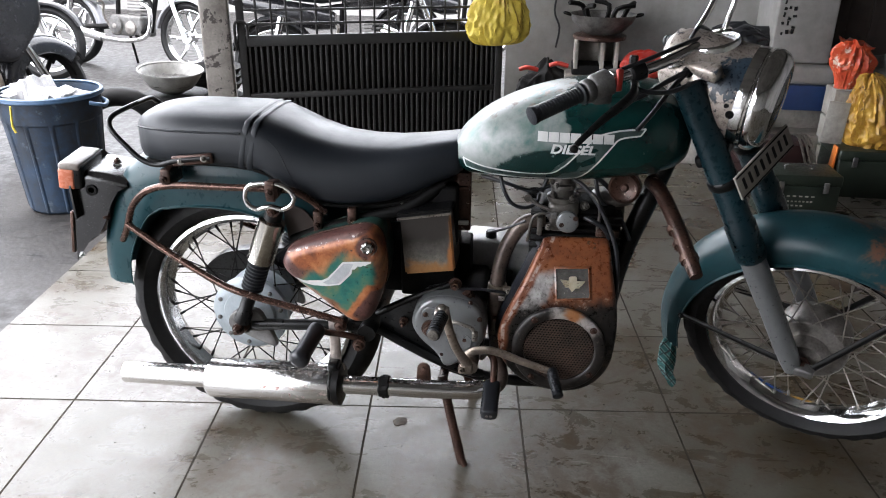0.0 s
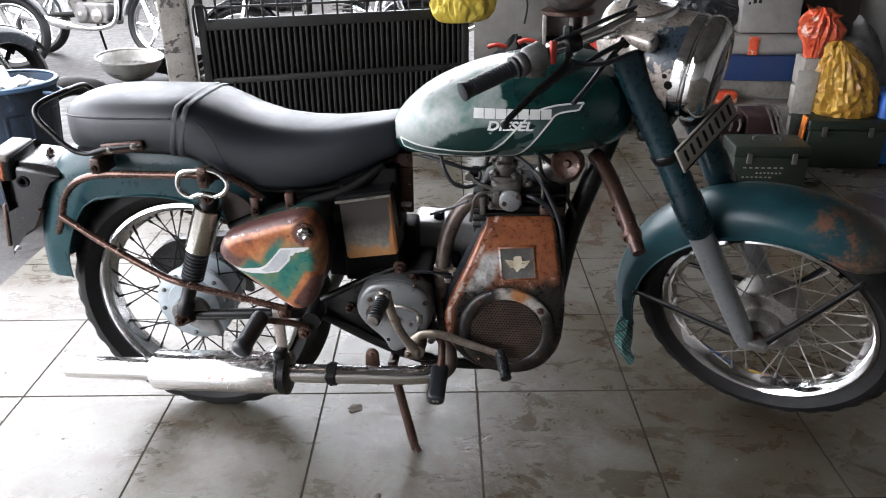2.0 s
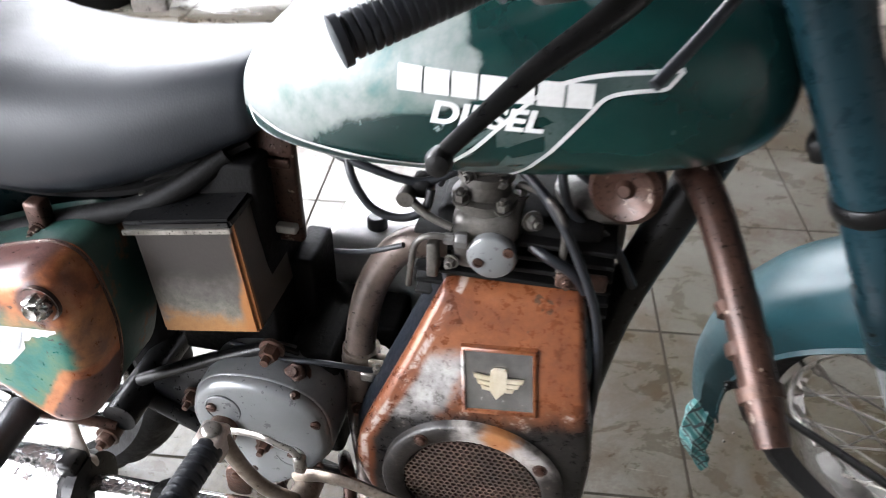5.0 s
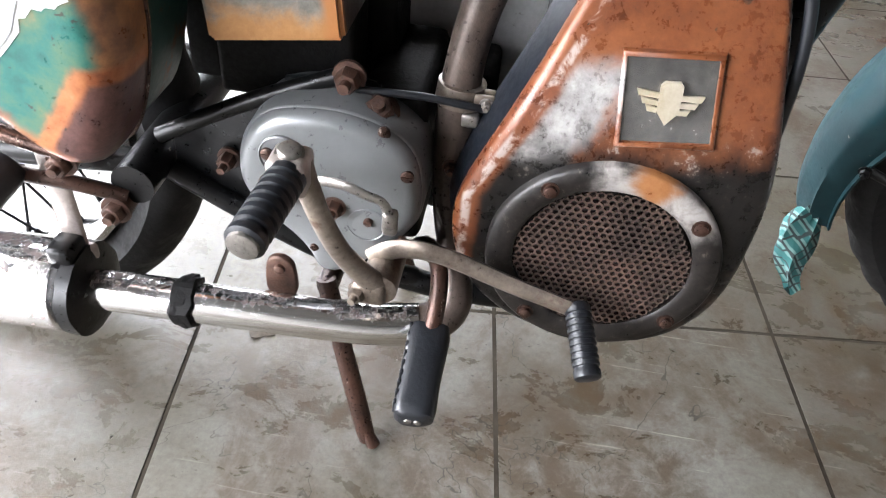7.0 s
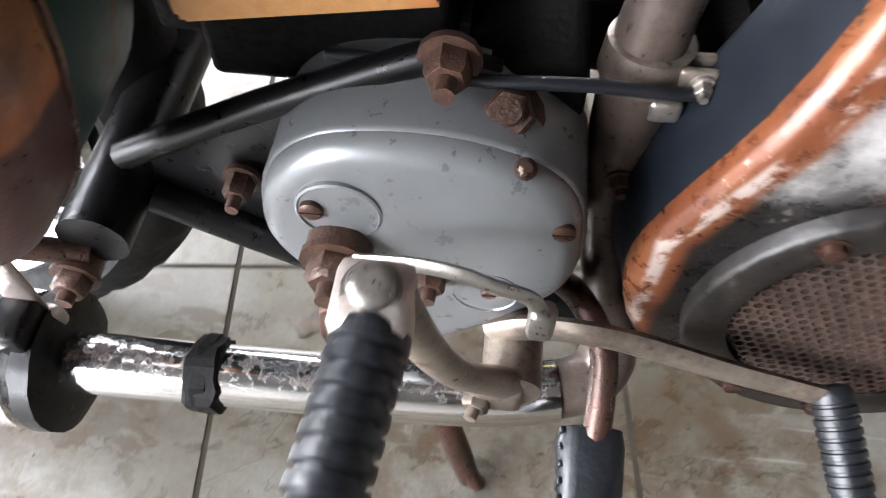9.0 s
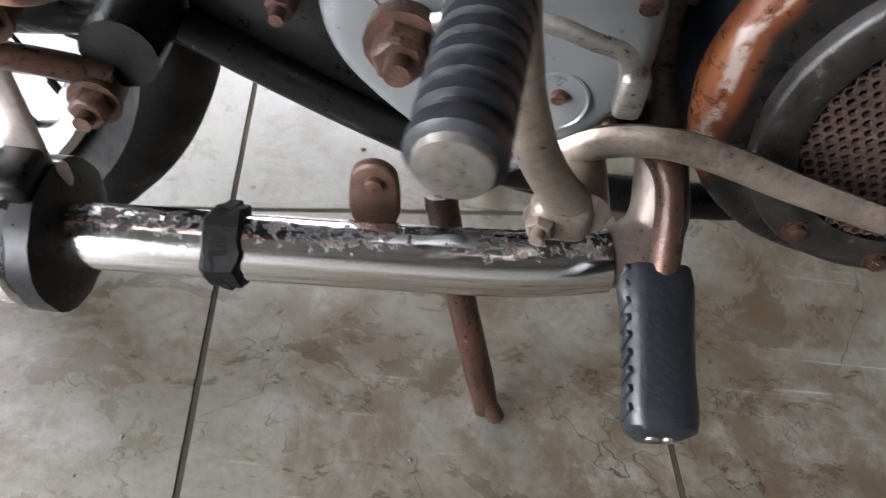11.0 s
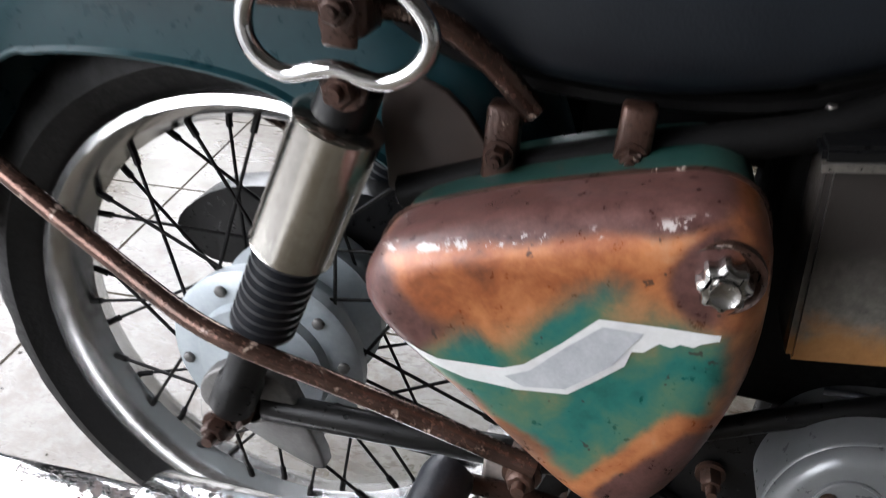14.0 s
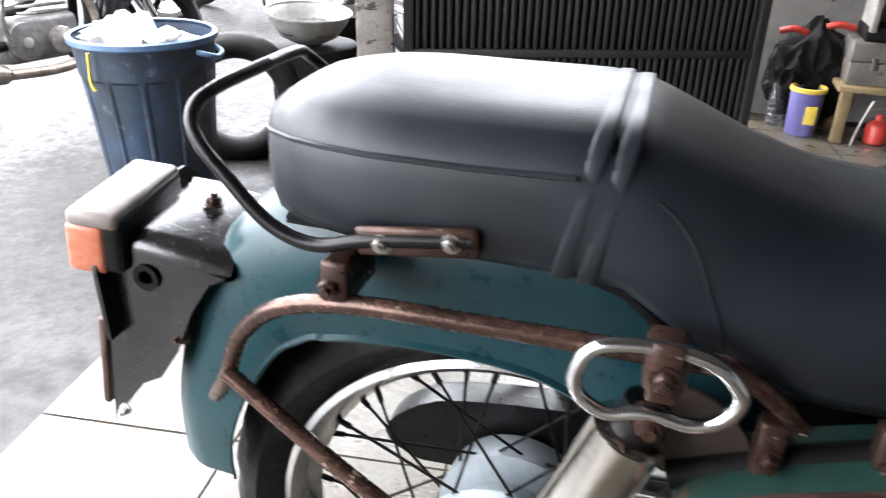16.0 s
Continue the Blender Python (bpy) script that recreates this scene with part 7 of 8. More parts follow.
part("body", b, M_BIN, bn, "", 28)
b = BM()
lathe(b, [(0.55, 0.25), (0.548, 0.264), (0.554, 0.27), (0.57, 0.269), (0.576, 0.26), (0.572, 0.25)], (0, 0, 0), (0, 0, 1), 60, caps=False)
part("rim", b, M_BINRIM, bn, "bright blue rolled rim")
for s in (-1, 1):
    b = BM()
    tube(b, [(s * 0.26, -0.06, 0.53), (s * 0.3, -0.04, 0.52), (s * 0.31, 0.0, 0.51), (s * 0.3, 0.04, 0.52), (s * 0.26, 0.06, 0.53)], 0.01, 8, 3)
    part("handle", b, M_BINRIM, bn)
b = BM()
tube(b, [(-0.03, -0.275, 0.545), (-0.04, -0.268, 0.50), (-0.05, -0.262, 0.45), (-0.04, -0.258, 0.42)], 0.006, 6, 3)
part("tie", b, M_YELLOW, bn, "yellow tie hanging from the rim")
b = BM()
bmesh.ops.create_icosphere(b, subdivisions=4, radius=1.0)
for v in b.verts:
    q = v.co.normalized()
    k = 1 + 0.45 * noise.noise(q * 2.2) + 0.3 * abs(noise.noise(q * 5)) - 0.2 * abs(noise.noise(q * 11))
    v.co = Vector((q.x * 0.18 * k - 0.02, q.y * 0.18 * k, 0.495 + q.z * 0.08 * k + 0.05 * (q.x < -0.2)))
M_LITTER = surf("white_plastic_litter", (0.3, 0.3, 0.31), (0.56, 0.56, 0.56), (0.3, 0.6), 0, 14, 0.3, 60)
tagged(part("rubbish", b, M_LITTER, None, "", 25), "crumpled white plastic rubbish in a blue bin", "rubbish").matrix_basis = pose(-1.55, 1.52, -0.02) @ Matrix.Diagonal((0.87, 0.87, 0.96, 1))


# ---- things along the back wall ----
def tin_box(label, m, w, d, h, lid=0.05, mat=None, handle=True):
    t = thing("tool_box", label, "tool box", m, "tool boxes")
    mat = mat or M_ARMY
    b = BM()
    box(b, (-w / 2, -d / 2, 0), (w / 2, d / 2, h - lid), 0.006)
    part("body", b, mat, t)
    b = BM()
    box(b, (-w / 2 - 0.004, -d / 2 - 0.004, h - lid), (w / 2 + 0.004, d / 2 + 0.004, h), 0.008)
    part("lid", b, mat, t)
    for x in (-w * 0.3, w * 0.3):
        b = BM()
        box(b, (x - 0.012, -d / 2 - 0.012, h - lid - 0.03), (x + 0.012, -d / 2 - 0.003, h - lid + 0.02), 0.003)
        part("latch", b, M_GREASE, t)
    if handle:
        b = BM()
        tube(b, [(-0.06, 0, h), (-0.055, 0, h + 0.02), (0.055, 0, h + 0.02), (0.06, 0, h)], 0.005, 8, 3)
        part("handle", b, M_GREASE, t)
    return t


near_box = tin_box("dark green tin tool box with faint white stencilling", pose(1.905, 1.885, 0, 0, 0, 2), 0.33, 0.2, 0.215)
for z, x0, x1 in ((0.115, -0.12, 0.07), (0.09, -0.06, 0.06), (0.07, -0.12, 0.02)):
    n = 7
    for i in range(n):
        b = BM()
        x = x0 + (x1 - x0) * i / n
        box(b, (x, -0.1012, z - 0.0035), (x + (x1 - x0) / n * 0.55, -0.1, z + 0.0035))
        part("stencil_bar", b, M_CARD, near_box)
tin_box("large dark green tin tool chest under a yellow sack", pose(2.355, 2.30, 0, 0, 0, 0), 0.36, 0.3, 0.24)

M_OXBLOOD = surf("dark_red_tin", (0.014, 0.006, 0.006), (0.03, 0.011, 0.01), (0.35, 0.6), 0.1, 10, 0.1, 150)
ct = thing("cantilever_tool_box", "dark red folding tool box standing open with steel handles", "tool box", pose(1.86, 2.27, 0))
for x in (-0.16, 0.02):
    b = BM()
    box(b, (x, -0.11, 0.16), (x + 0.15, 0.11, 0.25), 0.004)
    part("tray", b, M_OXBLOOD, ct)
b = BM()
box(b, (-0.2, -0.12, 0), (0.2, 0.12, 0.155), 0.006)
part("body", b, M_OXBLOOD, ct)
for x in (0.1, 0.125, 0.15):
    b = BM()
    tube(b, [(x - 0.05, -0.12, 0.31), (x, -0.122, 0.3), (x + 0.06, -0.124, 0.16)], 0.006, 8, 3)
    part("handle", b, M_STEEL, ct)
for x in (-0.1, -0.06, -0.02):
    b = BM()
    tube(b, [(x, -0.122, 0.18), (x + 0.006, -0.126, 0.21), (x, -0.122, 0.24)], 0.006, 6, 3)
    part("clasp", b, M_STEEL, ct)

cab = thing("steel_cabinet", "low grey steel cabinet with a navy blue band", "cabinet", pose(1.78, 2.9, 0))
b = BM()
box(b, (-0.3, -0.3, 0), (0.5, 0.2, 0.19), 0.006)
box(b, (-0.3, -0.12, 0.19), (0.5, 0.2, 0.305), 0.003)
part("base", b, M_CARD, cab, "off-white lower panel")
b = BM()
box(b, (-0.3, -0.19, 0.305), (0.5, 0.2, 0.44), 0.004)
part("band", b, M_BLUE, cab, "navy blue band")
b = BM()
box(b, (-0.3, -0.18, 0.44), (0.5, 0.2, 0.54), 0.03, None, 4)
part("top", b, M_WALL, cab)
for x in (-0.12, 0.2):
    b = BM()
    box(b, (x, -0.185, 0.442), (x + 0.05, -0.179, 0.541), 0.002)
    part("red_strap", b, M_REDBAG, cab)


def sack(name, label, mat, m, w, d, h, seed, waist=0.75, cat="sack", tie=0.8, fold=1.0):
    """A crumpled bag, gathered at its neck, with sharp folds."""
    b = BM()
    bmesh.ops.create_icosphere(b, subdivisions=5, radius=1.0)
    for v in b.verts:
        q = v.co.normalized()
        s = Vector((seed, seed * 1.7, 0))
        k = 1 + fold * (0.16 * noise.noise(q * 1.7 + s) + 0.11 * (1 - 2 * abs(noise.noise(q * 3.6 + s))) + 0.055 * (1 - 2 * abs(noise.noise(q * 9.0 + s))))
        z = (q.z + 1) / 2
        neck = 1 - waist * max(0, (z - tie) / (1 - tie)) if z > tie else 1
        v.co = Vector((q.x * w / 2 * k * neck, q.y * d / 2 * k * neck, max(0.0, z * h * (1 + 0.12 * noise.noise(q * 2.5 + s)))))
    ob = part(name, b, mat, None, "", 24)
    ob.matrix_basis = m
    return tagged(ob, label, cat)


def folded_bag(name, label, mat, m, w, d, prof, lean, seed, cat="sack", deep=0.13):
    """A slumped bag: rings of (height, width share) with sharp folds that wander upwards."""
    b = BM()
    rings = []
    n = 130
    line = curve([(h, k, 0) for h, k in prof], 10)
    top = line[-1].x
    for p in line:
        f = p.x / top
        ring = []
        for j in range(n):
            a = 2 * math.pi * j / n
            q = Vector((math.cos(a), math.sin(a), 0))
            s = Vector((seed, 0, f * 1.6))
            fold = deep * (1 - 3.2 * abs(noise.noise(q * 2.6 + s))) + deep * 0.55 * (1 - 3.2 * abs(noise.noise(q * 6.5 + s * 1.7)))
            crumple = deep * 0.4 * (1 - 3.2 * abs(noise.noise(q * 5 + Vector((seed, 3, f * 9)))))
            k = p.y * (1 + fold * (0.35 + 0.9 * f) + crumple)
            ring.append((q.x * w / 2 * k + lean[0] * f * f, q.y * d / 2 * k + lean[1] * f, p.x + 0.03 * f * noise.noise(q * 3 + s)))
        rings.append(ring)
    loft(b, rings)
    ob = part(name, b, mat, None, "", 45)
    ob.matrix_basis = m
    return tagged(ob, label, cat)


folded_bag("cement_sack", "crumpled ochre-yellow printed sack slumped on a tool chest", M_OCHRE, pose(2.38, 2.32, 0.238, 0, 0, 10), 0.3, 0.25, [(0, 0.95), (0.03, 1.05), (0.1, 1.0), (0.16, 0.92), (0.22, 0.78), (0.27, 0.6), (0.31, 0.44), (0.335, 0.36), (0.35, 0.1)], (-0.09, 0), 3.1)
folded_bag("printed_bag", "crumpled red and white printed plastic bag", M_REDBAG, pose(2.255, 2.54, 0.462, 0, 12, 0), 0.2, 0.17, [(0, 0.4), (0.05, 0.55), (0.1, 0.85), (0.14, 1.0), (0.18, 0.95), (0.22, 0.6), (0.24, 0.75)], (-0.03, 0), 7.7, "bag", 0.16)
b = BM()
box(b, (-0.05, -0.006, 0), (0.05, 0.006, 0.21), 0.003)
ob = part("cardboard_sheet", b, M_CARD)
ob.matrix_basis = pose(2.16, 2.28, 0.238, -6, 3, -10)
tagged(ob, "grubby white cardboard sheet leaning on a sack", "cardboard")
b = BM()
box(b, (-0.08, -0.05, 0), (0.08, 0.05, 0.07), 0.02, None, 3)
ob = part("food_packet", b, M_REDBAG)
ob.matrix_basis = pose(1.86, 2.67, 0.19, 0, 0, 5)
tagged(ob, "small red and white food packet", "packet")
sup = thing("wooden_crate", "tall pale board crate behind the tool chest", "crate", pose(2.31, 2.57, 0))
for z in (0.0, 0.16, 0.32):
    b = BM()
    box(b, (-0.1, -0.08, z), (0.1, 0.08, z + 0.15), 0.006)
    part("crate_board", b, M_CARD, sup)

b = BM()
box(b, (-0.005, -0.03, 0), (0.005, 0.03, 0.25), 0.003)
ob = part("plastic_sheet", b, surf("orange_plastic", (0.5, 0.12, 0.015), (0.6, 0.18, 0.03), (0.3, 0.5), 0, 8, 0.05, 80))
ob.matrix_basis = pose(2.148, 2.2, 0, 0, 4, 0)
tagged(ob, "orange plastic sheet leaning on a tool chest", "sheet")

can = thing("jerrycan", "bright blue plastic jerrycan beside the tool chest", "jerrycan", pose(2.64, 2.30, 0))
b = BM()
box(b, (-0.13, -0.1, 0), (0.13, 0.1, 0.36), 0.03, None, 3)
part("body", b, M_BRBLUE, can)
b = BM()
tube(b, [(-0.08, 0, 0.35), (-0.06, 0, 0.4), (0.05, 0, 0.4), (0.07, 0, 0.35)], 0.014, 8, 3)
part("handle", b, M_BRBLUE, can)
b = BM()
lathe(b, [(0, 0.025), (0.03, 0.025), (0.032, 0.02)], (0.1, 0, 0.355), (0, 0, 1), 16)
part("cap", b, M_DARK, can)


def old_tyre(m, r, label):
    b = BM()
    rings = []
    for j in range(40):
        a = 2 * math.pi * j / 40
        u = Vector((math.cos(a), math.sin(a), 0))
        rings.append([u * (r + math.cos(k * math.pi / 5) * 0.05) + Vector((0, 0, 0.055 + math.sin(k * math.pi / 5) * 0.055)) for k in range(10)])
    loft(b, rings, loop=True)
    ob = part("old_tyre", b, M_TYRE)
    ob.matrix_basis = m
    return tagged(ob, label, "tyre", "old tyres")


old_tyre(pose(3.15, 2.9, 0.02, 72, 0, -8), 0.26, "worn black tyre leaning against the wall")
sack("grey_sack", "round grey cloth sack behind the yellow one", M_GREASE, pose(2.46, 2.6, 0.0), 0.36, 0.3, 0.64, 5.2, cat="sack", tie=0.95, fold=0.25)
sack("helmet_bag", "black bag lying on the cabinet", M_RUBBER, pose(1.8, 2.95, 0.538), 0.36, 0.26, 0.2, 9.4, cat="bag", tie=0.9)

# stool with the black pan
st = thing("stool", "small white-sided stool with a round brown top", "stool", pose(1.01, 2.98, 0.46))
b = BM()
lathe(b, [(0.16, 0.14), (0.165, 0.155), (0.183, 0.155), (0.186, 0.148)], (0, 0, 0), (0, 0, 1), 32)
part("seat_top", b, M_RUST, st, "brown round top")
for x in (-0.13, 0.02, 0.1):
    b = BM()
    box(b, (x - 0.012, -0.1, 0), (x + 0.012, 0.1, 0.16), 0.004)
    part("side_panel", b, M_CARD, st)
b = BM()
box(b, (-0.13, 0.08, 0), (0.1, 0.095, 0.16), 0.003)
part("back_panel", b, M_CARD, st)
pan = thing("black_pan", "sooty black iron pan on a stool", "pan", pose(1.02, 2.98, 0.645) @ Matrix.Diagonal((0.85, 0.85, 0.95, 1)))
b = BM()
lathe(b, [(0, 0.08), (0.02, 0.14), (0.08, 0.205), (0.12, 0.22), (0.125, 0.225), (0.12, 0.212), (0.08, 0.195), (0.03, 0.13), (0.015, 0.02)], (0, 0, 0), (0, 0, 1), 40)
part("bowl", b, M_GREASE, pan)
for s in (-1, 1):
    b = BM()
    tube(b, [(s * 0.215, -0.04, 0.115), (s * 0.26, -0.03, 0.125), (s * 0.26, 0.03, 0.125), (s * 0.215, 0.04, 0.115)], 0.007, 8, 3)
    part("handle", b, M_DARK, pan)
b = BM()
for k in range(5):
    a = k * 1.3
    tube(b, [(math.cos(a) * 0.1, math.sin(a) * 0.1, 0.05), (math.cos(a) * 0.14, math.sin(a) * 0.12, 0.14), (math.cos(a + 0.5) * 0.2, math.sin(a + 0.5) * 0.15, 0.16)], 0.014, 6, 3)
ob = part("oily_scrap", b, M_DARK)
ob.matrix_basis = pose(1.02, 2.98, 0.66)
tagged(ob, "oily black scrap parts heaped in a pan", "scrap", kind="stuff")
b = BM()
tube(b, [(0, 0, 0.75), (-0.02, -0.005, 0.6), (0.015, -0.01, 0.5), (0.0, -0.005, 0.38)], 0.006, 6, 5)
ob = part("cable", b, M_RUBBER)
ob.matrix_basis = pose(0.76, 3.2, 0.15)
tagged(ob, "black cable hanging on the wall", "cable")
sack("red_cloth", "crumpled red cloth lying on a black crate", M_RED, pose(1.27, 2.85, 0.418), 0.24, 0.2, 0.17, 2.2, cat="cloth", tie=0.85)
b = BM()
box(b, (-0.13, -0.12, 0), (0.13, 0.12, 0.42), 0.008)
ob = part("black_crate", b, M_DARK)
ob.matrix_basis = pose(1.27, 2.85, 0)
tagged(ob, "plain black wooden crate under a red cloth", "crate")
folded_bag("yellow_carrier_bag", "yellow plastic carrier bag hanging on the gate", M_YELLOW, GATE @ pose(1.36, -0.1, 0.63), 0.33, 0.16, [(0, 0.55), (0.02, 0.8), (0.08, 1.0), (0.16, 0.95), (0.25, 0.7), (0.33, 0.45), (0.42, 0.22), (0.5, 0.1)], (0.0, 0), 4.6, "bag", 0.17)

# bench with things under and on it
bench = thing("bench", "small old yellow-painted wooden bench", "bench", pose(1.05, 2.98, 0))
b = BM()
box(b, (-0.25, -0.14, 0.22), (0.25, 0.14, 0.245), 0.004)
part("bench_top", b, M_WOOD, bench)
for x in (-0.21, 0.21):
    for y in (-0.11, 0.11):
        b = BM()
        box(b, (x - 0.022, y - 0.02, 0), (x + 0.022, y + 0.02, 0.22), 0.004)
        part("leg", b, M_WOOD, bench)
tin_box("grubby grey metal tool box on a bench", pose(1.05, 2.98, 0.245), 0.45, 0.2, 0.175, 0.08, M_DULLBOX, False)
b = BM()
box(b, (-0.2, -0.1, 0), (0.2, 0.1, 0.06), 0.01)
ob = part("dark_tray", b, M_DARK)
ob.matrix_basis = pose(1.06, 3.0, 0.42)
tagged(ob, "dark tray lying on a white tool box", "tray")
bk = thing("paint_tin", "violet paint tin with a yellow rim", "tin", pose(0.705, 2.95, 0) @ Matrix.Diagonal((0.95, 0.95, 1.14, 1)))
b = BM()
lathe(b, [(0, 0.062), (0.004, 0.066), (0.17, 0.073), (0.172, 0.068), (0.02, 0.06)], (0, 0, 0), (0, 0, 1), 28)
part("body", b, M_PURPLE, bk)
b = BM()
lathe(b, [(0.165, 0.074), (0.168, 0.079), (0.182, 0.079), (0.185, 0.072), (0.17, 0.068)], (0, 0, 0), (0, 0, 1), 28, caps=False)
part("rim", b, M_YELLOW, bk)
b = BM()
box(b, (-0.005, -0.0745, 0.05), (0.045, -0.06, 0.12), 0.002)
part("label", b, M_YELLOW, bk)
mb, bnt, bbs, _ = base("clear_bottle_plastic")
bbs.inputs["Base Color"].default_value = (0.8, 0.85, 0.85, 1)
bbs.inputs["Roughness"].default_value = 0.12
bbs.inputs["Transmission Weight"].default_value = 0.95
for x, y in ((0.605, 3.05), (0.69, 3.1)):
    bt = thing("water_bottle", "ribbed clear plastic water bottle", "bottle", pose(x, y, 0), "bottles")
    b = BM()
    prof = [(0, 0.03)]
    for i in range(6):
        prof += [(0.01 + i * 0.025, 0.037), (0.028 + i * 0.025, 0.037), (0.031 + i * 0.025, 0.034)]
    lathe(b, prof + [(0.19, 0.036), (0.22, 0.022), (0.235, 0.013), (0.25, 0.013)], (0, 0, 0), (0, 0, 1), 20)
    part("bottle_body", b, mb, bt)
    b = BM()
    lathe(b, [(0.245, 0.015), (0.265, 0.015), (0.267, 0.012)], (0, 0, 0), (0, 0, 1), 16)
    part("cap", b, M_RED if y > 3 else M_WHITE, bt)
oc = thing("oil_jug", "small orange-red oil jug with a wire handle", "jug", pose(1.0, 2.91, 0))
b = BM()
lathe(b, [(0, 0.038), (0.004, 0.044), (0.07, 0.046), (0.09, 0.034), (0.1, 0.016), (0.125, 0.014)], (0, 0, 0), (0, 0, 1), 24)
part("body", b, M_RED, oc)
b = BM()
tube(b, [(-0.04, 0, 0.08), (-0.05, 0, 0.13), (0, 0, 0.15), (0.05, 0, 0.13), (0.04, 0, 0.08)], 0.003, 6, 4)
part("handle", b, M_STEEL, oc)
for x, a in ((0.9, 12), (1.14, -10)):
    b = BM()
    tube(b, [(0, 0, 0), (0.02, 0, 0.1), (0.05, 0.0, 0.19)], 0.006, 8, 2)
    ob = part("steel_rod", b, M_STEEL)
    ob.matrix_basis = pose(x, 2.85, 0.0, 0, 0, a)
    tagged(ob, "bent steel rod leaning under a bench", "rod")
sack("black_holdall", "black holdall with red straps against the wall", M_DARK, pose(0.72, 3.1, 0.0), 0.34, 0.2, 0.47, 6.3, cat="holdall", tie=0.8)
for x, z in ((0.6, 0.42), (0.78, 0.45)):
    b = BM()
    tube(b, [(-0.05, 0, 0), (0, -0.01, 0.015), (0.06, 0, 0.0)], 0.014, 8, 4)
    ob = part("red_strap", b, M_RED)
    ob.matrix_basis = pose(x, 3.02, z)
    tagged(ob, "red webbing strap on a black holdall", "strap")

M_FLAKE = surf("dried_mud", (0.03, 0.022, 0.016), (0.1, 0.08, 0.058), (0.7, 0.9), 0, 40, 0.4, 200)
M_OIL = surf("dried_oil", (0.012, 0.009, 0.007), (0.05, 0.035, 0.024), (0.25, 0.5), 0, 20, 0.2, 120)

# ---- yard ----
drum = thing("oil_drum", "low sooty black drum standing in the yard", "drum", pose(-1.27, 2.2, -0.02) @ Matrix.Diagonal((0.62, 0.62, 1.24, 1)))
b = BM()
lathe(b, [(0, 0.27), (0.02, 0.28), (0.1, 0.28), (0.11, 0.288), (0.12, 0.28), (0.22, 0.28), (0.23, 0.288), (0.24, 0.28), (0.32, 0.28), (0.325, 0.27)], (0, 0, 0), (0, 0, 1), 36)
part("body", b, M_DARK, drum)
bw = thing("steel_basin", "chipped pale enamel basin of swarf on a black drum", "basin", pose(-1.28, 2.17, 0.4, 3, 5, 0) @ Matrix.Diagonal((0.57, 0.57, 0.8, 1)))
b = BM()
lathe(b, [(0, 0.12), (0.03, 0.2), (0.1, 0.27), (0.14, 0.285), (0.145, 0.3), (0.135, 0.3), (0.13, 0.275), (0.09, 0.25), (0.03, 0.18), (0.015, 0.05)], (0, 0, 0), (0, 0, 1), 40)
part("bowl", b, surf("chipped_enamel", (0.09, 0.088, 0.08), (0.2, 0.195, 0.18), (0.35, 0.6), 0, 12, 0.2, 120, ((0.03, 0.026, 0.022), 0.35, 24, 0.7)), bw, "chipped enamel bowl")
b = BM()
lathe(b, [(0.066, 0.232), (0.072, 0.2), (0.068, 0.16), (0.074, 0.12), (0.07, 0.08), (0.074, 0.04), (0.072, 0.01)], (0, 0, 0), (0, 0, 1), 48)
for v in b.verts:
    v.co.z += 0.02 * noise.noise(v.co * 34)
ob = part("swarf", b, surf("rusty_swarf", (0.008, 0.0075, 0.007), (0.06, 0.055, 0.05), (0.4, 0.7), 0.3, 30, 0.8, 90, ((0.16, 0.15, 0.14), 0.36, 40, 0.5)))
ob.matrix_basis = pose(-1.28, 2.17, 0.4, 3, 5, 0) @ Matrix.Diagonal((0.57, 0.57, 0.8, 1))
tagged(ob, "grey metal swarf lying in a basin", "swarf", kind="stuff")
for k in range(3):
    b = BM()
    lathe(b, [(0, 0.1), (0.03, 0.15), (0.07, 0.18), (0.072, 0.185), (0.03, 0.14), (0.01, 0.04)], (0, 0, 0), (0, 0, 1), 28)
    ob = part("iron_bowl", b, M_DARK)
    ob.matrix_basis = pose(-1.32, 2.8, 0.25 + k * 0.045)
    tagged(ob, "black iron bowl in a stack", "bowl", "stacked bowls")
b = BM()
lathe(b, [(0, 0.15), (0.01, 0.17), (0.26, 0.17), (0.27, 0.15)], (0, 0, 0), (0, 0, 1), 28)
ob = part("iron_tub", b, M_DARK)
ob.matrix_basis = pose(-1.32, 2.8, -0.02)
tagged(ob, "black iron tub under stacked bowls", "tub")
old_tyre(pose(-1.5, 1.98, 0.2, 82, 0, 25), 0.2, "grey dusty tyre leaning behind the bin")
for x, y, r in ((2.15, 1.5, 0.09), (2.36, 1.62, 0.12), (1.9, 1.1, 0.05)):
    b = BM()
    rim_pts = []
    for j in range(30):
        a = 2 * math.pi * j / 30
        k = r * (1 + 0.5 * noise.noise(Vector((math.cos(a) * 1.4, math.sin(a) * 1.4, x * 3))))
        rim_pts.append((math.cos(a) * k * 1.5, math.sin(a) * k))
    loft(b, [[(p, q, 0.0) for p, q in rim_pts], [(p * 0.94, q * 0.94, 0.0012) for p, q in rim_pts]])
    ob = part("oil_stain", b, M_OIL)
    ob.matrix_basis = pose(x, y, 0.0006, 0, 0, x * 50)
    tagged(ob, "dried dark oil stain on the floor tiles", "stain", "oil stains")


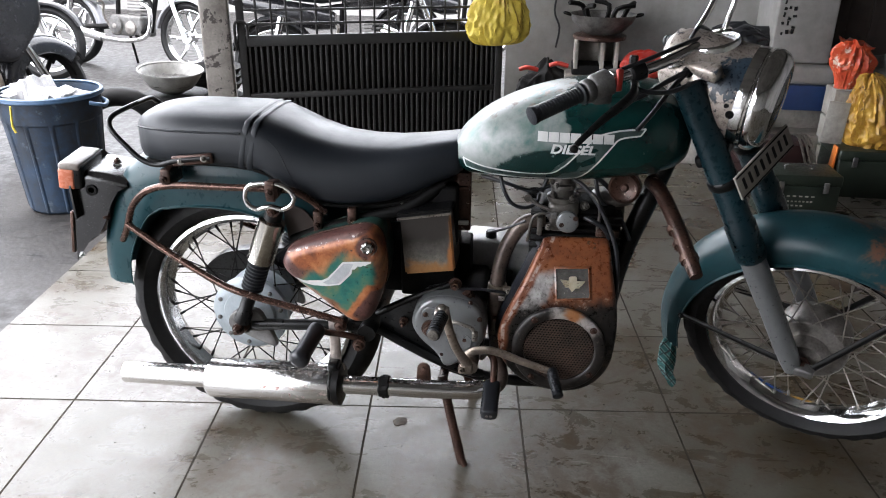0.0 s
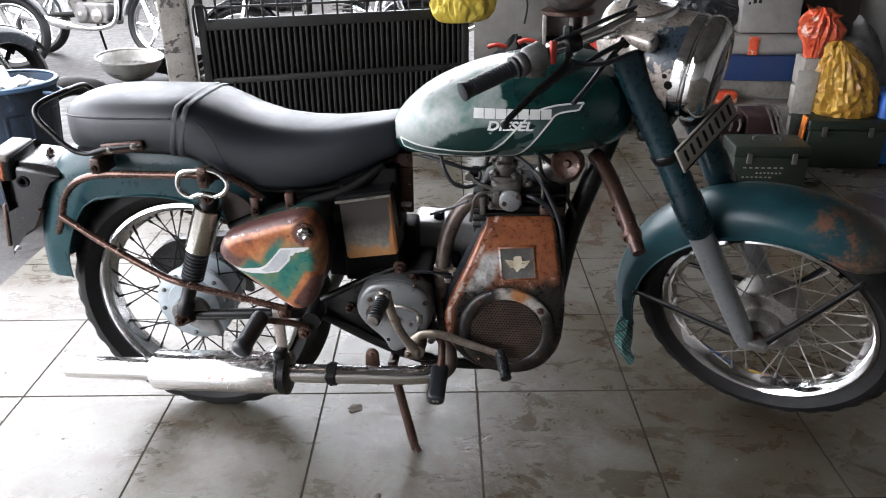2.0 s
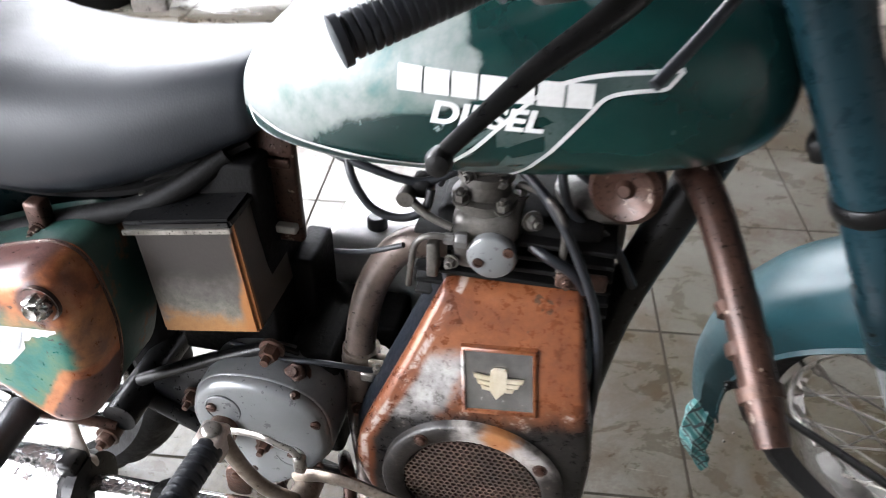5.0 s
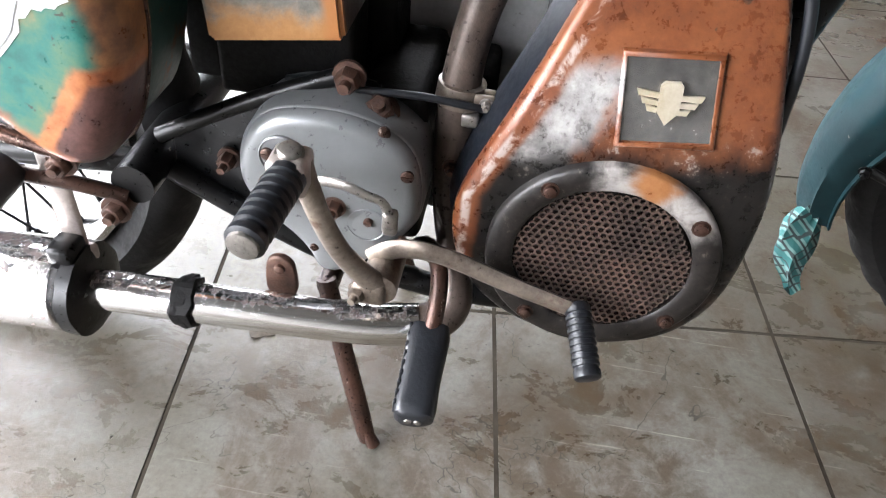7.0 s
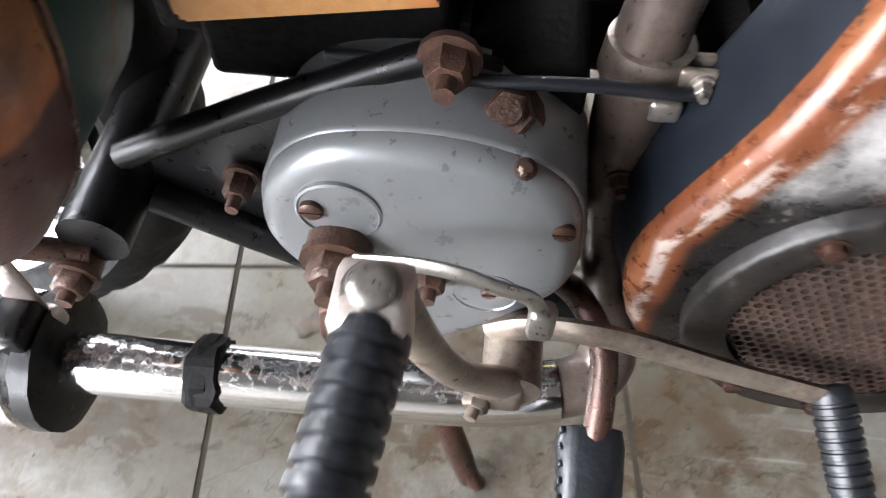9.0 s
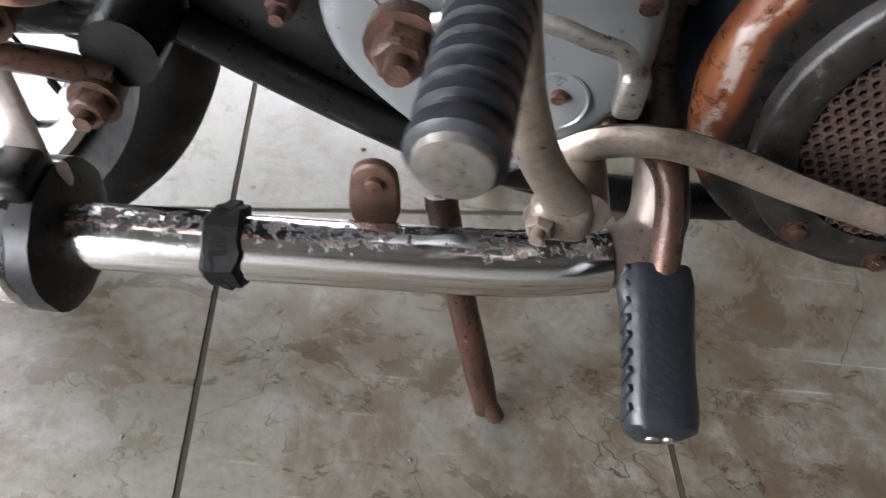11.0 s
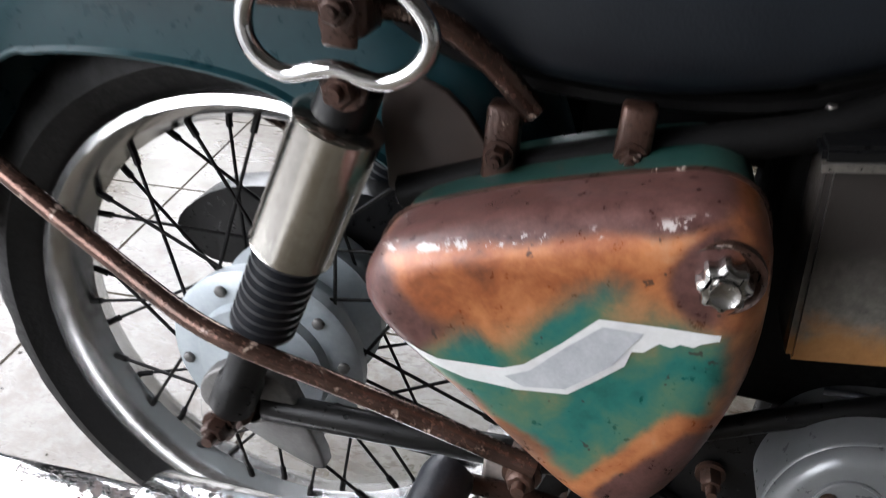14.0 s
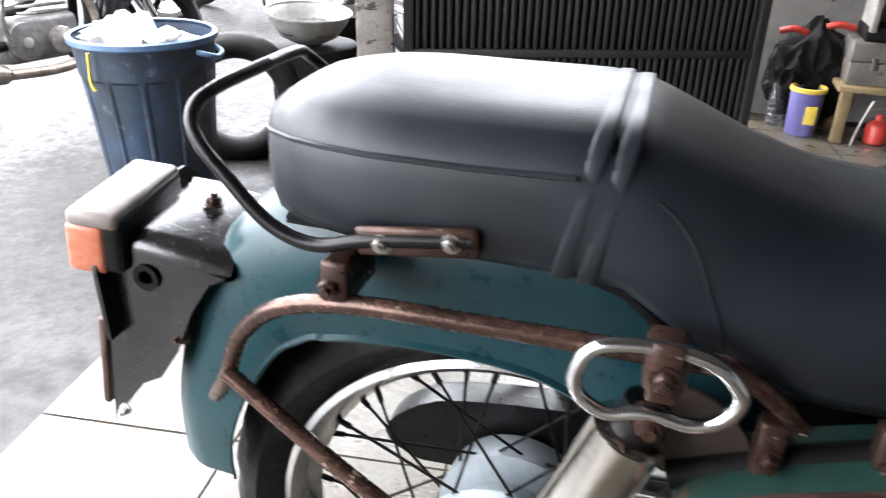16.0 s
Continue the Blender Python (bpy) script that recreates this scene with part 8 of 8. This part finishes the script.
def parked_bike(label, m, paint, legs, faired=False):
    """A commuter motorcycle on its stand, facing +x, rear axle over the origin."""
    t = thing("parked_motorcycle", label, "motorcycle", m, "parked motorcycles")
    for x, nm in ((0.0, "rear_wheel"), (1.25, "front_wheel")):
        c = Vector((x, 0, 0.3))
        b = rim(c, 0.228, 0.026)
        lathe(b, [(-0.05, 0.05), (0.05, 0.05)], c, (0, -1, 0), 20)
        spoke = M_DARK if faired else M_RIM
        w = part(nm, b, spoke, t)
        for k in range(6):
            a = k * math.pi / 3
            b = BM()
            tube(b, [c, c + Vector((math.cos(a + 0.15) * 0.12, 0, math.sin(a + 0.15) * 0.12)), c + Vector((math.cos(a) * 0.22, 0, math.sin(a) * 0.22))], [0.022, 0.016, 0.014], 6)
            part("wheel_spoke", b, spoke, w)
        b = BM()
        rings = []
        for j in range(44):
            a = 2 * math.pi * j / 44
            u = Vector((math.cos(a), 0, math.sin(a)))
            rings.append([c + u * (0.262 + math.cos(k * math.pi / 4) * 0.038) + Vector((0, math.sin(k * math.pi / 4) * 0.042, 0)) for k in range(8)])
        loft(b, rings, loop=True)
        part("tyre", b, M_TYRE, w)
        b = BM()
        lo, hi = (10, 165) if x == 0 else (25, 170)
        arcs = [c + Vector((math.cos(a), 0, math.sin(a))) * 0.335 for a in (radians(hi - (hi - lo) * i / 16) for i in range(17))]
        sweep(b, arcs, skin(guard_section(0.06, 0.03), 0.004))
        part("mudguard", b, paint, t)
    for s in (-1, 1):
        b = BM()
        tube(b, [(1.25, s * 0.08, 0.3), (1.12, s * 0.085, 0.62), (1.02, s * 0.085, 0.86)], [0.022, 0.024, 0.018], 10)
        part("fork_leg", b, legs, t)
        b = BM()
        tube(b, [(0.0, s * 0.1, 0.32), (0.08, s * 0.11, 0.62)], [0.03, 0.026], 10)
        part("rear_damper", b, M_CHROME, t)
        b = BM()
        tube(b, [(0.98, s * 0.05, 0.95), (0.94, s * 0.2, 1.02), (0.84, s * 0.34, 0.99)], 0.012, 8, 3)
        part("handlebar", b, M_DARK, t)
        b = BM()
        tube(b, [(0.94, s * 0.24, 1.02), (0.96, s * 0.28, 1.13)], 0.005, 6)
        lathe(b, [(-0.01, 0.03), (0, 0.05), (0.01, 0.05)], (0.96, s * 0.29, 1.16), (-1, 0, 0), 16)
        part("mirror", b, M_DARK, t)
        b = BM()
        tube(b, [(0.5, s * 0.09, 0.36), (0.25, s * 0.1, 0.34), (0.0, s * 0.1, 0.3)], 0.02, 8)
        part("swinging_arm", b, M_DARK, t)
    b = BM()
    loft(b, [[(x, math.cos(a) * w, z + math.sin(a) * h) for a in (2 * math.pi * k / 16 for k in range(16))] for x, w, z, h in ((0.5, 0.05, 0.76, 0.05), (0.58, 0.1, 0.78, 0.09), (0.74, 0.14, 0.81, 0.12), (0.9, 0.12, 0.82, 0.1), (0.98, 0.05, 0.82, 0.05))])
    part("fuel_tank", b, paint, t)
    b = BM()
    loft(b, [[(x, math.cos(a) * w, z + math.sin(a) * h) for a in (2 * math.pi * k / 14 for k in range(14))] for x, w, z, h in ((-0.25, 0.06, 0.82, 0.03), (-0.15, 0.11, 0.82, 0.05), (0.1, 0.12, 0.79, 0.05), (0.35, 0.12, 0.76, 0.045), (0.55, 0.08, 0.77, 0.03))])
    part("seat", b, M_VINYL, t)
    b = BM()
    loft(b, [[(x, math.cos(a) * w, z + math.sin(a) * h) for a in (2 * math.pi * k / 12 for k in range(12))] for x, w, z, h in ((-0.32, 0.05, 0.74, 0.03), (-0.1, 0.1, 0.7, 0.06), (0.3, 0.11, 0.62, 0.09), (0.45, 0.08, 0.6, 0.06))])
    part("side_panel", b, paint, t)
    b = BM()
    box(b, (0.48, -0.11, 0.28), (0.82, 0.11, 0.46), 0.03, None, 3)
    lathe(b, [(0.1, 0.075), (0.135, 0.07), (0.14, 0.05)], (0.56, 0, 0.37), (0, -1, 0), 24)
    eng = part("engine", b, M_GREASE, t)
    for k in range(6):
        b = BM()
        box(b, (0.66, -0.08, 0.46 + k * 0.028), (0.8, 0.08, 0.472 + k * 0.028), 0.003)
        part("cooling_fin", b, M_GREASE, eng)
    b = BM()
    tube(b, [(0.8, -0.06, 0.56), (0.9, -0.08, 0.5), (0.88, -0.1, 0.3), (0.7, -0.13, 0.24), (0.45, -0.14, 0.25), (0.4, -0.14, 0.26), (0.0, -0.15, 0.33), (-0.18, -0.15, 0.37)], [0.02, 0.02, 0.02, 0.02, 0.022, 0.042, 0.046, 0.036], 12, 4)
    part("exhaust", b, M_LEVER if faired else M_PIPE, t)
    b = BM()
    lathe(b, [(-0.08, 0.03), (-0.06, 0.07), (0, 0.085), (0.02, 0.08), (0.03, 0.03)], (1.1, 0, 0.86), (1, 0, -0.1), 24)
    part("headlamp", b, paint, t)
    for pts, r in (([(0.98, 0, 0.85), (0.9, 0, 0.6), (0.84, 0, 0.32)], 0.022), ([(0.95, 0, 0.8), (0.5, 0, 0.7), (0.2, 0, 0.66)], 0.02), ([(0.5, 0, 0.7), (0.48, 0, 0.32)], 0.02)):
        b = BM()
        tube(b, pts, r, 8)
        part("frame_tube", b, M_DARK, t)
    b = BM()
    tube(b, [(0.52, 0.1, 0.28), (0.5, 0.22, 0.0)], 0.011, 8)
    part("side_stand", b, M_DARK, t)
    for x, z, r in ((0.56, 0.36, 0.062), (0.72, 0.35, 0.05)):
        b = BM()
        lathe(b, [(0.1, r + 0.008), (0.128, r + 0.006), (0.136, r * 0.8), (0.134, r * 0.5), (0.142, r * 0.3)], (x, 0, z), (0, -1, 0), 24)
        for k in range(6):
            a = k * math.pi / 3
            nut(b, (x + math.cos(a) * r * 0.92, -0.128, z + math.sin(a) * r * 0.92), (0, -1, 0), 0.007, 0.008)
        part("engine_cover", b, M_FHUB, eng)
    b = BM()
    tube(b, [(0.5, -0.13, 0.36), (0.47, -0.16, 0.45), (0.49, -0.18, 0.55), (0.49, -0.25, 0.56)], 0.011, 8, 3)
    part("kick_lever", b, M_STEEL, eng)
    b = BM()
    tube(b, [(0.78, 0, 0.6), (0.86, -0.03, 0.58), (0.9, -0.06, 0.5), (0.86, -0.08, 0.36), (0.75, -0.09, 0.28)], 0.017, 8, 3)
    part("frame_cradle", b, M_DARK, t)
    if faired:
        for s in (-1, 1):
            b = BM()
            side = [(1.2, 0.98), (1.26, 0.86), (1.24, 0.7), (1.12, 0.58), (1.02, 0.5), (0.92, 0.52), (0.88, 0.66), (0.94, 0.82), (1.02, 0.95)]
            pillow(b, side, s * 0.09, s * 0.16, 0.03, 3, 4)
            part("fairing", b, paint, t, "glossy black fairing panel")
        b = BM()
        arcs = [Vector((1.25, 0, 0.3)) + Vector((math.cos(a), 0, math.sin(a))) * 0.325 for a in (radians(190 - 150 * i / 20) for i in range(21))]
        sweep(b, arcs, skin(guard_section(0.085, 0.11), 0.004))
        part("front_fender", b, paint, t)
    return t


M_GREYP = surf("faded_silver_paint", (0.25, 0.25, 0.26), (0.36, 0.36, 0.37), (0.3, 0.45), 0.2, 4, 0.05, 100)
M_BLKP = surf("glossy_black_paint", (0.008, 0.008, 0.009), (0.02, 0.02, 0.022), (0.15, 0.3), 0, 4, 0.03, 100)


def stood(x, y, yaw):
    return Matrix.Translation((x, y, -0.025)) @ Matrix.Rotation(radians(yaw), 4, "Z") @ Matrix.Rotation(radians(-8), 4, "X")


parked_bike("dusty silver commuter motorcycle parked in the yard", stood(-3.62, 5.0, -12), M_GREYP, M_CHROME)
parked_bike("black commuter motorcycle parked close to the bin", stood(-2.65, 1.4, 73), M_BLKP, M_CHROME, True)
parked_bike("black commuter motorcycle parked at the back", stood(-4.6, 4.0, 10), M_BLKP, M_RIM)
parked_bike("black commuter motorcycle standing behind the gate", stood(-1.25, 3.7, 8), M_BLKP, M_RIM)
parked_bike("black commuter motorcycle in a row behind the gate", stood(-0.5, 4.9, -6), M_BLKP, M_RIM)

# ---- floor tiles ----
b = BM()
box(b, (-0.2094, -0.2094, -0.004), (0.2094, 0.2094, 0.0), 0.0, None, 1)
bmesh.ops.recalc_face_normals(b, faces=b.faces)
me = part("tile", b, M_TILE, FLOOR).data
o0 = FLOOR.children[0]
first = True
for i in range(-5, 9):
    for j in range(-10, 9):
        at = GRID @ Vector(((i + 0.5) * TILE, (j + 0.5) * TILE, 0))
        if at.x > 3.53 or at.y < -3.28 or (at.x > 0.4 and at.y > 3.18):
            continue
        m = GRID @ Matrix.Translation(((i + 0.5) * TILE, (j + 0.5) * TILE, random.uniform(-0.0004, 0.0002))) @ Matrix.Rotation(random.uniform(-0.001, 0.001), 4, "Y")
        if first:
            o0.matrix_basis = m
            first = False
        else:
            shared("tile", me, FLOOR, m)

# ---- flakes and grit scattered over the floor ----
for x, y, r in ((0.374, 0.0, 0.017), (0.06, -0.62, 0.009), (0.72, -0.36, 0.007), (0.93, -0.5, 0.008), (0.5, -0.32, 0.006)):
    b = BM()
    ring = []
    for j in range(18):
        a = 2 * math.pi * j / 18
        k = r * (1 + 0.45 * noise.noise(Vector((math.cos(a) * 1.8, math.sin(a) * 1.8, x * 9))))
        ring.append((math.cos(a) * k * 1.35, math.sin(a) * k))
    loft(b, [[(p, q, 0.0) for p, q in ring], [(p, q, 0.0016 + 0.002 * noise.noise(Vector((p * 60, q * 60, x)))) for p, q in ring], [(p * 0.5, q * 0.5, 0.003) for p, q in ring]])
    ob = part("mud_flake", rough(b, 0.0006, 200), M_FLAKE)
    ob.matrix_basis = pose(x, y, 0.0003, 0, 0, x * 90)
    tagged(ob, "curled flake of dried brown mud on the tiles", "mud flake", "mud flakes")
b = BM()
for k in range(230):
    x, y = random.uniform(-0.9, 2.0), random.uniform(-1.3, 1.6)
    r = random.choice((0.0012, 0.0015, 0.002, 0.0025, 0.0035))
    ring = [(x + math.cos(a + k) * r * random.uniform(0.6, 1.5), y + math.sin(a + k) * r * random.uniform(0.6, 1.5)) for a in (0.0, 1.3, 2.5, 3.8, 5.0)]
    lo = [b.verts.new((p, q, 0.0)) for p, q in ring]
    hi = b.verts.new((x, y, r * 0.8))
    for i in range(5):
        b.faces.new((lo[i], lo[(i + 1) % 5], hi))
M_GRIT = surf("dark_grit", (0.02, 0.018, 0.015), (0.09, 0.08, 0.065), (0.6, 0.9), 0, 3, 0.0, 100)
tagged(part("floor_grit", b, M_GRIT), "dark grit and chips scattered on the tiles", "grit", kind="stuff")
